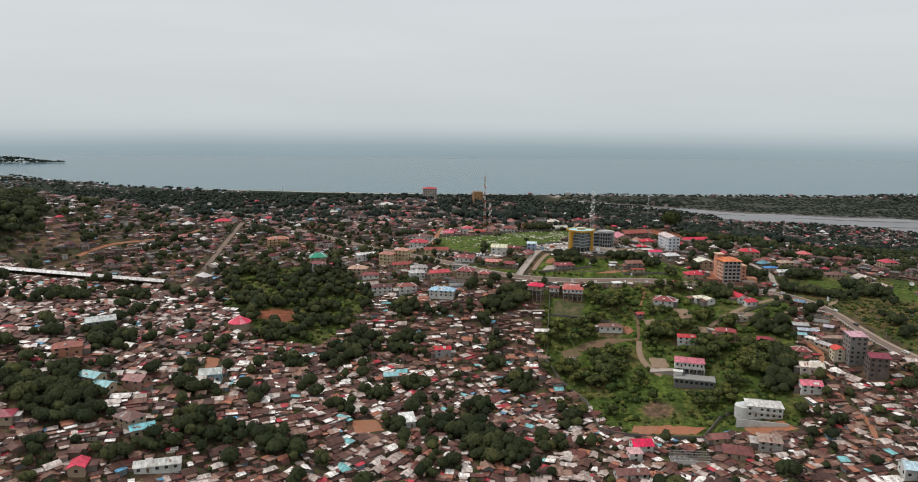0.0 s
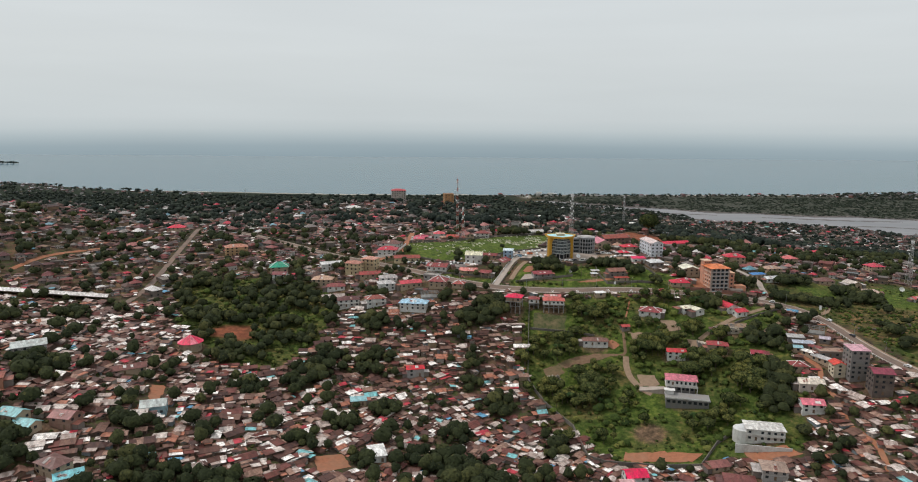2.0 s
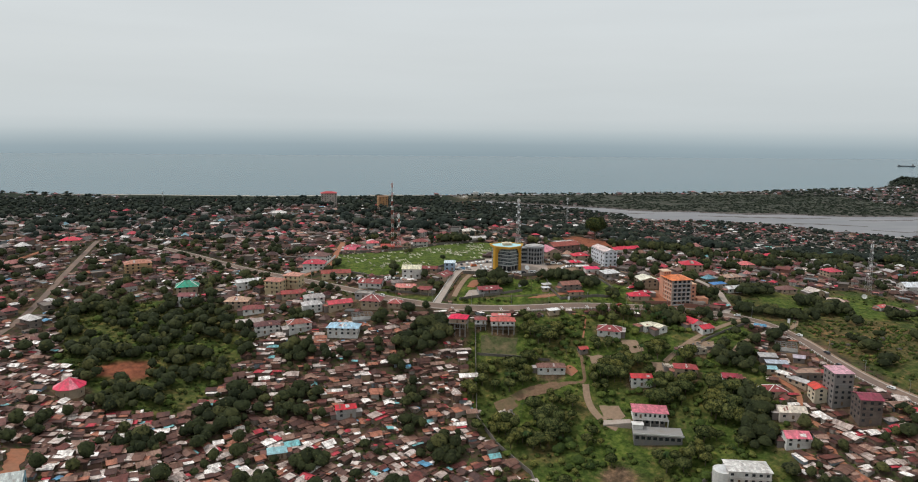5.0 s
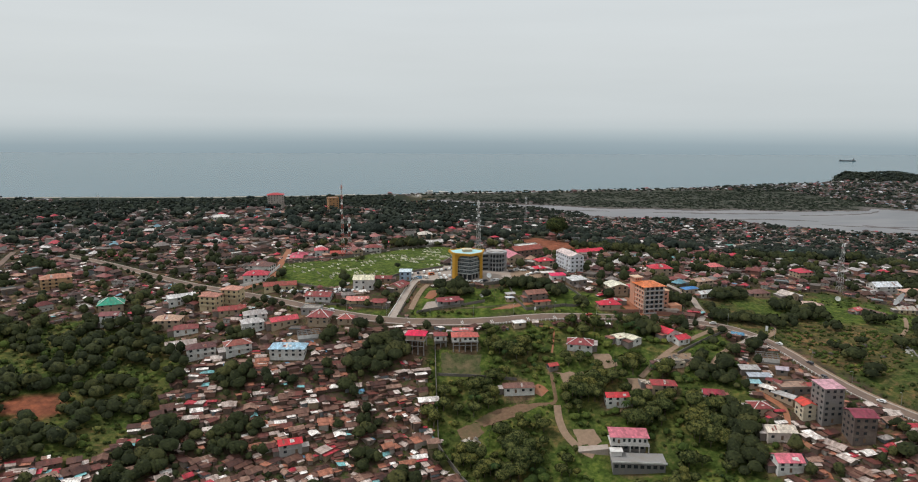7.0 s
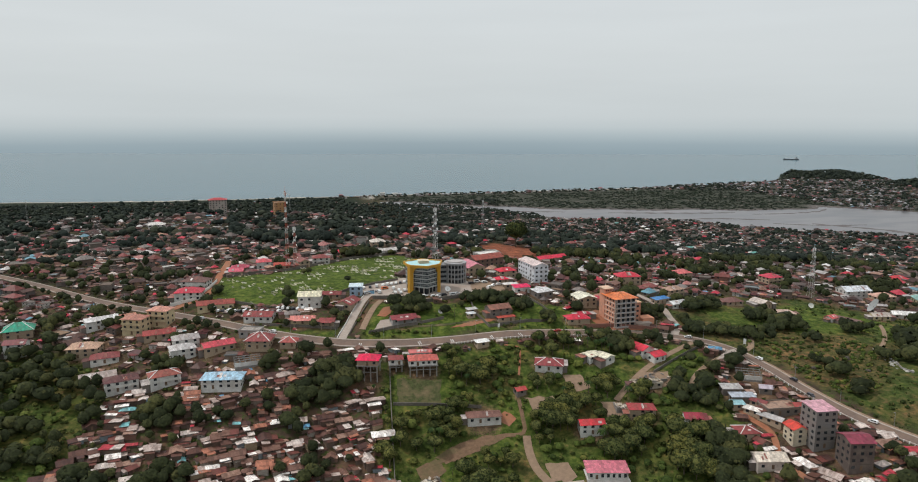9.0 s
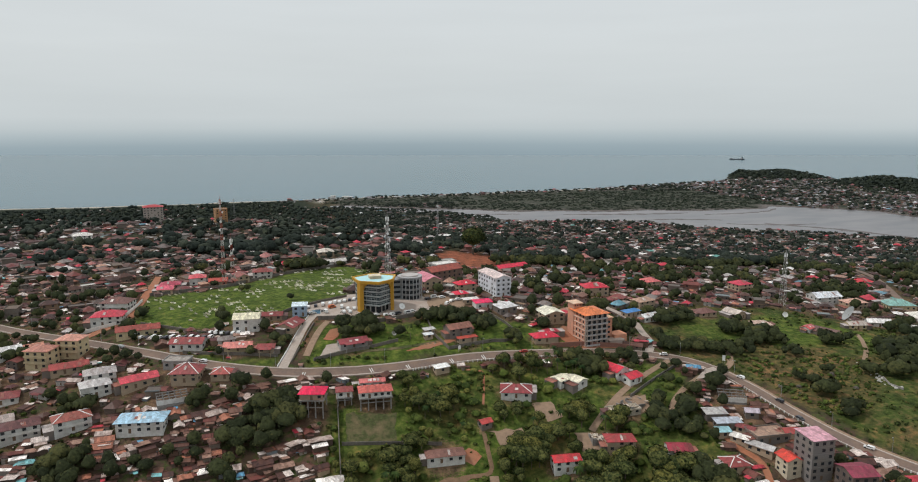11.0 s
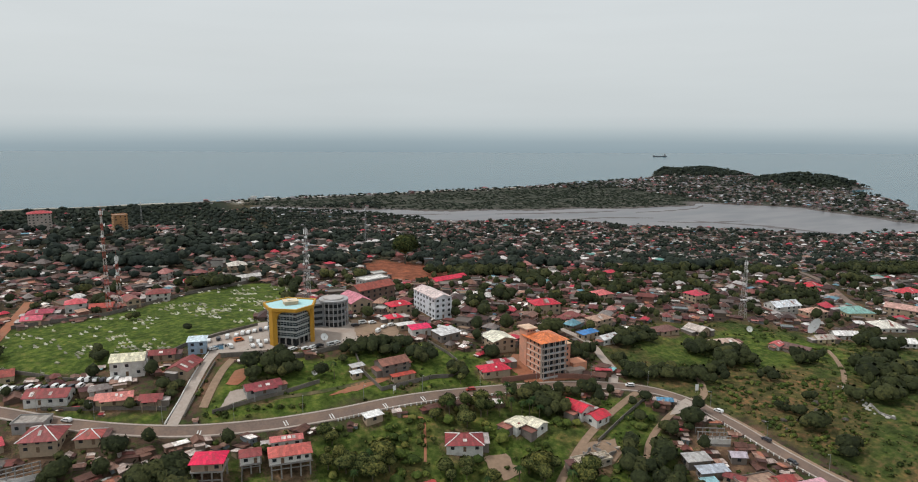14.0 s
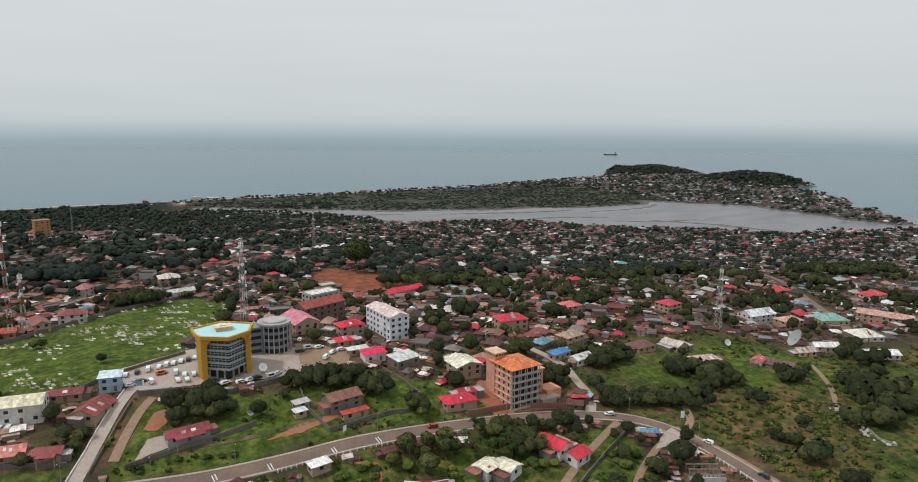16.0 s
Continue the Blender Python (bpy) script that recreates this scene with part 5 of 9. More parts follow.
def orange_flats():
    x, y = 223.5, 562.0
    root = base_at("apartment_block", "six-storey apartment block under an orange sheet roof, partly unfinished", "apartment building", x, y, 2, ground(x, y) - 1.0)
    hold(x, y, 26, 20, 0)
    salmon, pale, orange = render_paint((0.62, 0.30, 0.20)), render_paint((0.44, 0.37, 0.33)), sheet(ORANGE, 0.05)
    w, d, fh = 14.0, 15.0, 3.05
    h = 6 * fh + 0.3
    put(root, "wall", Shape().box(-w / 2, -d / 2, -4, w / 2, d / 2, h), pale)
    put(root, "side_wall", Shape().box(-w / 2 - 0.15, -d / 2 + 0.8, -4, -w / 2 + 0.02, d / 2, h - 0.01), salmon)
    for f in range(6):
        z = f * fh
        put(root, "balcony", Shape().box(-w / 2 + 0.2, -d / 2 - 1.5, z - 0.12, w / 2 - 0.1, -d / 2 + 0.02, z + 0.12), pale)
        put(root, "balcony_rail", Shape().box(-w / 2 + 0.2, -d / 2 - 1.5, z + 0.3, w / 2 - 0.1, -d / 2 - 1.4, z + 1.0), render_paint((0.42, 0.42, 0.44)))
        put(root, "floor_band", Shape().box(-w / 2 - 0.5, -d / 2 + 0.2, z - 0.14, -w / 2 - 0.15, d / 2 - 0.2, z + 0.16), render_paint((0.62, 0.52, 0.44)))
        for k in range(4):
            px = -w / 2 + 2.0 + k * 3.4
            put(root, "window", opening(px, -d / 2, z + 0.3, 1, 0, 2.7, 2.2), MAT["glass"])
        for k in range(4):
            py = -d / 2 + 2.4 + k * 3.5
            put(root, "window", opening(-w / 2 - 0.15, py, z + 1.0, 0, -1, 1.1, 1.3), MAT["glass"])
    for k in range(5):
        px = -w / 2 + 0.35 + k * 3.34
        put(root, "column", Shape().box(px - 0.18, -d / 2 - 1.52, -4, px + 0.18, -d / 2 - 1.3, h), pale)
    r = hip(w, d, h + 0.1, 2.3, 1.5)
    put(root, "roof", r, orange, "bright orange sheet-metal roof")
    put(root, "stair_tower", Shape().box(-w / 2 - 0.6, d / 2 - 2.5, -4, -w / 2 + 4.6, d / 2 + 4.0, h + 3.2), salmon)
    put(root, "stair_roof", Shape().box(-w / 2 - 1.4, d / 2 - 3.3, h + 3.2, -w / 2 + 5.4, d / 2 + 4.8, h + 3.7), render_paint((0.70, 0.48, 0.34)))
    for k in range(3):
        put(root, "tower_opening", opening(-w / 2 + 0.5 + k * 1.6, d / 2 - 2.5, h + 1.8, 1, 0, 0.8, 0.9), MAT["glass"])
    wing = Shape().box(w / 2 + 0.02, -2.0, -4, w / 2 + 7.5, d / 2 + 1.5, 13.2)
    put(root, "wing", wing, render_paint((0.58, 0.26, 0.17)))
    put(root, "wing_roof", Shape().box(w / 2 - 0.2, -2.5, 13.2, w / 2 + 8.0, d / 2 + 2.0, 13.6), render_paint((0.66, 0.40, 0.26)))
    for f in range(4):
        for k in range(2):
            put(root, "window", opening(w / 2 + 2.0 + k * 3.4, -2.0, f * 3.1 + 1.0, 1, 0, 1.5, 1.3), MAT["glass"])
    put(root, "low_wing", Shape().box(w / 2 + 7.5, -5.0, -4, w / 2 + 16.0, 2.5, 3.4), render_paint((0.62, 0.28, 0.17)))
    put(root, "terrace", Shape().box(w / 2 + 2.0, -9.0, -4, w / 2 + 12.0, -3.0, 1.6), MAT["paving"])


orange_flats()


# ---- offices and houses round the crest
building("warehouse", "white two-storey hall with a cream sheet gable roof", 36, 617, 14, 12, -10, 2, "gable", CREAM, W_WHITE, 3.3, 2.0, 0.5, category="hall")
building("house", "long single-storey house with a maroon gable roof", 58.5, 607, 15, 10, 58, 1, "gable", (0.26, 0.05, 0.05), W_TAN)
building("house", "small house with a maroon sheet roof beside the lawn", 50, 624, 12, 6.5, -12, 1, "gable", (0.22, 0.045, 0.045), W_TAN)
building("house", "bungalow with a faded salmon sheet roof", 30, 594, 14, 6.5, -10, 1, "gable", (0.62, 0.22, 0.19), W_CREAM, porch=True)
building("house", "small bungalow with a maroon roof and porch", 44, 587, 8.5, 6, -16, 1, "gable", (0.25, 0.05, 0.05), W_TAN, porch=True)
building("gatehouse", "pale blue two-storey gatehouse with a shed roof", 66, 624, 8, 6.5, -12, 2, "shed", (0.62, 0.74, 0.80), (0.33, 0.44, 0.56), 2.9, category="gatehouse")
building("hall", "hall with a long pale pink gable roof", 157, 664, 13, 20, 6, 2, "gable", (0.62, 0.22, 0.28), W_TAN, category="hall")
building("office_block", "dark three-storey block with a long rusty red roof", 176, 690, 27, 12, 18, 3, "gable", (0.30, 0.07, 0.05), (0.16, 0.10, 0.08), category="office building")
building("office_block", "white four-storey block with small windows and a pale gable roof", 198, 644, 11, 27, 4, 4, "gable", (0.68, 0.56, 0.54), (0.66, 0.68, 0.72), 3.0, 1.8, 0.4, 3.4, category="office building")
building("house", "two-storey house with a bright red hip roof", 178, 648, 13, 9, 6, 2, "hip", RED, W_TAN)
building("house", "low house with a bright red roof", 169, 632, 8.5, 7, 4, 1, "hip", (0.66, 0.02, 0.06), W_TAN)
building("shop", "low shop with a bright crimson flat sheet roof", 176, 611, 10.5, 6.5, 0, 1, "shed", (0.72, 0.012, 0.10), W_WHITE, 3.4, category="shop")
building("shop", "open workshop under a grey-white sheet roof", 188, 603, 12.5, 8.5, 13, 1, "shed", (0.62, 0.62, 0.62), W_BLOCK, 3.4, category="workshop")
building("store", "long low store with a white sheet roof", 171, 618.5, 9.5, 3.6, 0, 1, "shed", (0.66, 0.63, 0.60), W_TAN, 2.7, category="store")
building("house", "two-storey house with a patched rusty brown gable roof", 148, 578, 14, 8.5, 8, 2, "gable", (0.25, 0.11, 0.08), W_BLOCK, 2.6, rust=0.4)
building("shed", "lean-to shed with a bright rust-red roof", 150.5, 569.5, 11, 2.6, 5, 1, "shed", (0.42, 0.07, 0.05), W_TAN, 2.5, category="shed")
building("shed", "small shed with a pale grey sheet roof", 132, 581.5, 6, 3.4, 8, 1, "shed", ZINC, W_TAN, 2.4, category="shed")
building("shed", "small hut with a white sheet roof", 130, 576.5, 4.6, 3.0, 8, 1, "shed", (0.6, 0.62, 0.63), W_TAN, 2.3, category="shed")
building("house", "long bungalow with a dark red roof patched in grey", 88, 579, 15, 7, 6, 1, "gable", (0.26, 0.05, 0.06), W_GREY, porch=True, rust=0.2)
building("house", "bare two-storey house under a cream sheet roof", 212, 589, 13, 13.5, 0, 2, "gable", (0.76, 0.74, 0.60), W_TAN, 3.0, 1.8)
building("house", "low house with a wide crimson hip roof", 196, 565, 14, 9, -4, 1, "hip", (0.60, 0.025, 0.06), W_TAN, 3.2)
building("house", "low outbuilding with a dark red hip roof", 203, 570, 8, 6, -4, 1, "hip", (0.36, 0.03, 0.05), W_TAN, 3.0)
building("house", "white house with stepped crimson gable roofs", 219, 527, 9, 12, 16, 1, "gable", RED, W_WHITE, 3.8)
building("house", "white house wing with a crimson gable roof", 224, 519, 9, 7.5, 16, 1, "gable", RED, W_WHITE, 3.4)
building("house", "white bungalow with a cream sheet roof", 186.5, 526.5, 8.5, 7.5, 20, 1, "gable", (0.76, 0.72, 0.56), W_WHITE, 3.0, 1.1)
building("house", "white bungalow wing with a cream sheet roof", 194, 523.5, 7.5, 8.5, 20, 1, "gable", (0.76, 0.72, 0.56), W_WHITE, 3.4, 1.1)
building("house", "white house with a broad maroon hip roof", 160, 524, 15, 11, -24, 1, "hip", (0.27, 0.055, 0.06), W_WHITE, 3.3, ribs=True)
building("shed", "low shed under a bright blue sheet roof", 272, 592, 12, 5, 10, 1, "shed", (0.06, 0.22, 0.50), W_TAN, 3.0, category="shed")
building("house", "white raised house with a pale sheet roof", 280, 584.5, 12, 6.5, 10, 1, "gable", (0.62, 0.63, 0.63), W_WHITE, 3.6)
tier = building("house", "two-storey house with a crimson upper hip roof", 272, 638, 17, 12, -8, 2, "hip", (0.58, 0.03, 0.06), W_TAN, 3.4)
put(tier, "lower_roof", Shape().solid([(px, py, pz) for px, py, pz in shed(15, 6, 3.4, 1.4, 0.6).v], [(0, 3, 2, 1), (4, 5, 6, 7), (0, 1, 5, 4), (1, 2, 6, 5), (2, 3, 7, 6), (3, 0, 4, 7)]), sheet((0.72, 0.01, 0.10)))
tier.children[-1].location = (1.5, -8.6, 0)
building("house", "two-storey house with a tan sheet roof and a verandah", 292, 608, 14, 9, 10, 2, "hip", (0.42, 0.27, 0.20), W_TAN, 2.9, balcony=True)

# the pillared houses over the valley
def pillar_house(label, x, y, w, d, turn, lift, roof_colour, wall_colour, floors=1, roof="hip"):
    ob = building("pillar_house", label, x, y, w, d, turn, floors, roof, roof_colour, wall_colour, 3.1, None, 0.8, 3.0, lift=lift)
    put(ob, "floor_slab", Shape().box(-w / 2 - 0.5, -d / 2 - 0.8, lift - 0.35, w / 2 + 0.5, d / 2 + 0.3, lift - 0.002), MAT["concrete"])
    n = max(3, int(w / 3.2) + 1)
    for k in range(n):
        for sy in (-1, 1):
            px = -w / 2 + 0.3 + (w - 0.6) * k / (n - 1)
            put(ob, "pillar", Shape().box(px - 0.28, sy * (d / 2 - 0.3) - 0.28, -8.0, px + 0.28, sy * (d / 2 - 0.3) + 0.28, lift - 0.35), MAT["concrete"])
    put(ob, "cross_beam", Shape().box(-w / 2, -d / 2 + 0.05, lift * 0.45, w / 2, -d / 2 + 0.4, lift * 0.45 + 0.4), MAT["concrete"])
    return ob


pillar_house("house on tall concrete pillars under a bright crimson roof", 61, 537, 11, 9, -20, 7.0, (0.72, 0.015, 0.08), (0.34, 0.24, 0.18))
pillar_house("white house on concrete pillars with a patched red roof", 90, 534, 15, 8, -8, 4.6, (0.52, 0.12, 0.10), W_WHITE)
pillar_house("small white house on pillars with a maroon roof", 76, 539, 7, 6, -8, 3.0, (0.26, 0.06, 0.06), W_WHITE)
building("house", "small roadside house with a salmon sheet roof", 91, 545, 12, 4.5, -8, 1, "gable", (0.55, 0.16, 0.15), W_WHITE, 3.6)
building("kiosk", "roadside kiosk with a white sheet roof", 128, 547.5, 7.5, 4.2, 8, 1, "shed", (0.78, 0.78, 0.76), W_TAN, 2.6, category="kiosk")

# below the road and along the left
building("house", "white two-storey house with a pale blue hip roof", -14, 548, 20, 10.5, -12, 2, "hip", (0.36, 0.56, 0.70), W_WHITE, 3.0, 2.2, 0.9, 3.4)
building("house", "long house with a crimson pink gable roof", -18, 580, 17, 8, 19, 1, "gable", (0.58, 0.075, 0.10), W_TAN, 4.2)
building("house", "house with a red roof divided by pale ribs", 5, 577, 13, 12, -16, 2, "hip", (0.28, 0.06, 0.06), W_TAN, 2.8, 3.2, 1.0, ribs=True)
building("house", "small house with a red roof and pale ribs", 21, 573, 9, 8, -16, 1, "hip", (0.40, 0.09, 0.08), W_TAN, 3.0, 2.0, ribs=True)
building("shell", "roofless block shell with bare walls", 0, 590, 12, 8, -20, 1, "flat", (0.33, 0.30, 0.27), W_GREY, 3.0, category="building shell")
building("school", "long single-storey school under a rust-red roof", -22, 635, 22, 8.5, 4, 1, "gable", (0.30, 0.065, 0.05), W_CREAM, 3.6, category="school")
building("house", "long house with a dark red gable roof", 5, 607, 17, 9.5, -18, 1, "gable", (0.27, 0.05, 0.05), W_WHITE, 3.6)
building("house", "pale multi-level house of white render", -37, 580, 13, 9, 14, 2, "hip", (0.52, 0.50, 0.49), W_WHITE, 3.0)
building("house", "large white house with a crimson hip roof", -40, 663, 17, 12, -8, 2, "hip", (0.52, 0.04, 0.07), W_WHITE, 3.0)
building("house", "two-storey house with a brown hip roof", -38, 690, 17, 12, -20, 2, "hip", (0.16, 0.075, 0.065), W_WHITE, 3.0, balcony=True)
building("house", "house with a pink sheet roof beside the dirt road", -12, 722, 10, 8, -10, 1, "gable", (0.66, 0.12, 0.18), (0.56, 0.40, 0.28), 3.6)
building("house", "house with a purple-red roof beside the dirt road", -10, 737, 13, 8, -5, 1, "hip", (0.42, 0.06, 0.10), W_TAN, 3.6)
building("house", "white two-storey house with a coral hip roof", 8, 745, 11, 10, 0, 2, "hip", (0.60, 0.10, 0.12), W_WHITE, 3.1)
building("house", "house with a bright rust-red roof at the lawn", 22, 736, 12, 8, -6, 1, "gable", (0.44, 0.07, 0.05), W_TAN, 3.6)
building("house", "narrow house with a maroon gable roof", 38, 742, 8, 13, 14, 2, "gable", (0.25, 0.08, 0.065), W_TAN, 2.8)
building("house", "white two-storey house with a maroon hip roof", 54, 756, 14, 10, -6, 2, "hip", (0.24, 0.06, 0.055), W_WHITE, 3.0)
building("house", "house with a crimson dome-like hip roof", 79, 800, 12, 11, 0, 1, "hip", (0.72, 0.02, 0.08), W_TAN, 4.0, 3.4)
building("hall", "long low hall with a pale sheet roof", 118, 806, 17, 7, 8, 1, "gable", (0.58, 0.56, 0.53), W_WHITE, 3.4, category="hall")
building("house", "house with a cream two-tier sheet roof", 116, 850, 14, 12, 0, 2, "hip", (0.62, 0.57, 0.50), W_TAN, 3.2)
building("apartment_block", "cream three-storey flats with a salmon hip roof", -66, 617, 12, 10, -24, 3, "hip", SALMON, W_CREAM, 3.1, 1.8, 0.8, 3.6, balcony=True, category="apartment building")
building("apartment_block", "cream three-storey flats with a pale salmon hip roof", -53, 624, 12, 10, -24, 3, "hip", (0.58, 0.28, 0.21), W_CREAM, 3.1, 1.8, 0.8, 3.6, balcony=True, category="apartment building")
building("house", "two-storey house with a steep emerald green hip roof", -133, 634, 15, 11, 10, 2, "hip", GREEN, W_TAN, 3.0, 3.4, 1.0, ribs=True)
building("house", "white three-storey house with a maroon roof", -127, 609, 11, 7.5, -4, 3, "gable", (0.20, 0.055, 0.06), W_WHITE, 2.7)
building("house", "white two-storey house with a dark brown hip roof", -65, 559, 16, 9, 14, 2, "hip", (0.12, 0.05, 0.05), W_WHITE, 3.1, balcony=True)
building("house", "white two-storey house with a brown-red hip roof", -44, 558, 15, 9, 16, 2, "hip", (0.30, 0.09, 0.07), W_WHITE, 3.0, balcony=True, ribs=True)
building("house", "long house with a white sheet roof", -88, 632, 18, 7, 22, 2, "gable", (0.68, 0.67, 0.66), W_WHITE, 3.0)
building("house", "house with a salmon sheet roof", -76, 636, 13, 8, 22, 1, "gable", (0.52, 0.24, 0.17), W_TAN, 3.2)
building("house", "house with a broad tan sheet roof", -90, 598, 16, 11, -6, 2, "hip", (0.52, 0.33, 0.23), W_TAN, 3.0)
building("house", "house with a maroon hip roof", -78, 588, 14, 9, 8, 1, "hip", (0.24, 0.06, 0.06), W_WHITE, 3.3)
building("house", "pale unfinished house with patched grey roofs", -78, 569, 17, 8, 14, 1, "gable", (0.42, 0.35, 0.32), W_WHITE, 3.2)
building("house", "white house with a patched pale hip roof", -36, 590, 14, 9, 10, 2, "hip", (0.40, 0.37, 0.36), W_WHITE, 3.0, balcony=True)
building("house", "house with a long brick-red roof", -52, 606, 17, 8, 10, 1, "gable", (0.33, 0.06, 0.055), W_TAN, 3.2)
building("house", "tan three-storey house with an orange roof", -185, 690, 20, 11, 20, 3, "hip", (0.46, 0.20, 0.13), (0.50, 0.32, 0.17), 3.0, balcony=True)

# right hand slope
villa = building("villa", "white villa floor under a rose sheet roof above dark terraces", 156, 447, 18, 9, -16, 1, "shed", (0.58, 0.17, 0.22), W_WHITE, 3.3, 1.2, 0.9, 2.4, category="villa", lift=4.6, tall=1.7)
grey_wall, band_paint = render_paint((0.17, 0.165, 0.16)), render_paint((0.60, 0.58, 0.55))
put(villa, "middle_storey", Shape().box(-8.4, -3.4, -4.0, 8.4, 4.2, 4.4), grey_wall)
put(villa, "balcony", Shape().box(-9.6, -6.6, 4.38, 9.8, 4.6, 4.62), band_paint)
put(villa, "balcony_rail", Shape().box(-9.5, -6.5, 4.62, 9.7, -6.38, 5.5), band_paint)
for k in range(5):
    put(villa, "column", Shape().box(-9.2 + k * 4.6, -6.4, -1.0, -8.8 + k * 4.6, -6.0, 4.4), band_paint)
put(villa, "lower_storey", Shape().box(-9.5, -17.0, -6.0, 15.5, -7.0, 0.6), grey_wall)
put(villa, "lower_terrace", Shape().box(-10.2, -17.8, 0.6, 16.2, -6.4, 0.9), render_paint((0.26, 0.25, 0.24)))
put(villa, "terrace_parapet", Shape().box(-10.2, -17.8, 0.9, 16.2, -17.6, 1.7), band_paint)
put(villa, "terrace_room", Shape().box(-9.8, -11.0, 0.9, -4.6, -7.2, 3.4), band_paint)
put(villa, "terrace_room_roof", Shape().box(-10.4, -11.6, 3.4, -4.0, -6.8, 3.65), render_paint((0.70, 0.68, 0.65)))
for k in range(6):
    put(villa, "window", opening(-6.8 + k * 2.7, -3.4, 1.4, 1, 0, 1.6, 1.7), MAT["glass"])
for k in range(8):
    put(villa, "garage_opening", opening(-8.0 + k * 3.1, -17.0, -2.0, 1, 0, 1.9, 1.7), MAT["glass"])
put(villa, "driveway_ramp", Shape().solid([(-25, -3.0, -1.5), (-10, -4.5, 1.5), (-10, 0.5, 1.5), (-25, 1.0, -0.5), (-25, -3.0, -5), (-10, -4.5, -5), (-10, 0.5, -5), (-25, 1.0, -5)],
                                          [(0, 1, 2, 3), (7, 6, 5, 4), (0, 4, 5, 1), (1, 5, 6, 2), (2, 6, 7, 3), (3, 7, 4, 0)]), MAT["paving"])

building("apartment_block", "grey five-storey apartment block with a pale pink roof", 258, 432, 10.5, 11.5, -8, 6, "shed", (0.62, 0.34, 0.40), (0.20, 0.185, 0.175), 3.0, 0.8, 0.5, 3.2, category="apartment building")
building("apartment_block", "unfinished dark block tower with a maroon roof", 262, 414, 11, 11, -14, 4, "gable", (0.24, 0.04, 0.07), (0.11, 0.085, 0.075), 3.2, 1.6, 0.6, 3.4, category="apartment building")
m1 = building("mansion", "white mansion with terraces and a pale sheet roof", 184, 394, 20, 11, -14, 2, "hip", (0.64, 0.63, 0.60), W_WHITE, 3.3, 1.4, 0.7, 2.9, category="mansion", balcony=True)
put(m1, "round_bay", Shape().prism([(-11.5 + 5.0 * math.cos(a), -1.0 + 5.0 * math.sin(a)) for a in [2 * math.pi * k / 14 for k in range(14)]], -4, 5.0), render_paint(W_WHITE))
put(m1, "turret_roof", Shape().solid([(-11.5 + 4.2 * math.cos(2 * math.pi * k / 10), -1.0 + 4.2 * math.sin(2 * math.pi * k / 10), 5.0) for k in range(10)] + [(-11.5, -1.0, 7.6)],
                                    [(k, (k + 1) % 10, 10) for k in range(10)] + [tuple(range(9, -1, -1))]), render_paint((0.6, 0.6, 0.6)))
put(m1, "compound_wall", Shape().box(-17, -13.5, -6, 12, -13.1, 0.8), render_paint(W_WHITE))
building("house", "white house under a striped bright crimson roof", 104, 368, 11, 9, 4, 2, "gable", (0.74, 0.015, 0.09), W_WHITE, 3.0)
building("house", "small pink-roofed house against the crimson one", 98, 359, 7, 6, 4, 2, "shed", (0.60, 0.36, 0.36), W_WHITE, 2.8)
building("house", "long house with a brown patched roof", 92, 342, 17, 7, 6, 1, "gable", (0.20, 0.09, 0.08), W_WHITE, 3.2, rust=0.3)
building("house", "house with a broad maroon hip roof", 155, 358, 15, 11, -16, 1, "hip", (0.18, 0.06, 0.055), W_TAN, 3.4)
building("house", "house with a faded grey-brown hip roof", 174, 362, 12, 11, -16, 2, "hip", (0.36, 0.26, 0.21), W_GREY, 3.0)
building("house", "house with a small brown-red roof", 150, 374, 10, 7, 10, 1, "gable", (0.26, 0.10, 0.09), W_TAN, 3.0)
building("house", "white house with a pink sheet roof", 219, 409, 12, 9, -12, 2, "gable", (0.66, 0.17, 0.22), W_WHITE, 2.9)
building("house", "white house with a pale stepped sheet roof", 229, 429, 14, 9, -14, 1, "gable", (0.70, 0.62, 0.52), (0.60, 0.52, 0.46), 4.4)
building("house", "house with a ribbed maroon hip roof", 232, 449, 10, 9, -10, 1, "hip", (0.25, 0.05, 0.05), W_TAN, 3.4, ribs=True)
building("house", "white house with a red gable roof in the trees", 163, 477, 12, 6.5, -10, 2, "gable", (0.52, 0.04, 0.05), W_WHITE, 2.9)
building("house", "house with a dark red roof in the trees", 192, 479, 13, 8, -18, 2, "hip", (0.34, 0.05, 0.055), W_TAN, 2.8)
building("house", "small house with a maroon roof in the trees", 214, 467, 8, 7.5, -20, 1, "gable", (0.32, 0.035, 0.06), W_WHITE, 3.4)
building("house", "white house with a brown roof in a garden", 113, 497, 17, 7, -8, 1, "hip", (0.20, 0.10, 0.08), W_WHITE, 3.6)
building("house", "roofless ruin with rubble walls", 206, 498, 16, 6, -6, 1, "flat", (0.5, 0.44, 0.34), (0.5, 0.44, 0.36), 2.2, category="ruin")
building("house", "bare block house with a rusty flat roof", 258, 458, 17, 10, -8, 1, "flat", (0.34, 0.22, 0.16), W_BLOCK, 3.4)
building("shed", "long shed with a pale grey roof", 249, 452, 5, 12, 24, 1, "gable", ZINC, W_TAN, 3.0, category="shed")
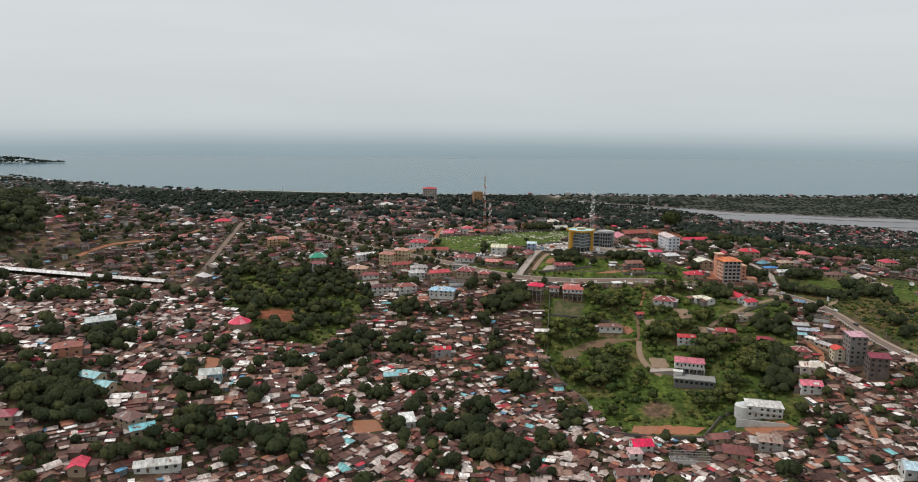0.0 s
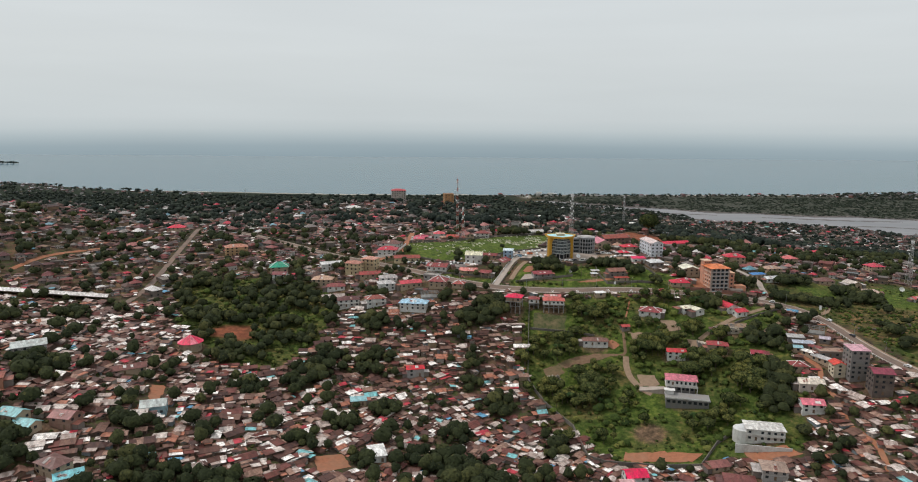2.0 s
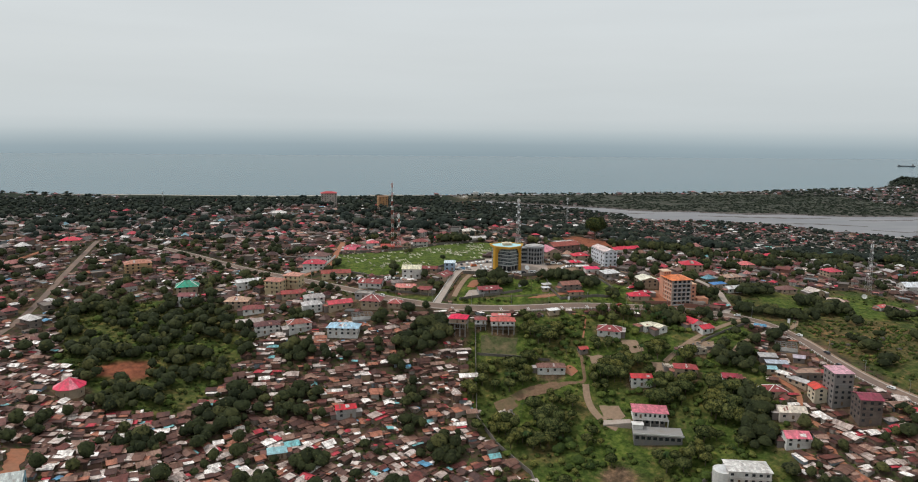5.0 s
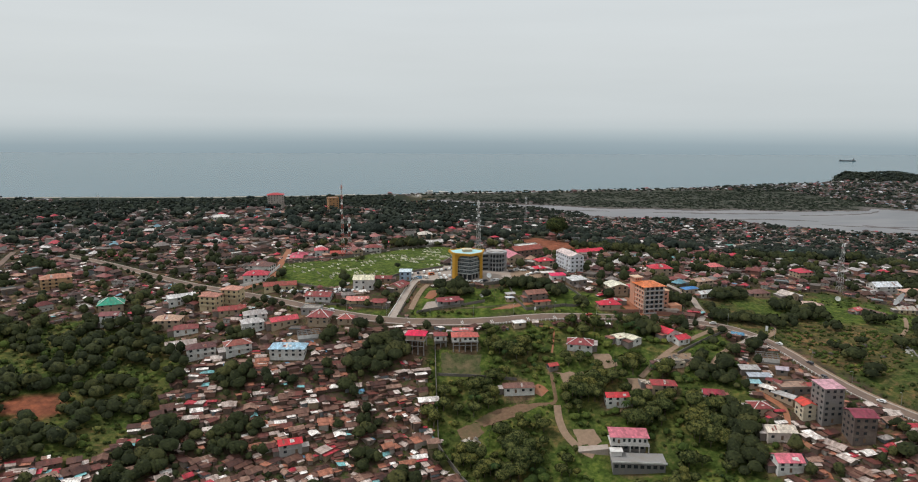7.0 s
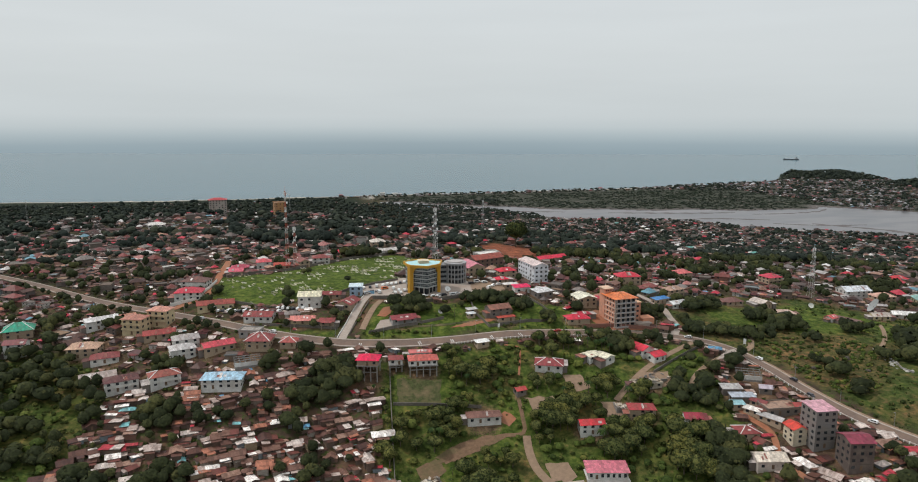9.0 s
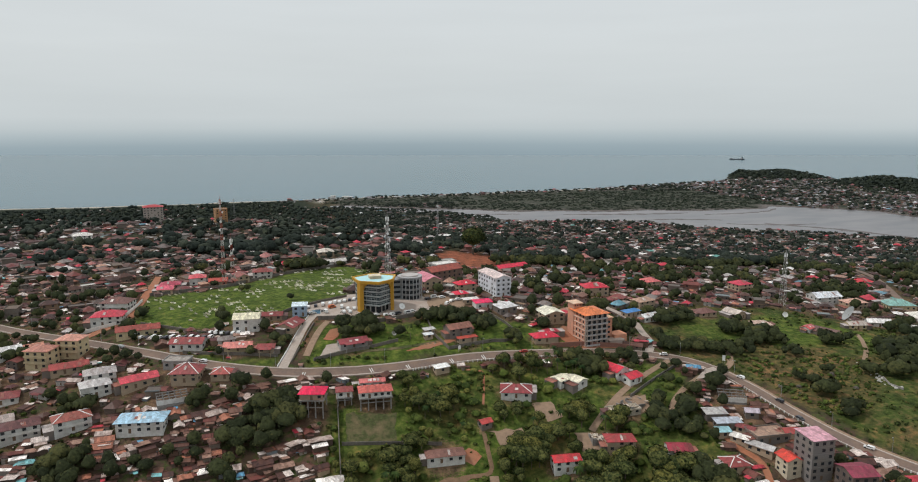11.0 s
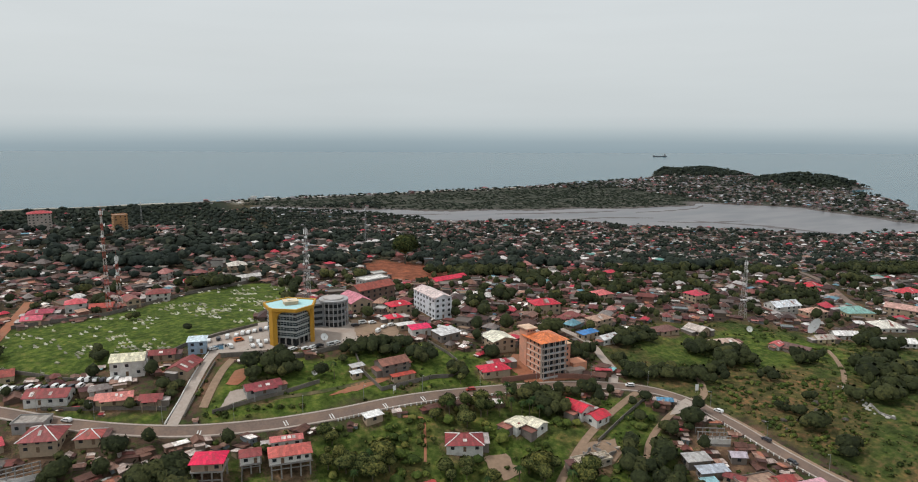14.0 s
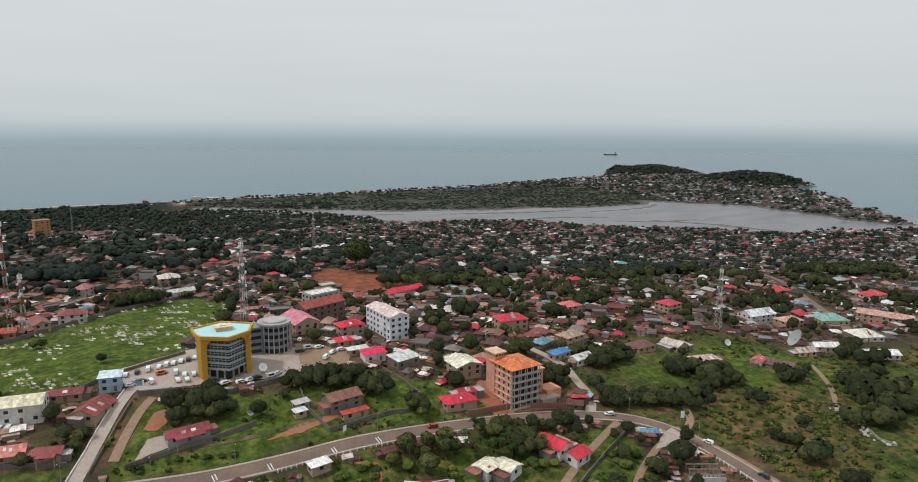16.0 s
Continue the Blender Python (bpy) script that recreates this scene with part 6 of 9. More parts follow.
building("house", "small house with a bright red-orange roof", 250, 437, 7, 8, -8, 3, "gable", (0.62, 0.06, 0.04), (0.55, 0.48, 0.36), 2.8)
building("hall", "long hall under a pale blue sheet roof", 232, 320, 20, 10, -14, 1, "gable", (0.50, 0.66, 0.74), W_WHITE, 4.2, category="hall")

# lower town beyond the green
building("house", "white two-storey building with a pale sheet roof", 470, 622, 22, 13, -8, 2, "gable", (0.66, 0.70, 0.74), W_WHITE, 3.1)
building("house", "building with a salmon hip roof", 480, 604, 16, 11, -8, 2, "hip", (0.60, 0.36, 0.28), W_TAN, 3.1)
building("house", "house with a teal green hip roof", 530, 606, 21, 16, -24, 1, "hip", (0.22, 0.42, 0.38), W_CREAM, 4.2)
building("apartment_block", "long tan three-storey terrace with a pinkish roof", 578, 592, 12, 36, 20, 2, "gable", (0.55, 0.33, 0.28), W_TAN, 3.2, category="apartment building")
building("house", "white house with a cream flat roof", 508, 568, 18, 16, -24, 1, "hip", (0.72, 0.70, 0.62), W_WHITE, 3.8)
building("hall", "low hall with a white sheet roof", 470, 537, 20, 9, -30, 1, "gable", WHITE, W_WHITE, 3.0, category="hall")
building("hall", "low hall with a bright white roof", 452, 560, 15, 8, -30, 1, "gable", WHITE, W_WHITE, 3.0, category="hall")
building("house", "row of small houses with brown roofs", 392, 548, 7, 15, 18, 1, "gable", (0.15, 0.09, 0.08), W_TAN, 3.0)
building("house", "small house with a bright red and white roof", 384, 556, 8, 6, 18, 1, "gable", (0.50, 0.09, 0.09), W_WHITE, 3.0)
building("house", "house with a faded salmon roof in the field", 352, 566, 15, 9, -14, 1, "hip", (0.55, 0.40, 0.33), W_TAN, 3.4)
building("house", "small house with a faded grey roof", 428, 558, 12, 8, -16, 1, "gable", (0.46, 0.41, 0.36), W_CREAM, 3.2)
building("house", "low brown house behind the field", 330, 592, 13, 10, 0, 1, "hip", (0.17, 0.08, 0.07), W_TAN, 3.0)
building("house", "narrow house with a pale tan gable roof", 352, 588, 9, 12, 6, 1, "gable", (0.54, 0.47, 0.42), W_TAN, 3.6)
building("house", "house with a pink hip roof in the lower town", 337, 664, 12, 11, 0, 2, "hip", (0.62, 0.15, 0.15), W_TAN, 3.0)
building("house", "three-storey house with tiered crimson roofs", 410, 648, 13, 12, 4, 3, "hip", (0.55, 0.05, 0.09), W_TAN, 3.0, balcony=True)
building("house", "house with a bright crimson hip roof by the street", 604, 700, 18, 14, 0, 1, "hip", (0.60, 0.04, 0.06), W_WHITE, 4.0)
building("house", "large house with a crimson hip roof", 700, 670, 24, 16, 0, 2, "hip", (0.60, 0.05, 0.07), W_WHITE, 3.0)
building("house", "low house with a crimson and tan roof", 262, 760, 30, 9, 12, 1, "gable", (0.66, 0.025, 0.07), W_TAN, 4.4)
building("office_block", "white flat-roofed three-storey block", 192, 735, 20, 12, 14, 3, "flat", (0.74, 0.72, 0.68), W_GREY, 3.1, category="office building")

# far landmarks on the ridge
building("hotel", "tall pale hotel block with a red roof", -54, 1215, 24, 16, 4, 7, "hip", (0.45, 0.05, 0.06), (0.42, 0.37, 0.33), 3.1, 2.5, 1.0, 3.8, category="hotel")
building("office_block", "orange-brown six-storey block on the ridge", 30, 1179, 15, 14, 10, 6, "flat", (0.35, 0.2, 0.12), (0.42, 0.22, 0.10), 3.1, category="office building")
building("house", "white house with a pale hip roof on the ridge", -112, 1045, 18, 13, 4, 2, "hip", (0.70, 0.68, 0.64), W_WHITE, 3.2)
building("house", "house with a bright crimson hip roof on the slope", -276, 792, 17, 12, 6, 2, "hip", (0.66, 0.02, 0.06), W_TAN, 3.0)

# landmarks of the near slopes
building("house", "two-storey house with a scarlet roof among shacks", -12, 476, 11, 6.5, 8, 2, "gable", (0.58, 0.03, 0.045), W_GREY, 3.0)
building("house", "house with a bright cyan and white roof", -157, 321, 11, 7, 30, 1, "gable", (0.22, 0.60, 0.66), W_TAN, 4.2)
building("house", "hall with a double teal sheet roof", -199, 356, 12, 8, -20, 1, "gable", (0.28, 0.56, 0.58), W_TAN, 4.0)
building("house", "second half of the teal roofed hall", -190, 350, 11, 7, -20, 1, "gable", (0.30, 0.60, 0.62), W_TAN, 3.6)
building("hall", "hall with a wide grey-green sheet roof", -146, 386, 12, 9.5, 14, 1, "gable", (0.48, 0.52, 0.50), (0.24, 0.40, 0.46), 4.6, category="hall")
building("hall", "two-storey hall with a pale grey-green roof", -231, 428, 17, 10, 30, 2, "gable", (0.52, 0.56, 0.54), W_GREY, 3.0, category="hall")
building("house", "house with a pink roof in the lane", -173, 292, 7, 9, 14, 1, "gable", (0.66, 0.06, 0.11), W_TAN, 3.6)
building("house", "large house with a rust-red flat roof", -226, 381, 15, 10, 24, 2, "hip", (0.30, 0.09, 0.06), (0.42, 0.18, 0.11), 2.8)
building("house", "two-storey house with a pinkish gable roof", -176, 358, 11, 9, -14, 2, "gable", (0.30, 0.12, 0.11), (0.26, 0.15, 0.115), 3.0)
building("house", "long low block with a white sheet roof", -141, 301, 20, 7, 16, 1, "gable", (0.56, 0.55, 0.52), W_WHITE, 3.4)
building("house", "white roofed house on the slope", -150, 376, 9, 7, 10, 1, "gable", (0.66, 0.58, 0.53), W_TAN, 3.2)
building("house", "large brown-roofed house on the slope", -165, 325, 13, 9, -30, 2, "hip", (0.17, 0.09, 0.08), W_TAN, 3.0)
building("house", "house with a dark crimson roof", -222, 314, 13, 9, 14, 1, "hip", (0.32, 0.05, 0.075), W_TAN, 3.4)
building("hall", "flat white-roofed shed in a yard", -30, 376, 8, 11, 14, 1, "shed", WHITE, W_WHITE, 3.4, category="shed")
building("house", "small house with a turquoise roof", -46, 442, 9, 7, 10, 1, "hip", (0.28, 0.52, 0.56), W_TAN, 3.4)
building("house", "long brown house under the red lane", -178, 432, 18, 8, 26, 1, "gable", (0.17, 0.065, 0.055), W_TAN, 3.4)


def round_roof_house(name, label, x, y, r, h, rise, colours, turn=0, category="house"):
    """A many-sided pavilion with a pointed roof of alternating panels."""
    root = base_at(name, label, category, x, y, turn)
    hold(x, y, 2 * r, 2 * r, 0)
    n = 10
    ring = [(math.cos(2 * math.pi * k / n), math.sin(2 * math.pi * k / n)) for k in range(n)]
    put(root, "wall", Shape().prism([(c * r * 0.85, s * r * 0.85) for c, s in ring], -4, h), render_paint(W_TAN))
    for k in range(n):
        (c0, s0), (c1, s1) = ring[k], ring[(k + 1) % n]
        v = [(c0 * r, s0 * r, h - 0.2), (c1 * r, s1 * r, h - 0.2), (0, 0, h + rise), (c0 * r, s0 * r, h), (c1 * r, s1 * r, h), (0, 0, h + rise + 0.15)]
        put(root, "roof_panel", Shape().solid(v, [(2, 1, 0), (3, 4, 5), (0, 1, 4, 3), (1, 2, 5, 4), (2, 0, 3, 5)]), sheet(colours[k % len(colours)]))
        if k % 2:
            put(root, "window", opening((c0 + c1) / 2 * r * 0.81, (s0 + s1) / 2 * r * 0.81, 1.0, -(s1 - s0) / -0.618 * -1, (c1 - c0) / 0.618, 1.2, 1.2), MAT["glass"])
    return root


round_roof_house("pavilion", "round hall under a pointed crimson and pink roof", -161, 487, 8.5, 4.6, 4.6, [(0.66, 0.03, 0.09), (0.66, 0.03, 0.09), (0.74, 0.20, 0.26)], 0, "pavilion")


def market_hall():
    """A very long roof of white sheets on posts."""
    a, bb = Vector((-425, 534)), Vector((-247, 563))
    n = 12
    hall = base_at("market_hall", "very long market roof of white corrugated sheets on posts", "market hall", (a.x + bb.x) / 2, (a.y + bb.y) / 2, 9.2)
    length = (bb - a).length
    for k in range(n):
        x0 = -length / 2 + length * k / n
        x1 = x0 + length / n - 0.05
        u, fall = (k + 0.5) / n, (ground(bb.x, bb.y) - max(ground(a.x, a.y), ground(a.x + 60, a.y + 10))) / length
        zm = max(ground(a.x, a.y), ground(a.x + 60, a.y + 10)) * (1 - u) + ground(bb.x, bb.y) * u - ground(hall.location.x, hall.location.y)
        r = gable(x1 - x0, 9.5, zm + 3.0, 1.5, 0.0)
        r.v = [(px + (x0 + x1) / 2, py, pz + px * fall) for px, py, pz in r.v]
        put(hall, "roof", r, sheet((0.82, 0.80, 0.78) if k in (4, 5, 6, 7) else (0.70, 0.66, 0.63), 0.1))
        put(hall, "back_wall", Shape().box(x0, 4.2, zm - 4, x1, 4.5, zm + 3.0), render_paint(W_TAN))
        for px in (x0 + 0.2, (x0 + x1) / 2):
            put(hall, "post", Shape().box(px, -4.3, zm - 4, px + 0.25, -4.05, zm + 3.0), MAT["timber"])
    for k in range(24):
        take(a.x + (bb.x - a.x) * k / 23, a.y + (bb.y - a.y) * k / 23, 7)


market_hall()


def bare_frame(label, x, y, w, d, turn, nx, ny, h=3.4):
    root = base_at("building_frame", label, "building shell", x, y, turn)
    hold(x, y, w, d, turn)
    put(root, "floor_slab", Shape().box(-w / 2, -d / 2, -4, w / 2, d / 2, 0.3), MAT["concrete"])
    put(root, "front_wall", Shape().box(-w / 2, -d / 2 - 0.1, 0.3, w / 2, -d / 2 + 0.12, h * 0.75), render_paint((0.62, 0.60, 0.57)))
    for i in range(nx):
        for j in range(ny):
            px, py = -w / 2 + 0.3 + (w - 0.6) * i / (nx - 1), -d / 2 + 0.4 + (d - 0.8) * j / (ny - 1)
            put(root, "column", Shape().box(px - 0.17, py - 0.17, 0.3, px + 0.17, py + 0.17, h), MAT["concrete"])
    for j in range(ny):
        py = -d / 2 + 0.4 + (d - 0.8) * j / (ny - 1)
        put(root, "beam", Shape().box(-w / 2, py - 0.15, h, w / 2, py + 0.15, h + 0.35), MAT["concrete"])
    return root


bare_frame("unfinished concrete frame with low white front wall", 128, 356, 21, 10, -4, 8, 4)
bare_frame("unfinished concrete frame above the shacks", -2, 562, 14, 8, 8, 6, 3)
bare_frame("unfinished roadside concrete frame", 264, 489, 13, 9, -30, 5, 3)


# ---- masts
def mast(label, x, y, tall, wide, colours, dishes):
    root = base_at("radio_mast", label, "radio mast", x, y, 20)
    take(x, y, 3)
    n = max(6, int(tall / 4.0))
    coats = [stained("mast_paint_%d_%d" % (x, k), c, 0.6, 0.2) for k, c in enumerate(colours)]
    for k in range(n):
        z0, z1 = tall * k / n, tall * (k + 1) / n
        r0, r1 = wide * (1 - 0.72 * k / n) / 2, wide * (1 - 0.72 * (k + 1) / n) / 2
        s = Shape()
        c0 = [(-r0, -r0), (r0, -r0), (r0, r0), (-r0, r0)]
        c1 = [(-r1, -r1), (r1, -r1), (r1, r1), (-r1, r1)]
        low = -2.0 if k == 0 else z0
        for q in range(4):
            s.tube((*c0[q], low), (*c1[q], z1), 0.11, 0.11, 4)
            s.tube((*c0[q], z0), (*c1[(q + 1) % 4], z1), 0.06, 0.06, 3)
            s.tube((*c1[q], z1), (*c1[(q + 1) % 4], z1), 0.06, 0.06, 3)
        put(root, "lattice_section", s, coats[k % len(coats)])
    put(root, "spike", Shape().tube((0, 0, tall - 0.2), (0, 0, tall + 3.5), 0.08, 0.04, 4), coats[0])
    white = render_paint((0.78, 0.78, 0.78), 0.1)
    for k in range(dishes):
        a, z = k * 2.1, tall * (0.55 + 0.4 * k / max(1, dishes))
        r = wide * 0.25 + 0.5
        put(root, "dish", Shape().tube((r * math.cos(a), r * math.sin(a), z), ((r + 0.5) * math.cos(a), (r + 0.5) * math.sin(a), z), 0.75, 0.85, 9), white)
    for k in range(6):
        a = k * math.pi / 3
        put(root, "panel_antenna", Shape().box(1.0 * math.cos(a) - 0.16, 1.0 * math.sin(a) - 0.16, tall - 3.2, 1.0 * math.cos(a) + 0.16, 1.0 * math.sin(a) + 0.16, tall - 0.8), white)
    return root


GREY_STEEL, RED_STEEL, WHITE_STEEL = (0.34, 0.34, 0.34), (0.42, 0.10, 0.07), (0.62, 0.60, 0.58)
mast("tall slim red and white lattice mast with small dishes", 26, 727, 62, 2.2, [RED_STEEL, WHITE_STEEL], 4)
mast("second lattice mast beside the taller one", 32, 731, 34, 2.6, [RED_STEEL, WHITE_STEEL], 6)
mast("grey lattice mast hung with many white antennas", 127, 655, 50, 3.4, [GREY_STEEL, WHITE_STEEL], 9)
mast("slender distant lattice mast", 285, 1036, 44, 3.0, [GREY_STEEL], 3)
mast("pale lattice mast in the lower town", 418, 612, 40, 4.0, [WHITE_STEEL, GREY_STEEL], 3)
mast("thin far mast near the coast", 60, 1650, 70, 3.0, [GREY_STEEL], 0)
mast("thin far mast on the coastal plain", -440, 1700, 70, 3.0, [GREY_STEEL], 0)


# ---- dishes on the ground
def dish_antenna(x, y, z, r, turn, label, ghost=(0.78, 0.77, 0.75)):
    root = base_at("satellite_dish", label, "satellite dish", x, y, turn, z)
    bowl = Shape()
    n = 16
    v, f = [(0, 0, -0.28 * r)], []
    for j in (0.5, 1.0):
        v += [(r * j * math.cos(2 * math.pi * k / n), r * j * math.sin(2 * math.pi * k / n), -0.28 * r * (1 - j * j)) for k in range(n)]
    f += [(0, 1 + k, 1 + (k + 1) % n) for k in range(n)] + [(1 + k, 1 + n + k, 1 + n + (k + 1) % n, 1 + (k + 1) % n) for k in range(n)]
    lift = [(a, bb, c - 0.08) for a, bb, c in v]
    m3 = len(v)
    bowl.solid(v + lift, f + [tuple(m3 + q for q in reversed(t)) for t in f] + [(1 + n + k, m3 + 1 + n + k, m3 + 1 + n + (k + 1) % n, 1 + n + (k + 1) % n) for k in range(n)])
    tip = Euler((radians(58), 0, 0)).to_matrix()
    bowl.v = [tuple(tip @ Vector(p) + Vector((0, 0, r * 1.15))) for p in bowl.v]
    put(root, "bowl", bowl, render_paint(ghost, 0.1))
    put(root, "pedestal", Shape().tube((0, 0.3 * r, -1.0), (0, 0.1 * r, r), 0.16 * r ** 0.5, 0.12 * r ** 0.5, 7), MAT["concrete"])
    put(root, "feed_arm", Shape().tube((0, -0.1 * r, r * 1.05), (0, -0.75 * r, r * 1.7), 0.05, 0.05, 4), MAT["concrete"])
    return root


dish_antenna(124.5, 611, ground(124.5, 611) + 1.2, 1.9, 10, "large white satellite dish in the office yard")
dish_antenna(392, 583, ground(392, 583), 2.0, -20, "weathered white satellite dish in the green field", (0.55, 0.55, 0.50))
dish_antenna(112, 582, ground(112, 582) + 0.5, 1.5, 30, "white satellite dish beside the bungalow wall")
dish_antenna(430, 566, ground(430, 566) + 1.5, 5.6, -120, "large grey mesh dish on a steel stand", (0.30, 0.31, 0.31))


def sign_board(x, y, turn, wide, tall, lift):
    root = base_at("sign_board", "blank white roadside board on two posts", "sign board", x, y, turn)
    put(root, "board", Shape().box(-wide / 2, -0.08, lift, wide / 2, 0.08, lift + tall), render_paint((0.74, 0.74, 0.73), 0.15))
    for sx in (-0.35, 0.35):
        put(root, "post", Shape().box(sx * wide - 0.08, 0.08, -1.0, sx * wide + 0.08, 0.22, lift + tall * 0.8), MAT["concrete"])


sign_board(287, 522, -35, 1.6, 3.2, 1.4)
sign_board(143, 561, 20, 1.6, 2.2, 1.4)


# ---- the crowded quarter under the road bend and houses among the trees
building("hut", "small red-roofed hut on the slope", 137, 509, 5.5, 4.5, 10, 1, "gable", (0.40, 0.06, 0.055), W_BLOCK, 2.4, category="hut")
building("house", "low house with a maroon gable roof by the footpath", 216, 466, 8.5, 8, -14, 1, "gable", (0.20, 0.04, 0.045), W_TAN, 3.0, 1.6)
building("shed", "workshop under a wide weathered grey sheet roof", 246, 480, 10, 6, -16, 1, "shed", (0.42, 0.41, 0.40), W_BLOCK, 2.8, category="shed")
building("shed", "long shed with a blue-grey sheet roof", 247, 472, 12, 5, -16, 1, "shed", (0.40, 0.44, 0.50), W_BLOCK, 2.7, category="shed")
building("shed", "shed under a pale teal sheet roof", 241, 467.5, 6, 4.5, -16, 1, "shed", (0.26, 0.46, 0.50), W_TAN, 2.6, category="shed")
building("shed", "shed with a bright white sheet roof", 245.5, 461, 5, 8, 30, 1, "gable", (0.72, 0.69, 0.64), W_TAN, 2.6, 0.8, category="shed")
building("shed", "narrow shed with a maroon roof", 252, 465, 4, 8, 30, 1, "gable", (0.19, 0.045, 0.045), W_TAN, 2.7, 0.8, category="shed")
building("house", "roadside house with a dull red roof", 268, 455, 7, 6, -10, 1, "gable", (0.32, 0.06, 0.055), W_TAN, 2.9)
building("kiosk", "roadside kiosk under a lilac-grey roof", 263, 474, 6, 5, -30, 1, "gable", (0.42, 0.37, 0.42), W_BLOCK, 2.8, category="kiosk")


def ruin(label, x, y, w, d, turn):
    """Broken walls of a house and its fallen roof sheets."""
    root = base_at("ruined_house", label, "ruined house", x, y, turn)
    hold(x, y, w, d, turn)
    pick = random.Random(8)
    for ax, ay, bx, by in ((-w / 2, -d / 2, w / 2, -d / 2), (-w / 2, d / 2, w / 2, d / 2), (-w / 2, -d / 2, -w / 2, d / 2), (w / 2, -d / 2, w / 2, d / 2), (0, -d / 2, 0, d / 2)):
        n = max(2, int(math.hypot(bx - ax, by - ay) / 1.8))
        for k in range(n):
            if pick.random() < 0.8:
                x0, y0, x1, y1 = ax + (bx - ax) * k / n, ay + (by - ay) * k / n, ax + (bx - ax) * (k + 0.97) / n, ay + (by - ay) * (k + 0.97) / n
                put(root, "broken_wall", Shape().box(min(x0, x1) - 0.12, min(y0, y1) - 0.12, -2.0, max(x0, x1) + 0.12, max(y0, y1) + 0.12, pick.uniform(0.8, 2.6)), MAT["concrete"])
    for _ in range(14):
        px, py, a = pick.uniform(-w / 2, w / 2), pick.uniform(-d / 2, d / 2), pick.uniform(0, 3.14)
        sh = shed(pick.uniform(1.6, 3.0), pick.uniform(0.9, 1.6), 0, pick.uniform(0.3, 0.9), 0.0, 0.06)
        c, s = math.cos(a), math.sin(a)
        z = pick.uniform(0.9, 1.9)
        sh.v = [(px + u * c - v * s, py + u * s + v * c, z + t) for u, v, t in sh.v]
        put(root, "fallen_sheet", sh, sheet((0.55, 0.49, 0.40)))
    return root


ruin("ruined house with broken walls and fallen pale sheets", 213, 501, 15, 8, 20)
ruin("small ruined house with fallen sheets in a clearing", 79, 468, 8, 6, 30)
ruin("collapsed outbuilding with pale fallen sheets", 186, 486, 9, 6, -10)

# ---------------------------------------------------------------- walls, yard, cars, graves
def wall_line(name, label, line, high, thick, material, closed=False):
    """A boundary wall that follows the ground, panel by panel."""
    root = tagged(new(name), label, "wall", kind="structure")
    pts = line + (line[:1] if closed else [])
    for (ax, ay), (bx, by) in zip(pts, pts[1:]):
        n = max(1, int(math.dist((ax, ay), (bx, by)) / 9.0))
        for k in range(n):
            p = [(ax + (bx - ax) * u, ay + (by - ay) * u) for u in (k / n, (k + 1) / n)]
            length = math.dist(*p)
            nx, ny = -(p[1][1] - p[0][1]) / length * thick / 2, (p[1][0] - p[0][0]) / length * thick / 2
            v = []
            for (qx, qy) in p:
                z = ground(qx, qy)
                v += [(qx - nx, qy - ny, z - 1.5), (qx + nx, qy + ny, z - 1.5), (qx + nx, qy + ny, z + high), (qx - nx, qy - ny, z + high)]
                take(qx, qy, 1.0)
            s = Shape().solid(v, [(0, 1, 2, 3), (7, 6, 5, 4), (0, 3, 7, 4), (1, 5, 6, 2), (3, 2, 6, 7), (0, 4, 5, 1)])
            part("wall_panel", s.v, s.f, material, root, uvs=s.uv)
    return root


wall_line("boundary_wall", "blackened block wall dividing shacks from the green slope", [(73, 542), (69, 516), (62, 468), (70, 446), (83, 423), (85, 392), (93, 386), (118, 380), (142, 376), (158, 394), (172, 402)], 2.4, 0.4, MAT["wall_stone"])
wall_line("retaining_wall", "dark stone retaining wall below the office yard", [(75, 613), (91, 609), (108, 600), (122, 602), (138, 604)], 2.2, 0.6, MAT["wall_stone"])
wall_line("yard_wall", "low grey wall round a bungalow garden", [(66, 571), (84, 573), (94, 573.5), (113, 577)], 1.8, 0.3, MAT["wall_stone"])
wall_line("yard_wall", "dark wall round the rusty roofed house", [(136, 601), (134, 579), (138, 564), (165, 567), (172, 566)], 1.9, 0.3, MAT["wall_stone"])
wall_line("cemetery_wall", "dark wall along the back of the cemetery", [(-22, 716), (26, 722), (78, 772), (128, 804)], 2.0, 0.4, MAT["wall_stone"])
wall_line("cemetery_wall", "dark wall along the front of the cemetery", [(-22, 650), (10, 621), (26, 612), (46, 622), (62, 634), (98, 647)], 1.7, 0.4, MAT["wall_stone"])
wall_line("roadside_wall", "pale compound wall along the road", [(-58, 648), (-36, 656), (-29, 680), (-25, 700)], 2.2, 0.3, MAT["white"])
wall_line("retaining_wall", "long red-brown wall at the foot of the apartments", [(196, 556.5), (214, 556), (234, 551.5), (248, 546)], 2.6, 0.5, stained("red_brown_wall", (0.27, 0.13, 0.10), 0.9))
wall_line("garden_wall", "grey crumbling wall across the green hillside", [(356, 479), (351, 471), (352, 464)], 1.0, 0.4, MAT["concrete"])
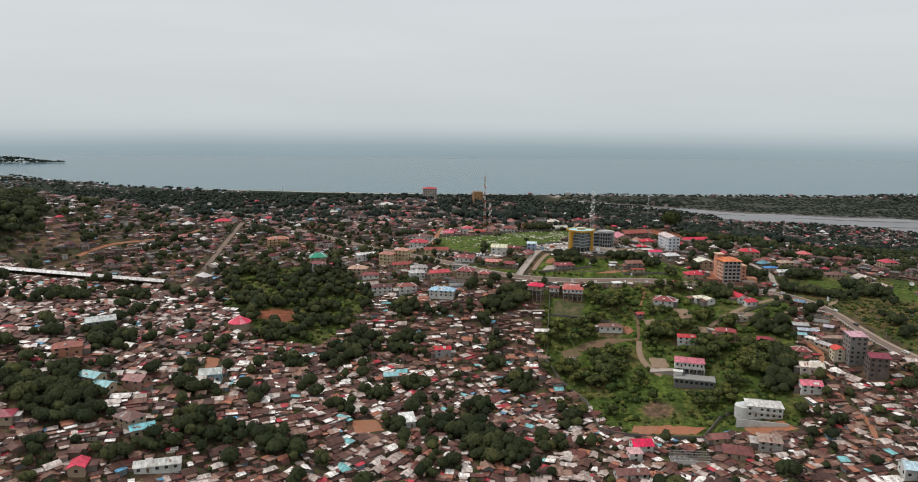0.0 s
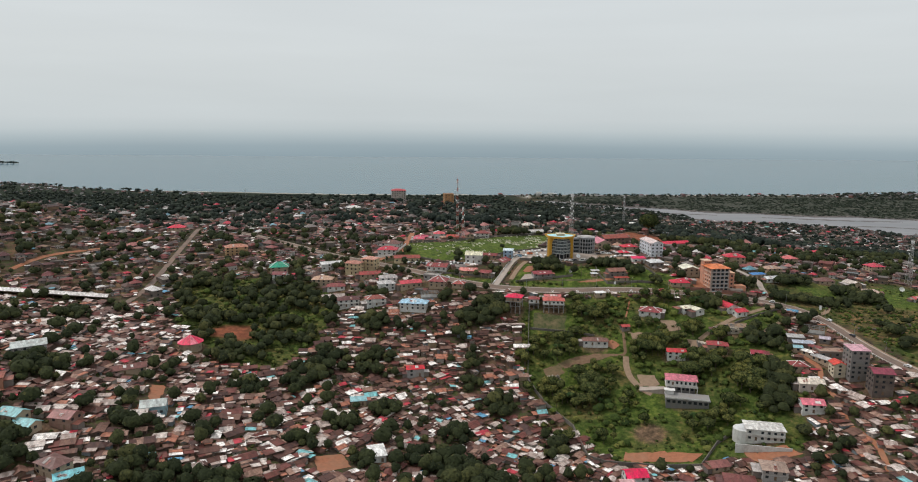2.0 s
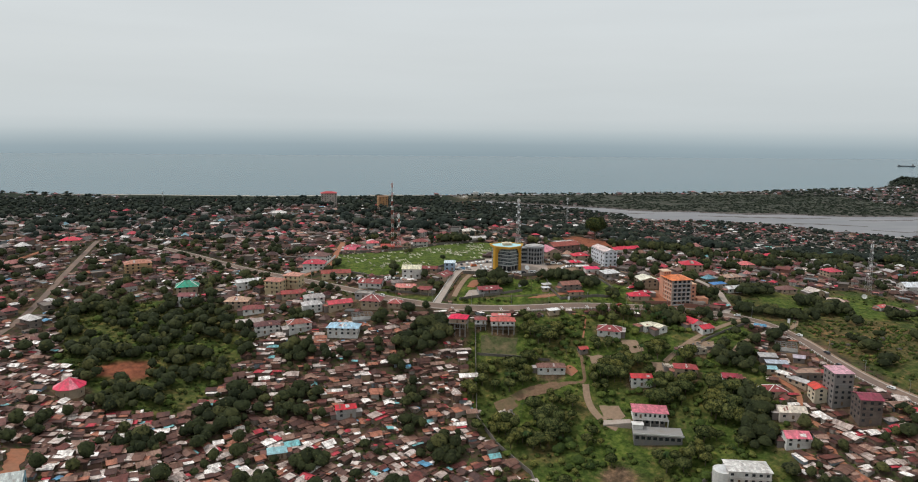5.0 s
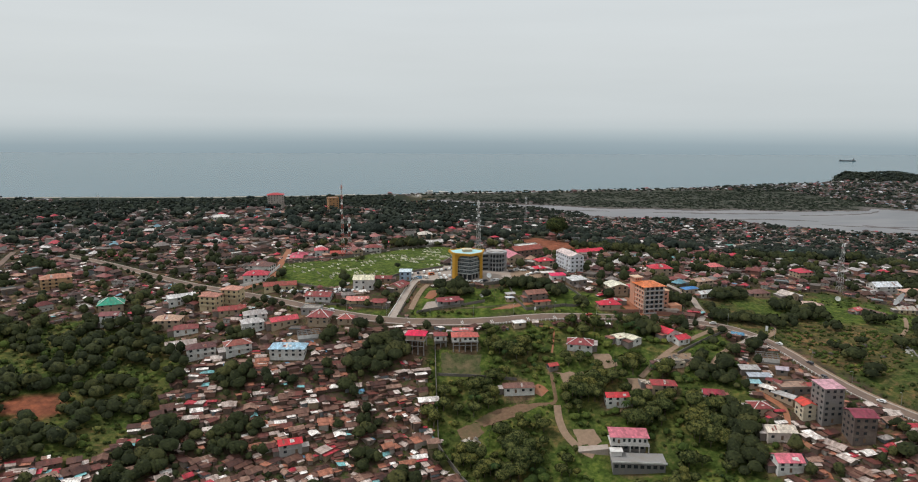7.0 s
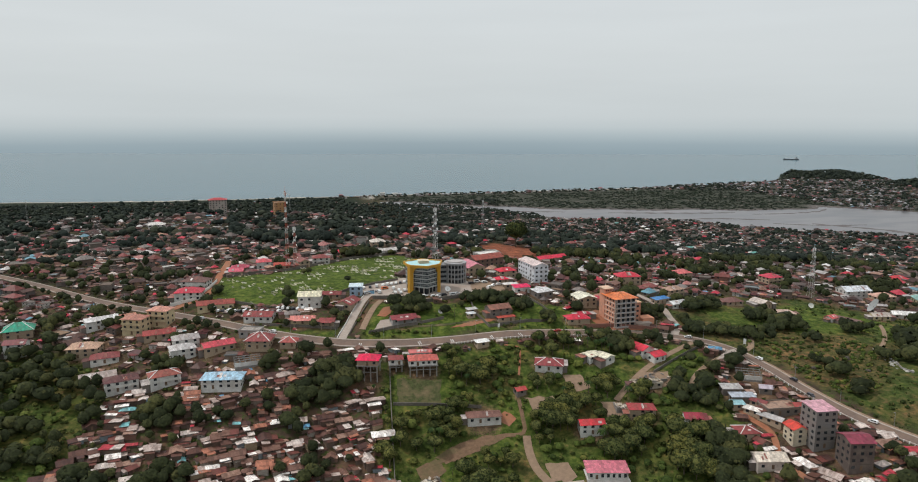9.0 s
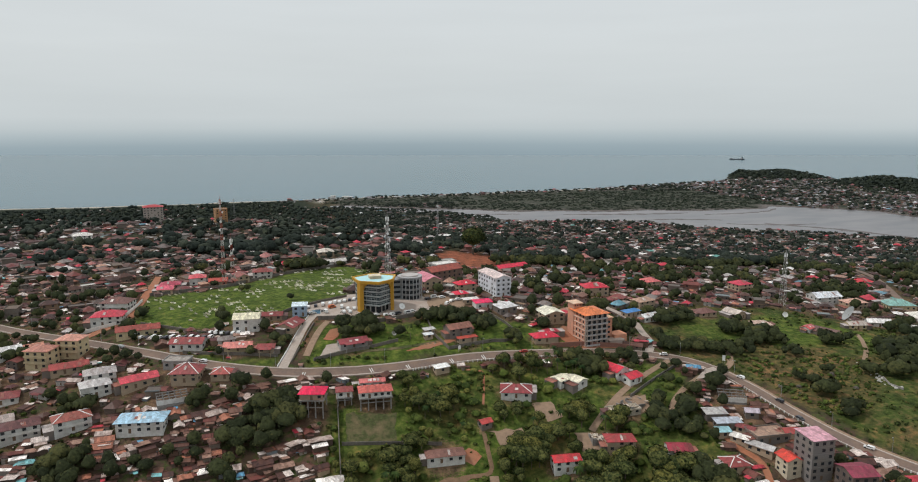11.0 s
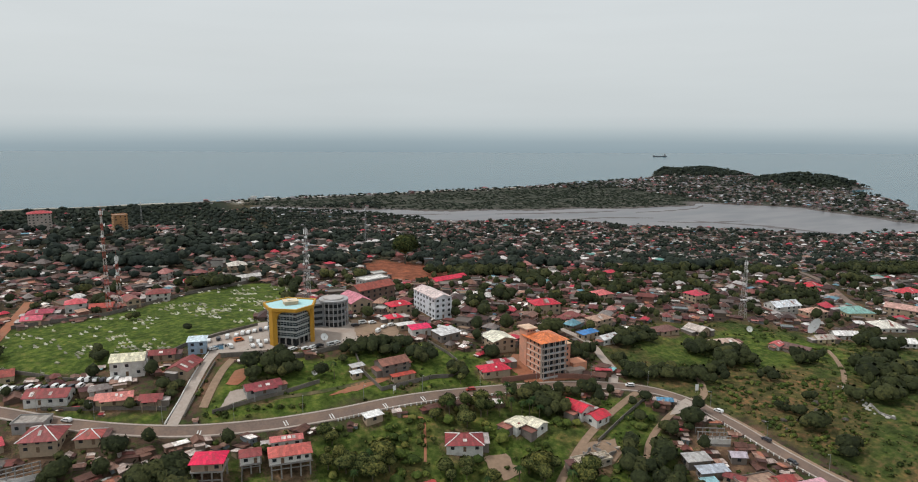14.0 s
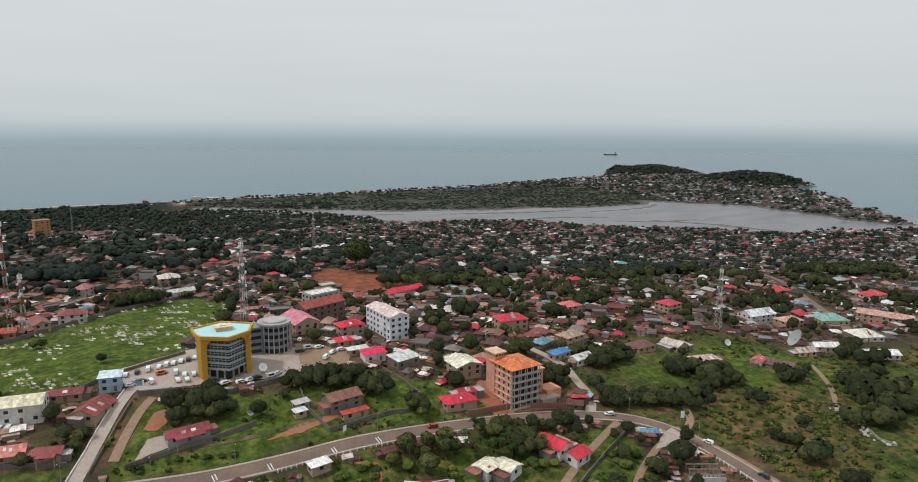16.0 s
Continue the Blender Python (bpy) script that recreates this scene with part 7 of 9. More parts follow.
wall_line("lane_wall", "dark wall beside the sunken lane", [(261, 527), (236, 516), (216, 507)], 1.6, 0.35, MAT["wall_stone"])


take(62, 632, 7)
take(40, 600, 6)
MAT["weeds"] = stained("dry_weeds", (0.062, 0.072, 0.024), 0.95, 0.0, 0.5, 0.8, 0.15, (0.22, 0.15, 0.09), 0.7)
hold(154, 437, 28, 26, -16)
hold(126, 412, 34, 12, 0)


def patch(name, label, poly, lift, material, category="paving"):
    """A level-laid sheet that follows the ground inside an outline."""
    outline = []
    for (ax, ay), (bx, by) in zip(poly, poly[1:] + poly[:1]):
        n = max(1, int(math.dist((ax, ay), (bx, by)) / 2.5))
        for k in range(n):
            px, py = ax + (bx - ax) * k / n, ay + (by - ay) * k / n
            wob = 2.0 * noise.noise(Vector((px / 4.0, py / 4.0, 2.0)))
            outline.append((px + wob, py + wob * 0.7))
    bm = bmesh.new()
    bm.faces.new([bm.verts.new((px, py, 0)) for px, py in outline])
    for axis in (0, 1):
        low, high = min(p[axis] for p in poly), max(p[axis] for p in poly)
        for k in range(1, int((high - low) / 3.0) + 1):
            at, way_n = [0, 0, 0], [0, 0, 0]
            at[axis], way_n[axis] = low + k * 3.0, 1
            bmesh.ops.bisect_plane(bm, geom=bm.verts[:] + bm.edges[:] + bm.faces[:], plane_co=at, plane_no=way_n)
    bmesh.ops.triangulate(bm, faces=bm.faces[:])
    for q in bm.verts:
        q.co.z = ground(q.co.x, q.co.y) + lift
        take(q.co.x, q.co.y, 1.2)
    bm.normal_update()
    if sum(f.normal.z for f in bm.faces) < 0:
        bmesh.ops.reverse_faces(bm, faces=bm.faces[:])
    mesh = bpy.data.meshes.new(name)
    bm.to_mesh(mesh)
    bm.free()
    mesh.materials.append(material)
    return tagged(new(name, mesh), label, category, kind="structure")


patch("office_yard", "pale concrete parking yard of the offices", YARD, 0.3, MAT["paving"])
patch("forecourt", "pale earth forecourt behind the offices", [(142, 612), (146, 640), (158, 634), (170, 622), (164, 611), (152, 607)], 0.25, MAT["dirt"])
patch("building_site", "bare red earth round the apartment block", [(207, 553), (207, 572), (216, 580), (240, 574), (246, 560), (240, 550)], 0.2, MAT["laterite"])
patch("terrace_garden", "bare reddish garden terrace", [(104, 388), (140, 382), (148, 388), (128, 394), (106, 396)], 0.2, MAT["laterite"])
patch("mansion_forecourt", "red earth forecourt below the white mansion", [(168, 386), (172, 374), (196, 374), (192, 384)], 0.2, MAT["laterite"])
patch("cut_bank", "bare orange earth on the grassy bank", [(114, 567), (128, 567), (144, 571), (146, 574), (128, 571.5)], 0.18, MAT["laterite"])
patch("red_yard", "bare red earth between shacks", [(-161, 420), (-154, 423), (-148, 400), (-149, 384), (-156, 382), (-155, 400)], 0.2, MAT["laterite"])
patch("red_yard", "red earth yard beside white sheds", [(-62, 366), (-48, 374), (-42, 362), (-56, 352)], 0.2, MAT["laterite"])


patch("junction_apron", "pale worn concrete apron at the road junction", [(280, 511.5), (277, 519), (271, 518), (263, 513), (259, 510.5), (264, 510), (273, 511.5)], 0.33, MAT["paving"])
strip("gate_drive", [(283, 516), (290, 520), (295, 526), (301, 535)], 3.4, 0.3, MAT["dirt"], "reddish earth drive between gate trees", "track")
strip("field_track", [(364, 498), (374, 505), (388, 516), (404, 532), (414, 544)], 2.6, 0.25, MAT["dirt"], "sandy track across the hillside lawns", "track")
strip("road_verge", MAIN_ROAD[13:], 1.7, 0.28, MAT["dirt"], "pale sandy verge along the road bend", "verge", 4.3)


strip("grass_track", [(68, 571), (84, 573.5), (104, 571), (122, 571), (138, 573)], 2.2, 0.18, MAT["weeds"], "dry trodden track across the grassy bank", "track")
strip("garden_footpath", [(141, 546), (149, 543), (146, 533), (141, 521)], 1.1, 0.2, MAT["laterite"], "narrow red earth footpath down the slope", "track")
patch("terrace_earth", "bare brown earth terraces beside the track", [(74, 589), (79, 598), (84, 599), (83, 590), (78, 586)], 0.18, MAT["laterite"])
patch("bungalow_yard", "pale concrete yard before a bungalow", [(70, 574), (83, 576), (81, 583), (75, 583)], 0.22, MAT["paving"])
wall_line("ramp_wall", "white concrete wall along the access road", [(47.6, 571), (54, 583.5), (61.5, 601), (70.5, 620)], 0.9, 0.3, MAT["white"])
wall_line("ramp_wall", "dark block wall between access road and track", [(55, 573), (63.5, 590), (72, 609)], 1.1, 0.35, MAT["wall_stone"])
wall_line("garden_wall", "dark wall along a roadside lawn", [(2, 601), (16, 594), (33, 587), (49, 580)], 1.6, 0.35, MAT["wall_stone"])
wall_line("hedge_wall", "dark wall along a bright green plot", [(176, 600), (181, 586), (184, 570), (172, 566)], 1.5, 0.35, MAT["wall_stone"])


def guard_rail(line, offset):
    """White posts with a low rail on the valley side of the road."""
    pts = smooth_line(line, 2.4)
    root = tagged(new("guard_rail"), "white concrete guard posts with a low rail beside the road", "guard rail")
    last = None
    for (ax, ay), (bx, by) in zip(pts, pts[1:]):
        n = math.dist((ax, ay), (bx, by))
        x, y = ax + (by - ay) / n * offset, ay - (bx - ax) / n * offset
        z = ground(x, y)
        put(root, "post", Shape().box(x - 0.2, y - 0.2, z - 0.6, x + 0.2, y + 0.2, z + 1.15), MAT["white"])
        if last:
            put(root, "rail", Shape().tube((last[0], last[1], last[2] + 0.85), (x, y, z + 0.85), 0.1, 0.1, 5), MAT["paving"])
        last = (x, y, z)


guard_rail(MAIN_ROAD[8:12], 3.75)
guard_rail(MAIN_ROAD[14:20], 3.75)


def yard_gate(x, y, turn):
    root = base_at("yard_gate", "blue sheet-steel gate across the access road", "gate", x, y, turn)
    for sx in (-2.6, 2.6):
        put(root, "gate_post", Shape().box(sx - 0.25, -0.25, -1.0, sx + 0.25, 0.25, 2.5), MAT["white"])
    for sx in (-1.2, 1.2):
        put(root, "gate_leaf", Shape().box(sx - 1.12, -0.06, 0.2, sx + 1.12, 0.06, 2.2), render_paint((0.16, 0.33, 0.48)))


yard_gate(75.2, 621.5, -24)


MAT["pale_rock"] = stained("pale_weathered_rock", (0.46, 0.44, 0.40), 0.9, 0.0, 0.35, 0.9, 0.3, (0.16, 0.15, 0.12), 0.6)
MAT["dark_rock"] = stained("dark_lichen_rock", (0.10, 0.085, 0.07), 0.95, 0.0, 0.4, 0.7, 0.3, (0.05, 0.05, 0.03), 0.6)


def rock(x, y, size, material, label, pick):
    """A half-buried boulder with broken faces."""
    cv, cf = ICO2
    lump = [pick.uniform(0.72, 1.12) for _ in cv]
    v = [(p[0] * k * size, p[1] * k * size * 0.8, p[2] * k * size * 0.7) for p, k in zip(cv.tolist(), lump)]
    ob = tagged(part("boulder", v, [tuple(f) for f in cf.tolist()], material), label, "boulder", "boulders on the hillside")
    ob.matrix_basis = pose(x, y, ground(x, y) + size * 0.15, 0, 0, pick.uniform(0, 360))


rock_pick = random.Random(4)
RUBBLE = smooth_line([(366, 500), (361, 496), (358, 488), (354, 480), (351, 474), (352, 466)], 1.1)
for px, py in RUBBLE:
    rock(px + rock_pick.gauss(0, 1.1), py + rock_pick.gauss(0, 0.8), rock_pick.uniform(0.4, 1.2), MAT["pale_rock"], "pale weathered boulder in a line of rubble", rock_pick)
for px, py, size in ((317, 478, 3.4), (321, 481, 2.2), (333, 491, 2.2), (305, 486, 1.6), (296, 489, 1.4), (331, 474, 1.8), (311, 483, 1.2), (327, 486, 1.5), (300, 480, 1.1)):
    rock(px, py, size, MAT["dark_rock"], "dark lichen-covered boulder among scrub", rock_pick)


patch("house_yard", "trodden brown yard before the maroon roofed house", [(164, 516), (175, 515), (176, 504), (167, 503)], 0.2, MAT["dirt"])
patch("rubble_yard", "pale rubble and sand round an unfinished house", [(201, 504), (209, 509), (224, 506), (222, 498), (214, 494), (205, 496)], 0.2, MAT["dirt"])
patch("cleared_plot", "cleared brown earth below a garden", [(84, 482), (98, 487), (112, 488), (122, 485), (112, 482), (98, 479), (88, 477)], 0.15, MAT["brown_earth"])
patch("cleared_plot", "rough brown clearing with fallen walls", [(74, 478), (84, 481), (88, 474), (80, 469), (74, 471)], 0.15, MAT["brown_earth"])
patch("villa_bank", "bare pale bank beside the villa drive", [(134, 466), (144, 463), (146, 455), (139, 452), (134, 456)], 0.18, MAT["dirt"])
patch("garden_earth", "reddish bare garden earth between trees", [(118, 497), (126, 500), (130, 494), (124, 490)], 0.15, MAT["laterite"])
patch("kitchen_garden", "bare brown garden beds on the slope", [(138, 506), (153, 503), (157, 495), (140, 497)], 0.2, MAT["dirt"])
patch("pillar_plot", "dry weedy plot below the pillar house", [(75, 531), (98, 526), (94, 511), (72, 516)], 0.15, MAT["weeds"])
patch("side_yard", "pale sandy yard beside the lane", [(177, 494), (185, 491), (184, 476), (173, 476)], 0.2, MAT["dirt"])
wall_line("boundary_wall", "black block wall across the foot of the plot", [(70, 515), (88, 511), (104, 507), (114, 504)], 1.6, 0.35, MAT["wall_stone"])


def car(x, y, turn, colour, kind, label):
    root = base_at(kind, label, "car", x, y, turn, ground(x, y) + 0.34, "parked cars")
    coat = stained("car_paint_%d" % len(bpy.data.materials), colour, 0.3, 0.1, 0.05, 2.0, 0.5, (0.4, 0.36, 0.3), 0.1, 0.0)
    tall = 1.9 if kind == "van" else 1.5
    side = [(-2.2, 0.35), (2.2, 0.35), (2.25, 0.8), (1.4, 0.95), (0.75, tall), (-1.8, tall), (-2.2, 1.0)] if kind == "car" else [(-2.4, 0.35), (2.3, 0.35), (2.35, 0.95), (1.7, 1.15), (1.2, tall), (-2.3, tall), (-2.4, 1.0)]
    n = len(side)
    v = [(a, -0.85, z) for a, z in side] + [(a, 0.85, z) for a, z in side]
    put(root, "body", Shape().solid(v, [tuple(range(n - 1, -1, -1)), tuple(range(n, 2 * n))][::1] + [(k, (k + 1) % n, n + (k + 1) % n, n + k) for k in range(n)]), coat)
    for sy in (-0.87, 0.84):
        put(root, "side_window", Shape().box(-1.6, sy, 1.0, 0.85, sy + 0.03, tall - 0.12), MAT["glass"])
    put(root, "windscreen", Shape().solid([(0.84, -0.7, tall - 0.08), (0.84, 0.7, tall - 0.08), (1.4, 0.7, 1.03), (1.4, -0.7, 1.03), (0.80, -0.7, tall - 0.2), (0.8, 0.7, tall - 0.2), (1.3, 0.7, 1.0), (1.3, -0.7, 1.0)],
                                        [(3, 2, 1, 0), (4, 5, 6, 7), (0, 1, 5, 4), (2, 3, 7, 6), (0, 4, 7, 3), (1, 2, 6, 5)]), MAT["glass"])
    for sx in (-1.35, 1.4):
        for sy in (-0.8, 0.8):
            put(root, "wheel", Shape().tube((sx, sy - 0.11, 0.32), (sx, sy + 0.11, 0.32), 0.33, 0.33, 10), MAT["tyre"])
    take(x, y, 2.0)
    return root


MAT["tyre"] = stained("black_rubber", (0.02, 0.02, 0.02), 0.9)
WHITE_CAR, SILVER, DARK, ORANGE_CAR, RED_CAR = (0.78, 0.78, 0.77), (0.45, 0.46, 0.47), (0.05, 0.05, 0.06), (0.62, 0.16, 0.05), (0.4, 0.05, 0.04)
first_cars = [car(72, 633, 80, WHITE_CAR, "car", "white saloon car parked in the yard"), car(76.5, 633.5, 80, DARK, "car", "dark saloon car parked in the yard"),
              car(81, 634, 78, WHITE_CAR, "van", "white van parked in the office yard"), car(94, 622, 78, WHITE_CAR, "car", "white saloon car parked in the yard")]
car_rng = random.Random(4)
for k in range(9):
    copy_thing(first_cars[car_rng.choice((0, 1, 2))], pose(85.5 + k * 3.1, 634.6 + k * 0.75, ground(85.5 + k * 3.1, 634.6 + k * 0.75) + 0.34, 0, 0, 75 + car_rng.uniform(-6, 6)))
for k, (x, y, a) in enumerate([(73, 622, 10), (77, 623.5, 15), (80.5, 621.5, 100), (90.5, 618, 95), (94, 617, 92), (91, 625.5, 80), (97.5, 621, 85), (104, 611.5, 20), (114, 606.5, 15), (118, 607, 20),
                               (121, 607.5, 18), (127, 607, 12), (130, 608.5, 30), (146, 628, 5), (151, 631, 0), (156, 630, 10), (160, 622, 40), (155, 617, 50), (165, 624, 5), (148, 643, 80), (108, 608, 20)]):
    copy_thing(first_cars[(k * 7) % 3 if k % 4 else 0], pose(x, y, ground(x, y) + 0.34, 0, 0, a))
for k in range(6):
    copy_thing(first_cars[(0, 2, 0, 1, 0, 2)[k]], pose(16.5 + k * 2.9, 617.5 - k * 1.5, ground(16.5 + k * 2.9, 617.5 - k * 1.5) + 0.34, 0, 0, 62 + 5 * (k % 3)))
car(85.5, 627.5, 10, ORANGE_CAR, "van", "orange and white parked van")
for x, y, a, c, text in ((178, 554.0, 172, RED_CAR, "dark red car on the asphalt road"), (258, 537.5, 155, WHITE_CAR, "white car on the asphalt road"), (283, 504, 104, WHITE_CAR, "white car on the bending road"),
                         (284.5, 478, 92, DARK, "dark car on the bending road"), (281.5, 462, 268, DARK, "dark car climbing the road"), (292, 433, 112, WHITE_CAR, "white car beside the apartment block"),
                         (12, 588, 142, WHITE_CAR, "white car on the road bend"), (-30, 621, 140, SILVER, "silver car on the road")):
    car(x, y, a, c, "car", text)
for k in range(12):
    x, y = -20 + k * 3.3, 628 - k * 1.5
    if free(x, y, 1.5):
        copy_thing(first_cars[k % 3], pose(x, y, ground(x, y) + 0.34, 0, 0, 60 + car_rng.uniform(-8, 8)))

# crossings painted on the asphalt
for x, y in ((93, 557), (112, 555.2), (136, 555), (154, 555), (60, 562.5)):
    a = 8 if x > 80 else -22
    c, s = math.cos(radians(a)), math.sin(radians(a))
    for off in (-0.55, 0.55):
        v = []
        for u, w in ((-0.2, -2.6), (0.2, -2.6), (0.2, 0.4), (-0.2, 0.4)):
            qx, qy = x + (u + off) * c - w * s, y + (u + off) * s + w * c
            v.append((qx, qy, ground(qx, qy) + 0.36))
        part("road_marking", v + [(p, q, z - 0.1) for p, q, z in v], [(0, 1, 2, 3), (0, 4, 5, 1), (1, 5, 6, 2), (2, 6, 7, 3), (3, 7, 4, 0)], MAT["white_paint"], road)

# graves
MAT["grave"] = varied("whitewashed_stone", steps_of([(3, (0.70, 0.68, 0.56)), (3, (0.46, 0.43, 0.29)), (3, (0.28, 0.27, 0.20))]), False, 0.85, 0.0, False, 0.25, (0.3, 0.28, 0.2))
MAT["grave_one"] = MAT["grave"]
MAT["grave_many"] = varied("whitewashed_stones", steps_of([(3, (0.70, 0.68, 0.56)), (3, (0.46, 0.43, 0.29)), (3, (0.28, 0.27, 0.20))]), True, 0.85, 0.0, False, 0.25, (0.3, 0.28, 0.2))


def grave_shapes(k):
    if k == 0:
        return [("slab", Shape().box(-0.5, -1.0, -0.6, 0.5, 1.0, 0.4), "grave"), ("headstone", Shape().box(-0.45, 1.0, -0.6, 0.45, 1.16, 0.95), "grave")]
    if k == 1:
        return [("plinth", Shape().box(-0.65, -1.2, -0.6, 0.65, 1.2, 0.3), "grave"), ("slab", Shape().box(-0.42, -0.95, 0.3, 0.42, 0.95, 0.6), "grave")]
    return [("slab", Shape().box(-0.5, -1.0, -0.6, 0.5, 1.0, 0.3), "grave"), ("cross", Shape().box(-0.1, 1.0, -0.6, 0.1, 1.2, 1.3).box(-0.4, 1.01, 0.7, 0.4, 1.19, 0.9), "grave")]


grave_rng = random.Random(21)
grave_made, grave_heap, count = {}, Heap(), 0
for _ in range(2300):
    x, y = grave_rng.uniform(-26, 142), grave_rng.uniform(622, 800)
    if not inside(x, y, CEMETERY) or noise.noise(Vector((x / 13, y / 8, 3.3))) < 0.08 or noise.noise(Vector((x / 45, y / 45, 1.3))) < -0.2 or not free(x, y, 0.8):
        continue
    k, turn = grave_rng.choice((0, 0, 1, 2)), radians(35 + grave_rng.uniform(-14, 14))
    count += 1
    take(x, y, 0.8)
    if count <= 160:
        m = Matrix.Translation((x, y, ground(x, y))) @ Matrix.Rotation(turn, 4, "Z")
        if k in grave_made:
            copy_thing(grave_made[k], m)
        else:
            grave_made[k] = thing_from("grave", grave_shapes(k), "whitewashed stone grave in the grass", "grave", m, "graves in the cemetery")
    else:
        grave_heap.add(grave_shapes(k), x, y, ground(x, y), turn)
grave_heap.build("graves_beyond", "more whitewashed graves in the grass", "graves")


# a ship at anchor
def ship():
    root = base_at("cargo_ship", "low dark cargo ship at anchor on the sea", "ship", 3180, 3770, -30, 0.0)
    hull = stained("dark_hull", (0.10, 0.11, 0.12), 0.7)
    outline = [(-46, 0), (-42, -7), (34, -7), (46, 0), (34, 7), (-42, 7)]
    put(root, "hull", Shape().prism(outline, -2, 6), hull)
    put(root, "bridge", Shape().box(26, -6, 6, 36, 6, 15), render_paint((0.35, 0.36, 0.37)))
    put(root, "funnel", Shape().tube((31, 0, 15), (31, 0, 19), 2.0, 1.8, 8), hull)
    put(root, "fore_deck", Shape().box(-42, -5, 6, -34, 5, 8.5), hull)


ship()


# lamps along the asphalt road
def street_lamp(x, y, turn):
    root = base_at("street_lamp", "slim grey steel lamp post beside the road", "street lamp", x, y, turn, None, "street lamps along the road")
    put(root, "pole", Shape().tube((0, 0, -1.0), (0, 0, 7.6), 0.11, 0.07, 7), MAT["steel"])
    put(root, "arm", Shape().tube((0, 0, 7.5), (1.7, 0, 8.0), 0.05, 0.045, 6), MAT["steel"])
    put(root, "lamp_head", Shape().box(1.5, -0.16, 7.93, 2.3, 0.16, 8.07), MAT["steel"])
    return root


MAT["steel"] = stained("galvanised_steel", (0.36, 0.37, 0.38), 0.45, 0.6, 0.15, 2.0)
lamp_line = smooth_line(MAIN_ROAD, 3.0)
first_lamp = None
for k in range(60, len(lamp_line) - 12, 9):
    (ax, ay), (bx, by) = lamp_line[k], lamp_line[k + 1]
    n = math.dist((ax, ay), (bx, by))
    x, y = ax - (by - ay) / n * 4.7, ay + (bx - ax) / n * 4.7
    turn = math.degrees(math.atan2(by - ay, bx - ax)) - 90
    if first_lamp is None:
        first_lamp = street_lamp(x, y, turn)
    else:
        copy_thing(first_lamp, pose(x, y, ground(x, y), 0, 0, turn))

# ---------------------------------------------------------------- the quarters: dwellings and trees
rng = random.Random(11)
rg = np.random.default_rng(5)


def lie(x, y):
    """The way the houses of a quarter face."""
    return 0.5 * math.sin(x / 90.0 + 1.3) + 0.6 * math.sin(y / 120.0) + 0.25 * math.sin((x + y) / 47.0)


ROAD_BEND = ([q[1] for q in MAIN_ROAD[:11:-1]], [q[0] for q in MAIN_ROAD[:11:-1]])


def quarter(x, y):
    for name, poly in (("lawn", CEMETERY), ("red", RED_FIELD), ("red", RED_PITCH), ("wood", WOOD_RIGHT), ("wood_left", WOOD_LEFT), ("slope", SLOPE_LAWN), ("slope", VERGE_LAWN), ("lawn", UPPER_LAWN), ("lawn", MIDDLE_LAWN), ("lawn", FIELD_LAWN), ("yard", YARD), ("green", GREEN_RIGHT), ("forest", FOREST_HILL)):
        if inside(x, y, poly):
            return name
    if y < 532 and x > float(np.interp(y, *ROAD_BEND)):
        return "green"
    if y < 560 and x < 300:
        return "shacks"
    return "town"


# trees first, the dwellings fill the room between them
tree_spots = []


def plant(count, x0, x1, y0, y1, test, size=(0.7, 1.3), gap_r=2.0, keep=0.8):
    for _ in range(count):
        x, y = rng.uniform(x0, x1), rng.uniform(y0, y1)
        if test(x, y) and free(x, y, gap_r):
            tree_spots.append((x, y, rng.uniform(*size), rng.uniform(0, 6.28), 0))
            take(x, y, gap_r * keep)


def clump(cx, cy, rx, ry, count, size=(0.7, 1.2), palm=0):
    for _ in range(count * 3):
        if count <= 0:
            break
        a, r = rng.uniform(0, 6.28), math.sqrt(rng.random())
        x, y = cx + rx * r * math.cos(a), cy + ry * r * math.sin(a)
        if free(x, y, 1.2):
            tree_spots.append((x, y, rng.uniform(*size), rng.uniform(0, 6.28), palm))
            take(x, y, 1.6)
            count -= 1


def patchy(x, y, scale, seed, level):
    return noise.noise(Vector((x / scale, y / scale, seed))) > level


# crest and office slope
clump(93, 594, 9, 5, 7, (0.9, 1.2))
clump(77, 593, 5, 7, 6, (0.6, 0.9))
clump(135, 598, 6, 4, 5, (0.8, 1.1))
clump(152, 594, 10, 5, 10, (0.7, 1.0))
clump(165, 583, 6, 6, 7, (0.8, 1.1))
clump(177, 565, 5, 5, 5, (0.6, 0.9))
clump(206, 574, 7, 4, 6, (0.7, 1.0))
clump(117, 579, 4, 4, 2, (0.8, 1.0), 1)
clump(88, 786, 14, 8, 13, (0.9, 1.3))
clump(22, 638, 4, 6, 5, (0.6, 0.9))
clump(-24, 664, 5, 5, 4, (0.7, 0.9))
clump(39, 700, 3, 3, 2, (0.6, 0.8))
clump(64, 655, 2, 2, 1, (0.6, 0.7))
clump(300, 800, 40, 26, 34, (0.9, 1.4))
clump(80, 588, 6, 6, 6, (0.6, 0.9))
clump(99, 589, 8, 5, 6, (0.6, 0.9))
clump(52, 596, 4, 9, 7, (0.5, 0.8))
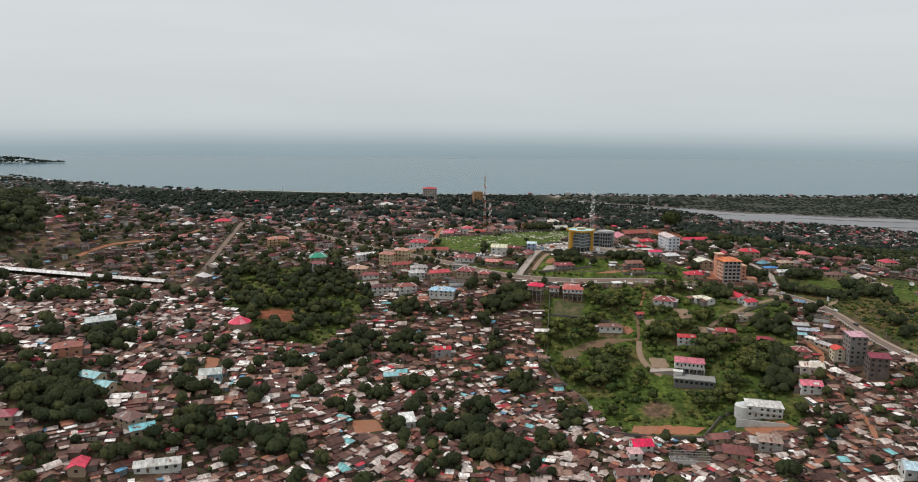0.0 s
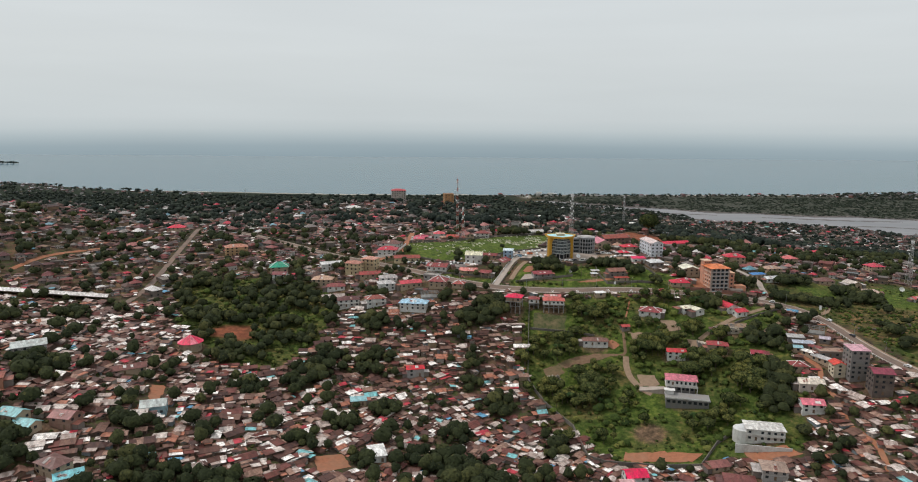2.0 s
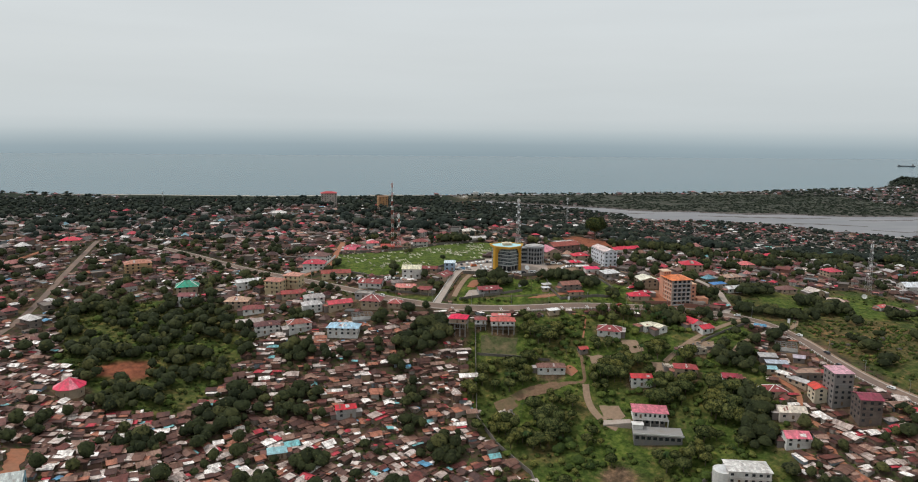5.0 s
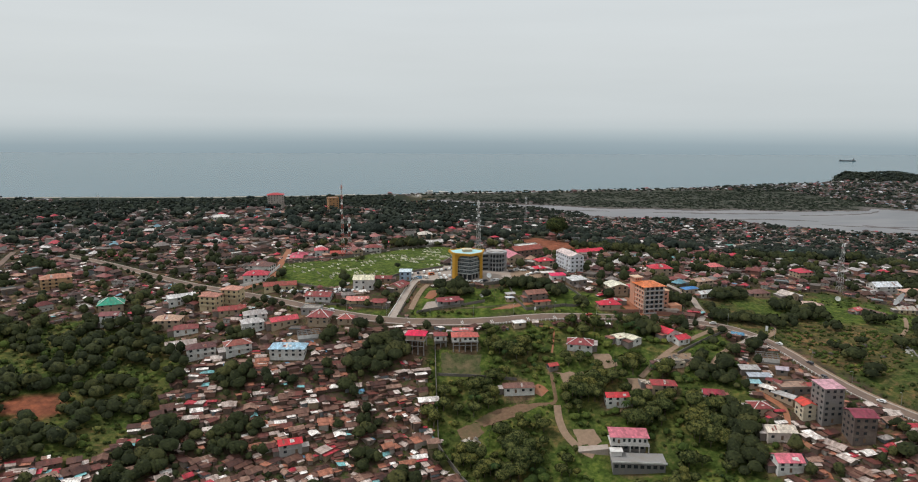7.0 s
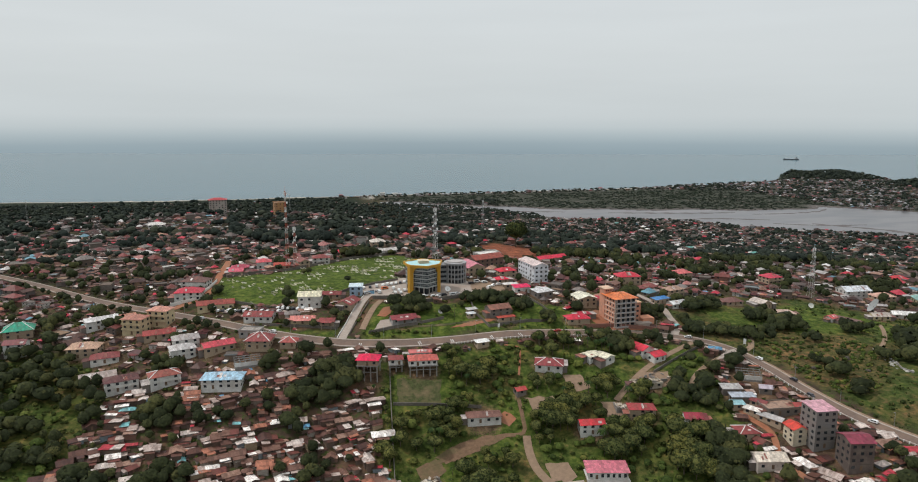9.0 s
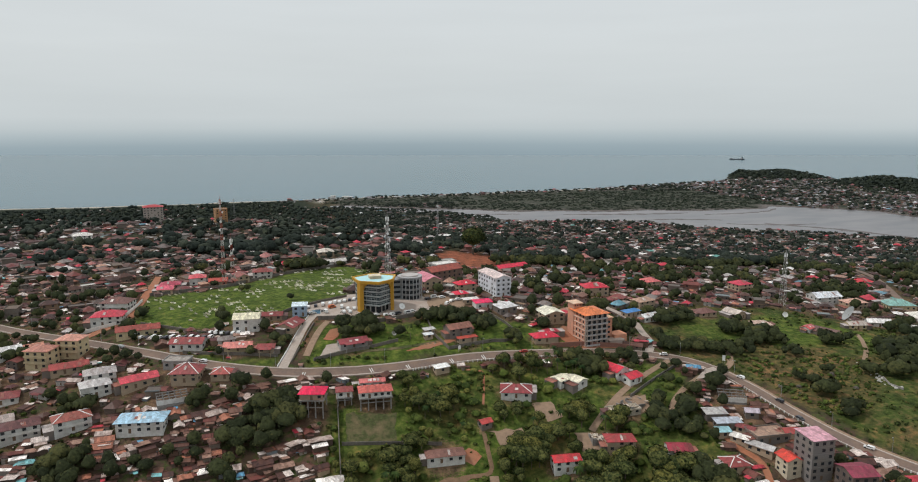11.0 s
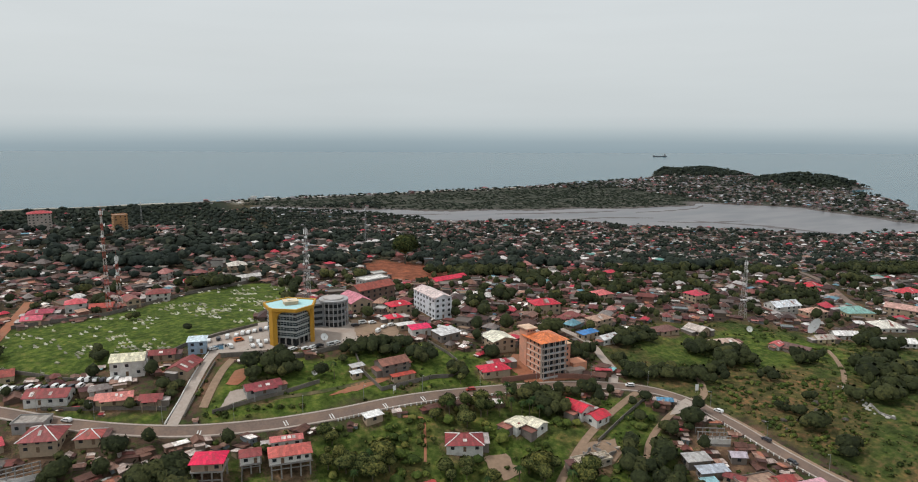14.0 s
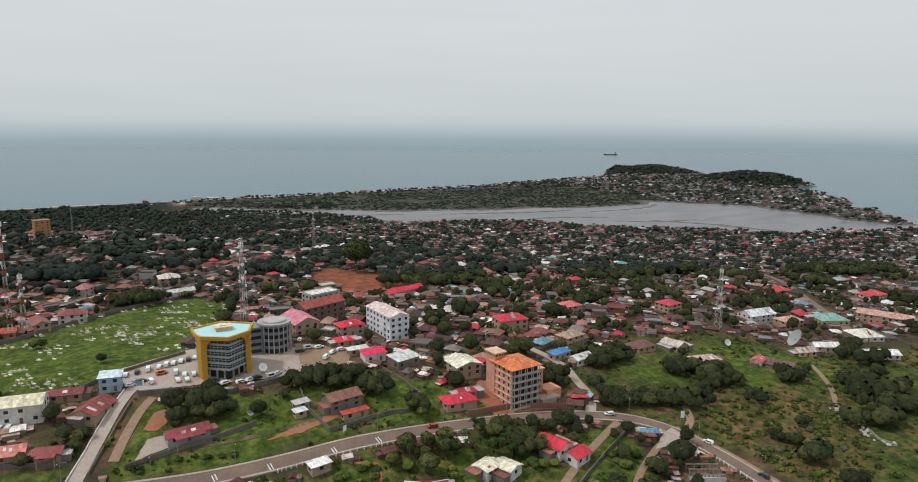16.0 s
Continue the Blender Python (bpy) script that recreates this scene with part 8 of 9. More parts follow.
# palms and gardens under the road
clump(196, 538, 16, 7, 15, (0.8, 1.0), 1)
clump(208, 530, 12, 8, 12, (0.8, 1.0), 1)
clump(240, 537, 9, 4, 8, (0.7, 1.0), 1)
clump(222, 540, 10, 3, 6, (0.6, 0.9))
clump(174, 541, 8, 5, 6, (0.8, 1.1))
clump(45, 536, 13, 10, 18, (0.9, 1.25))
clump(5, 556, 9, 4, 7, (0.7, 1.0))
clump(84, 519, 3, 3, 1, (0.9, 1.0), 1)
clump(112, 524, 12, 9, 12, (0.7, 1.1))
clump(101, 453, 9, 9, 10, (1.0, 1.45))
clump(92, 490, 9, 16, 13, (0.7, 1.1))
clump(150, 487, 13, 10, 16, (0.8, 1.2))
clump(176, 464, 14, 10, 18, (0.8, 1.2))
clump(206, 443, 16, 14, 30, (0.9, 1.3))
clump(160, 414, 16, 7, 14, (0.8, 1.1))
clump(204, 418, 10, 10, 14, (0.8, 1.2))
clump(185, 495, 20, 9, 16, (0.8, 1.1))
clump(226, 486, 14, 14, 16, (0.8, 1.1))
clump(75, 452, 7, 10, 7, (0.7, 1.0))
# roadside trees on the long descent to the west
for qx, qy in smooth_line(MAIN_ROAD[:6], 7.0):
    for side in (-1, 1):
        tx, ty = qx + side * rng.uniform(5.6, 7.5), qy + side * rng.uniform(5.0, 6.5)
        if rng.random() < 0.6 and free(tx, ty, 1.2):
            tree_spots.append((tx, ty, rng.uniform(0.5, 0.85), rng.uniform(0, 6.28), 0))
            take(tx, ty, 1.6)
# green hillside to the right
clump(268, 546, 10, 5, 8, (0.6, 0.9))
clump(285, 541, 10, 5, 9, (0.6, 0.9))
clump(305, 530, 8, 6, 8, (0.7, 1.0))
clump(327, 562, 10, 7, 10, (0.8, 1.1))
clump(338, 545, 13, 8, 16, (0.8, 1.15))
clump(336, 522, 6, 4, 4, (0.7, 0.9))
clump(378, 532, 10, 5, 7, (0.8, 1.1))
clump(405, 505, 26, 12, 22, (0.8, 1.2))
clump(378, 482, 20, 12, 16, (0.8, 1.2))
clump(452, 538, 16, 12, 14, (0.8, 1.2))
clump(310, 474, 5, 3, 3, (0.9, 1.2))
clump(314, 493, 7, 6, 5, (0.4, 0.7))
clump(253, 570, 6, 7, 9, (0.6, 0.9))
clump(276, 590, 9, 9, 12, (0.7, 1.1))
clump(300, 585, 10, 8, 12, (0.7, 1.0))
clump(268, 556, 4, 8, 6, (0.5, 0.8))
# the ridge woods
clump(-340, 1080, 90, 60, 40, (1.0, 1.5))
clump(-190, 1120, 90, 60, 36, (1.0, 1.5))
clump(60, 1060, 90, 60, 36, (1.0, 1.5))
clump(120, 960, 60, 40, 22, (0.9, 1.4))
clump(490, 790, 60, 30, 40, (0.8, 1.2))
clump(530, 665, 40, 12, 22, (0.8, 1.1))
clump(820, 770, 80, 40, 50, (0.8, 1.3))

# woods and large garden trees: middle, radius
WOODS_NEAR = [(-216, 347, 18), (-201, 330, 16), (-131, 331, 11), (-151, 369, 8), (-148, 315, 7), (-286, 488, 12), (-248, 516, 10), (12, 409, 9), (20, 358, 16), (5, 376, 13),
              (-28, 432, 7), (40, 442, 9), (-39, 366, 7), (-51, 412, 9), (-219, 413, 12), (-91, 328, 10), (-117, 330, 9), (53, 370, 8), (-51, 482, 8), (-86, 453, 8), (-30, 477, 6),
              (-44, 531, 9), (-37, 491, 7), (-78, 472, 11), (-136, 476, 9), (31, 486, 6), (26, 464, 6), (-69, 493, 8), (-44, 573, 7), (35, 530, 12), (-110, 440, 9), (-70, 380, 7)]
WOODS_TOWN = [(20, 910, 26), (50, 895, 20), (65, 883, 14), (161, 1034, 24), (92, 1013, 22), (139, 766, 8), (193, 865, 18), (308, 822, 20), (313, 791, 15), (343, 814, 22), (335, 756, 14),
              (396, 821, 18), (263, 670, 9), (317, 655, 9), (374, 691, 12), (573, 817, 34), (603, 814, 26), (531, 799, 26), (611, 768, 20), (642, 765, 24), (564, 670, 12), (502, 636, 12),
              (248, 597, 6), (227, 633, 6), (807, 768, 40), (886, 780, 40), (708, 726, 18), (726, 656, 20), (-186, 698, 9), (-218, 744, 12), (-116, 638, 9), (-80, 628, 6)]


def grove(cx, cy, r, size=(0.8, 1.35), spacing=4.2):
    """A closed stand of trees whose crowns meet."""
    n = max(3, int(3.1 * r * r / (spacing * spacing)))
    for _ in range(n * 2):
        if n <= 0:
            break
        a, q = rng.uniform(0, 6.28), math.sqrt(rng.random()) * rng.uniform(0.8, 1.1)
        x, y = cx + r * 1.25 * q * math.cos(a), cy + r * q * math.sin(a)
        if free(x, y, 1.3):
            tree_spots.append((x, y, rng.uniform(*size), rng.uniform(0, 6.28), 0))
            take(x, y, 1.7)
            n -= 1


for cx, cy, r in WOODS_NEAR:
    grove(cx, cy, r, (0.55, 1.1), 3.8)
for cx, cy, r in ((89, 443, 6), (92, 490, 5), (98, 464, 6), (75, 456, 5), (102, 446, 5), (140, 480, 5), (160, 497, 6), (204, 457, 7), (208, 437, 7), (171, 426, 5), (120, 438, 4), (123, 525, 6),
                  (70, 495, 5), (62, 484, 3), (103, 506, 5), (150, 510, 4), (186, 470, 5)):
    grove(cx, cy, r, (0.6, 1.2), 3.6)
for cx, cy, r in WOODS_TOWN:
    grove(cx, cy, r * (0.72 if cx > 250 else 0.85), (0.75, 1.3) if cy < 800 else (1.0, 1.7), 4.6 if cy < 800 else 6.5)
plant(430, 60, 262, 378, 548, lambda x, y: quarter(x, y) == "wood" and patchy(x, y, 28, 0, 0.0), (0.45, 0.95), 1.6)
plant(900, -220, -60, 465, 625, lambda x, y: quarter(x, y) == "wood_left" and patchy(x, y, 24, 3, -0.12), (0.6, 1.15), 1.5)
plant(1500, -420, 300, 275, 570, lambda x, y: quarter(x, y) == "shacks" and patchy(x, y, 30, 7, 0.14 if x > -60 and y > 400 else 0.04), (0.6, 1.2), 1.7)
plant(420, -420, 300, 275, 570, lambda x, y: quarter(x, y) == "shacks", (0.4, 0.75), 2.2)
for cx, cy, r in ((262, 549, 3), (272, 543, 4), (285, 538, 4), (294, 533, 4), (312, 532, 5), (343, 573, 4), (338, 559, 7), (346, 549, 7), (343, 539, 5), (325, 539, 4), (380, 536, 3), (394, 535, 3),
                  (338, 524, 2), (418, 518, 5), (396, 506, 4), (381, 485, 5), (396, 484, 4), (452, 531, 5), (474, 557, 6), (333, 495, 2), (316, 486, 2), (251, 499, 4), (274, 509, 2.5), (306, 454, 4),
                  (288, 581, 6), (310, 583, 4), (352, 485, 2), (430, 480, 7), (420, 440, 9)):
    grove(cx, cy, r, (0.6, 1.0), 3.4)
plant(60, 60, 235, 556, 606, lambda x, y: quarter(x, y) == "slope" and patchy(x, y, 15, 2, 0.15), (0.4, 0.8), 2.0)
plant(1500, -450, 750, 560, 900, lambda x, y: quarter(x, y) == "town" and patchy(x, y, 34, 9, 0.16), (0.7, 1.3), 2.0)
plant(420, -450, 750, 560, 900, lambda x, y: quarter(x, y) == "town", (0.45, 0.8), 2.6)
plant(4200, -900, 420, 850, 1600, lambda x, y: quarter(x, y) == "town" and patchy(x, y, 48, 4, 0.12), (0.9, 1.6), 3.0)
plant(4200, 250, 1760, 700, 1650, lambda x, y: quarter(x, y) == "town" and dry(x, y) > 12 and y + 0.75 * x < 2330 and x < 2.1 * (y - 300) + 150 and patchy(x, y, 40, 6, 0.12), (0.8, 1.4), 2.6)
plant(700, 250, 1760, 700, 1650, lambda x, y: quarter(x, y) == "town" and dry(x, y) > 12 and y + 0.75 * x < 2330 and x < 2.1 * (y - 300) + 150, (0.6, 1.0), 3.0)
plant(1700, -900, -390, 600, 1100, lambda x, y: quarter(x, y) == "forest" and x > -0.75 * y, (1.0, 1.7), 2.4)
plant(1200, -640, -390, 430, 800, lambda x, y: quarter(x, y) == "forest", (0.9, 1.5), 2.2)
plant(4200, -1300, 360, 1450, 2250, lambda x, y: dry(x, y) > 105 and x > -0.62 * y and (y > 1700 or patchy(x, y, 70, 11, 0.0)), (1.0, 1.8), 3.5)
plant(1500, -2300, -800, 1700, 3000, lambda x, y: dry(x, y) > 20 and patchy(x, y, 90, 5, -0.1), (0.9, 1.6), 4.0)
plant(300, 300, 1650, 2240, 2335, lambda x, y: dry(x, y) > 24, (0.7, 1.2), 3.0)
plant(900, 300, 660, 1680, 2090, lambda x, y: dry(x, y) > 8, (0.8, 1.3), 3.0)


def cape_hill(x, y):
    return bump(x, y, 2290, 2480, 190, 150) + bump(x, y, 2240, 1960, 130, 190) + bump(x, y, 2080, 2560, 90, 80)


plant(3200, 1900, 2460, 1500, 2680, lambda x, y: dry(x, y) > 6 and cape_hill(x, y) > 0.30, (1.0, 1.9), 3.5)
plant(2400, 1400, 2420, 1140, 2600, lambda x, y: dry(x, y) > 8 and (x > 1560 or y > 2160) and patchy(x, y, 70, 8, -0.15), (0.9, 1.5), 3.0)
plant(900, -3150, -2250, 3900, 4140, lambda x, y: dry(x, y) > 0, (1.4, 2.0), 4.5)


shack_shapes = [shack_parts(rng) for _ in range(26)]
house_shapes = [house_parts(rng) for _ in range(30)]
shack_spots, house_spots = [], []

# dense shacks on the near slopes
step = 4.7
for j in range(int(300 / step)):
    for i in range(int(760 / step)):
        x, y = -420 + i * step + rng.uniform(-2.2, 2.2), 275 + j * step + rng.uniform(-2.2, 2.2)
        if quarter(x, y) != "shacks" or rng.random() < 0.07:
            continue
        k = rng.randrange(len(shack_shapes))
        big = rng.choice((0.7, 0.8, 0.9, 1.0, 1.15)) + 0.1 * noise.noise(Vector((x / 40, y / 40, 8)))
        if free(x, y, 1.65 * big):
            shack_spots.append((x, y, k, lie(x, y) + 0.45 + rng.choice((0, 0, math.pi / 2, math.pi)) + rng.gauss(0, 0.16), big))
            take(x, y, 1.75 * big)

# houses of the upper and the lower town
y = 560.0
while y < 2250:
    step = 8.8 + max(0, y - 900) * 0.003
    x = -900.0
    while x < 1760:
        px, py = x + rng.uniform(-3.5, 3.5), y + rng.uniform(-3.5, 3.5)
        x += step
        if px > 2.1 * (py - 300) + 150 or px < -0.72 * py - 60:
            continue
        q = quarter(px, py)
        woody = max(0.0, min(1.0, (py - 840) / 250)) * max(0.0, min(1.0, (330 - px) / 120))
        if q not in ("town",) or rng.random() < 0.25 + 0.16 * woody or dry(px, py) < 14 or (py > 1700 and px > 330) or py + 0.75 * px > 2330:
            continue
        if py > 1700 and px < 350 and rng.random() < 0.7:
            continue
        big = rng.choice((0.42, 0.5, 0.55, 0.62, 0.7, 0.8, 1.0))
        if free(px, py, 4.8 * big):
            house_spots.append((px, py, rng.randrange(len(house_shapes)), lie(px, py) + rng.choice((0, math.pi / 2, math.pi, -math.pi / 2)) + rng.uniform(-0.15, 0.15), big))
            take(px, py, 5.0 * big)
    y += step * 0.95

# garden trees between the houses
plant(2600, -450, 760, 560, 1000, lambda x, y: quarter(x, y) == "town" and x < 2.1 * (y - 300) + 150, (0.5, 1.05), 1.8)
plant(5200, 250, 1760, 800, 1650, lambda x, y: quarter(x, y) == "town" and dry(x, y) > 12 and y + 0.75 * x < 2330 and x < 2.1 * (y - 300) + 150, (0.6, 1.1), 2.4)

# sheds and small dwellings in the gaps of the upper town
for _ in range(5200):
    x, y = rng.uniform(-330, 420), rng.uniform(556, 860)
    if quarter(x, y) == "town" and free(x, y, 2.2):
        shack_spots.append((x, y, rng.randrange(len(shack_shapes)), lie(x, y) + rng.choice((0, math.pi / 2)) + rng.gauss(0, 0.2), rng.uniform(0.65, 0.95)))
        take(x, y, 2.4)

for _ in range(2600):
    x, y = rng.uniform(-200, 300), rng.uniform(536, 730)
    if quarter(x, y) in ("town", "shacks") and free(x, y, 1.7):
        shack_spots.append((x, y, rng.randrange(len(shack_shapes)), lie(x, y) + rng.choice((0, math.pi / 2)) + rng.gauss(0, 0.2), rng.uniform(0.42, 0.7)))
        take(x, y, 1.9)

# small far houses on the cape and along the beach
cape_spots = []
for _ in range(9000):
    x, y = rng.uniform(1250, 2420), rng.uniform(1140, 2600)
    g = float(edge_gap(np.array(x), np.array(y), SPIT))
    hilly = cape_hill(x, y)
    if g > 14 and hilly < 0.40 and (x > 1560 or (y > 2190 + max(0, 1700 - x) * 0.2)) and free(x, y, 4.6) and rng.random() < 0.8:
        cape_spots.append((x, y, rng.randrange(len(house_shapes)), rng.uniform(0, 3.14)))
        take(x, y, 4.0)
for _ in range(240):
    x, y = rng.uniform(150, 1500), 2290 + rng.uniform(-35, 25)
    if free(x, y, 8):
        cape_spots.append((x, y, rng.randrange(len(house_shapes)), rng.uniform(-0.1, 0.1)))
        take(x, y, 8)
beach_spots = []
for _ in range(120):
    x, y = rng.uniform(250, 1560), 2308 + rng.uniform(-26, 22)
    if dry(x, y) > 14 and free(x, y, 11):
        beach_spots.append((x, y, rng.randrange(len(house_shapes)), rng.uniform(-0.2, 0.2), rng.choice((1.0, 1.3, 1.6, 2.0))))
        take(x, y, 11)
for _ in range(1500):
    x, y = rng.uniform(-2100, -700), rng.uniform(1900, 2900)
    if dry(x, y) > 30 and free(x, y, 6):
        cape_spots.append((x, y, rng.randrange(len(house_shapes)), rng.uniform(0, 3)))
        take(x, y, 6)

shack_spots.sort(key=lambda s: math.hypot(s[0] - 20, (s[1] - 430) * 0.8))
house_spots.sort(key=lambda s: math.hypot(s[0] - 110, (s[1] - 600) * 0.7))
NEAR_SHACKS, NEAR_HOUSES, NEAR_TREES = 180, 24, 260


def settle(spots, shapes, near, name, label, category, group, stuff_name, stuff_label, size=1.0):
    made, heap = {}, Heap()
    for n, (x, y, k, turn, big) in enumerate(spots):
        z = ground(x, y) - (0.5 if category == "shack" else 0.2)
        if n < near:
            m = Matrix.Translation((x, y, z)) @ Matrix.Rotation(turn, 4, "Z") @ Matrix.Diagonal((big, big, max(big, 0.85), 1))
            if k in made:
                copy_thing(made[k], m)
            else:
                made[k] = thing_from(name, shapes[k][0], label, category, m, group)
        else:
            far = math.hypot(x - 50, y - 300) > 560
            low = category == "house" and (y > 1000 or x > 440)
            heap.add([(p, q, "low_roof" if low and m == "house_roof" else m) for p, q, m in shapes[k][0] if not (far and p in ("window", "door", "post", "floor_band"))], x, y, z, turn, size * big)
    heap.build(stuff_name, stuff_label, category)


settle(shack_spots, shack_shapes, NEAR_SHACKS, "shack", "small block-walled shack under patched rusty sheet metal", "shack", "shacks on the hillside",
       "shacks_beyond", "crowded shacks under rusty brown and grey sheet roofs")
settle(house_spots, house_shapes, NEAR_HOUSES, "house", "rendered block house with a painted sheet-metal roof", "house", "houses of the upper town",
       "houses_beyond", "many rendered houses with red, brown and grey roofs")
for _ in range(420):
    x, y = rng.uniform(330, 640), rng.uniform(1700, 2080)
    if dry(x, y) > 10 and free(x, y, 5):
        cape_spots.append((x, y, rng.randrange(len(house_shapes)), rng.uniform(0, 3)))
        take(x, y, 5)
# far houses swap their roofs for the palette with haze in its colours
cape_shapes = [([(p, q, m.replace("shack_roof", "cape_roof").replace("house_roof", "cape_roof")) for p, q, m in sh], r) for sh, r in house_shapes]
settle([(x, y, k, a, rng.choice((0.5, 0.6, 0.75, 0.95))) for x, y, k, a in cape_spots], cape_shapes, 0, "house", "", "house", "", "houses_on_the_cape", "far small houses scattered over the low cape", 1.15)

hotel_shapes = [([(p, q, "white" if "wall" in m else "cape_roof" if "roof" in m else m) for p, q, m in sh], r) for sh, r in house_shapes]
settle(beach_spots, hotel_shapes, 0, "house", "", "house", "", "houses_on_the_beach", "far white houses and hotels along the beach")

# setting the trees
tree_spots.sort(key=lambda s: math.hypot(s[0] - 130, (s[1] - 480) * 0.8))
kinds = [tree_template(rg, w, t) for w, t in ((9, 9), (11, 10), (7, 11), (12.5, 10.5), (6, 7))] + [palm_template(rg, 9.0), palm_template(rg, 11.5)]
used = set()
giant = tree_template(rg, 24, 27, label="very tall spreading tree alone on the red field", leaves=1600)
giant.matrix_basis = pose(266, 862, ground(266, 862), 0, 0, 40)
far_kinds = [crown_arrays(rg, w, t * 0.9, 0.0, 4, 22, 0.075 * w, ICO2) for w, t in ((9, 9), (11, 10), (8, 11), (12, 10))]
farther_kinds = [crown_arrays(rg, w, t * 0.9, 0.0, 3, 8, 0.13 * w, ICO1) for w, t in ((10, 9), (12, 10), (9, 11))]
near_kinds = [crown_arrays(rg, w, t * 0.92, 0.0, 7, 90, 0.045 * w, ICO2) for w, t in ((9, 9), (11, 10), (8, 11), (12, 10), (7, 9))]
mid_kinds = [crown_arrays(rg, w, t * 0.92, 0.0, 5, 44, 0.06 * w, ICO2) for w, t in ((9, 9), (11, 10), (8, 11), (12, 10), (7, 9))]
beyond, middle = Grove(), Grove()
for n, (x, y, size, turn, palm) in enumerate(tree_spots):
    z = ground(x, y)
    if n < NEAR_TREES:
        k = rng.choice((5, 6)) if palm else rng.choice((0, 0, 1, 1, 2, 3, 4, 4, 0, 5))
        s = size * 0.86
        m = Matrix.Translation((x, y, z)) @ Matrix.Rotation(turn, 4, "Z")
        if k in used:
            ob = copy_thing(kinds[k], m)
            ob.scale = (s, s, s)
        else:
            kinds[k].matrix_basis = m @ Matrix.Diagonal((s, s, s, 1))
            used.add(k)
    elif y < 800:
        middle.add(*rng.choice(near_kinds if y < 470 or (y < 610 and -90 < x < 300) else mid_kinds), x, y, z - 0.3, turn, size)
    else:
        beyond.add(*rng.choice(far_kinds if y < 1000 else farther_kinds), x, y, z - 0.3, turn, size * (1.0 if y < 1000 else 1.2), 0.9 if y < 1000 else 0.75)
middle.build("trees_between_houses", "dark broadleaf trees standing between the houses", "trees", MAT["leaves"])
# far crowns take the leaf colour with the blue haze painted in
beyond.build("trees_beyond", "dark woods and garden trees far off", "trees", MAT["hazed_leaves"])

# mangrove and scrub
scrub, marsh = Grove(), Grove()
bushes = [crown_arrays(rg, 2.8, 1.9, -0.5, 3, 12, 0.32, ICO1) for _ in range(4)]
low_bushes = [crown_arrays(rg, 3.2, 1.8, -0.4, 3, 6, 0.5, ICO1) for _ in range(3)]
thicket = Grove()
thickets = [crown_arrays(rg, w, t * 1.3, -1.2, 7, 46, 0.34, ICO2) for w, t in ((6, 3.6), (7.5, 3.2), (5, 3.0), (8, 4.2))]
for _ in range(5200):
    x, y = rng.uniform(60, 560), rng.uniform(300, 615)
    q = quarter(x, y)
    if q in ("wood", "green") and noise.noise(Vector((x / 24, y / 24, 6))) > (-0.3 if q == "wood" else 0.22) and free(x, y, 1.6):
        thicket.add(*rng.choice(thickets), x, y, ground(x, y), rng.uniform(0, 6.28), rng.uniform(0.5, 1.1) * (1.0 if q == "wood" else 0.55))
        take(x, y, 0.5)
for _ in range(900):
    x, y = rng.uniform(288, 372), rng.uniform(450, 530)
    if inside(x, y, BROWN_FIELD) and free(x, y, 0.8) and noise.noise(Vector((x / 11, y / 8, 2))) > -0.1:
        thicket.add(*rng.choice(thickets), x, y, ground(x, y), rng.uniform(0, 6.28), rng.uniform(0.18, 0.5))
for _ in range(260):
    x, y = rng.uniform(-220, -60), rng.uniform(465, 625)
    if quarter(x, y) == "wood_left" and free(x, y, 1.0):
        thicket.add(*rng.choice(thickets), x, y, ground(x, y), rng.uniform(0, 6.28), rng.uniform(0.6, 1.1))
thicket.build("thicket", "dense mid-green thicket of shrubs on the slopes", "thicket", MAT["thicket"])
for _ in range(7500):
    x, y = rng.uniform(60, 560), rng.uniform(300, 615)
    q = quarter(x, y)
    if q in ("wood", "green", "slope") and noise.noise(Vector((x / 22, y / 22, 5))) > (-0.3 if q == "wood" else -0.15) and free(x, y, 0.4):
        scrub.add(*rng.choice(bushes), x, y, ground(x, y), rng.uniform(0, 6.28), rng.choice((0.35, 0.45, 0.5, 0.7, 1.2)) * rng.uniform(0.7, 1.2))
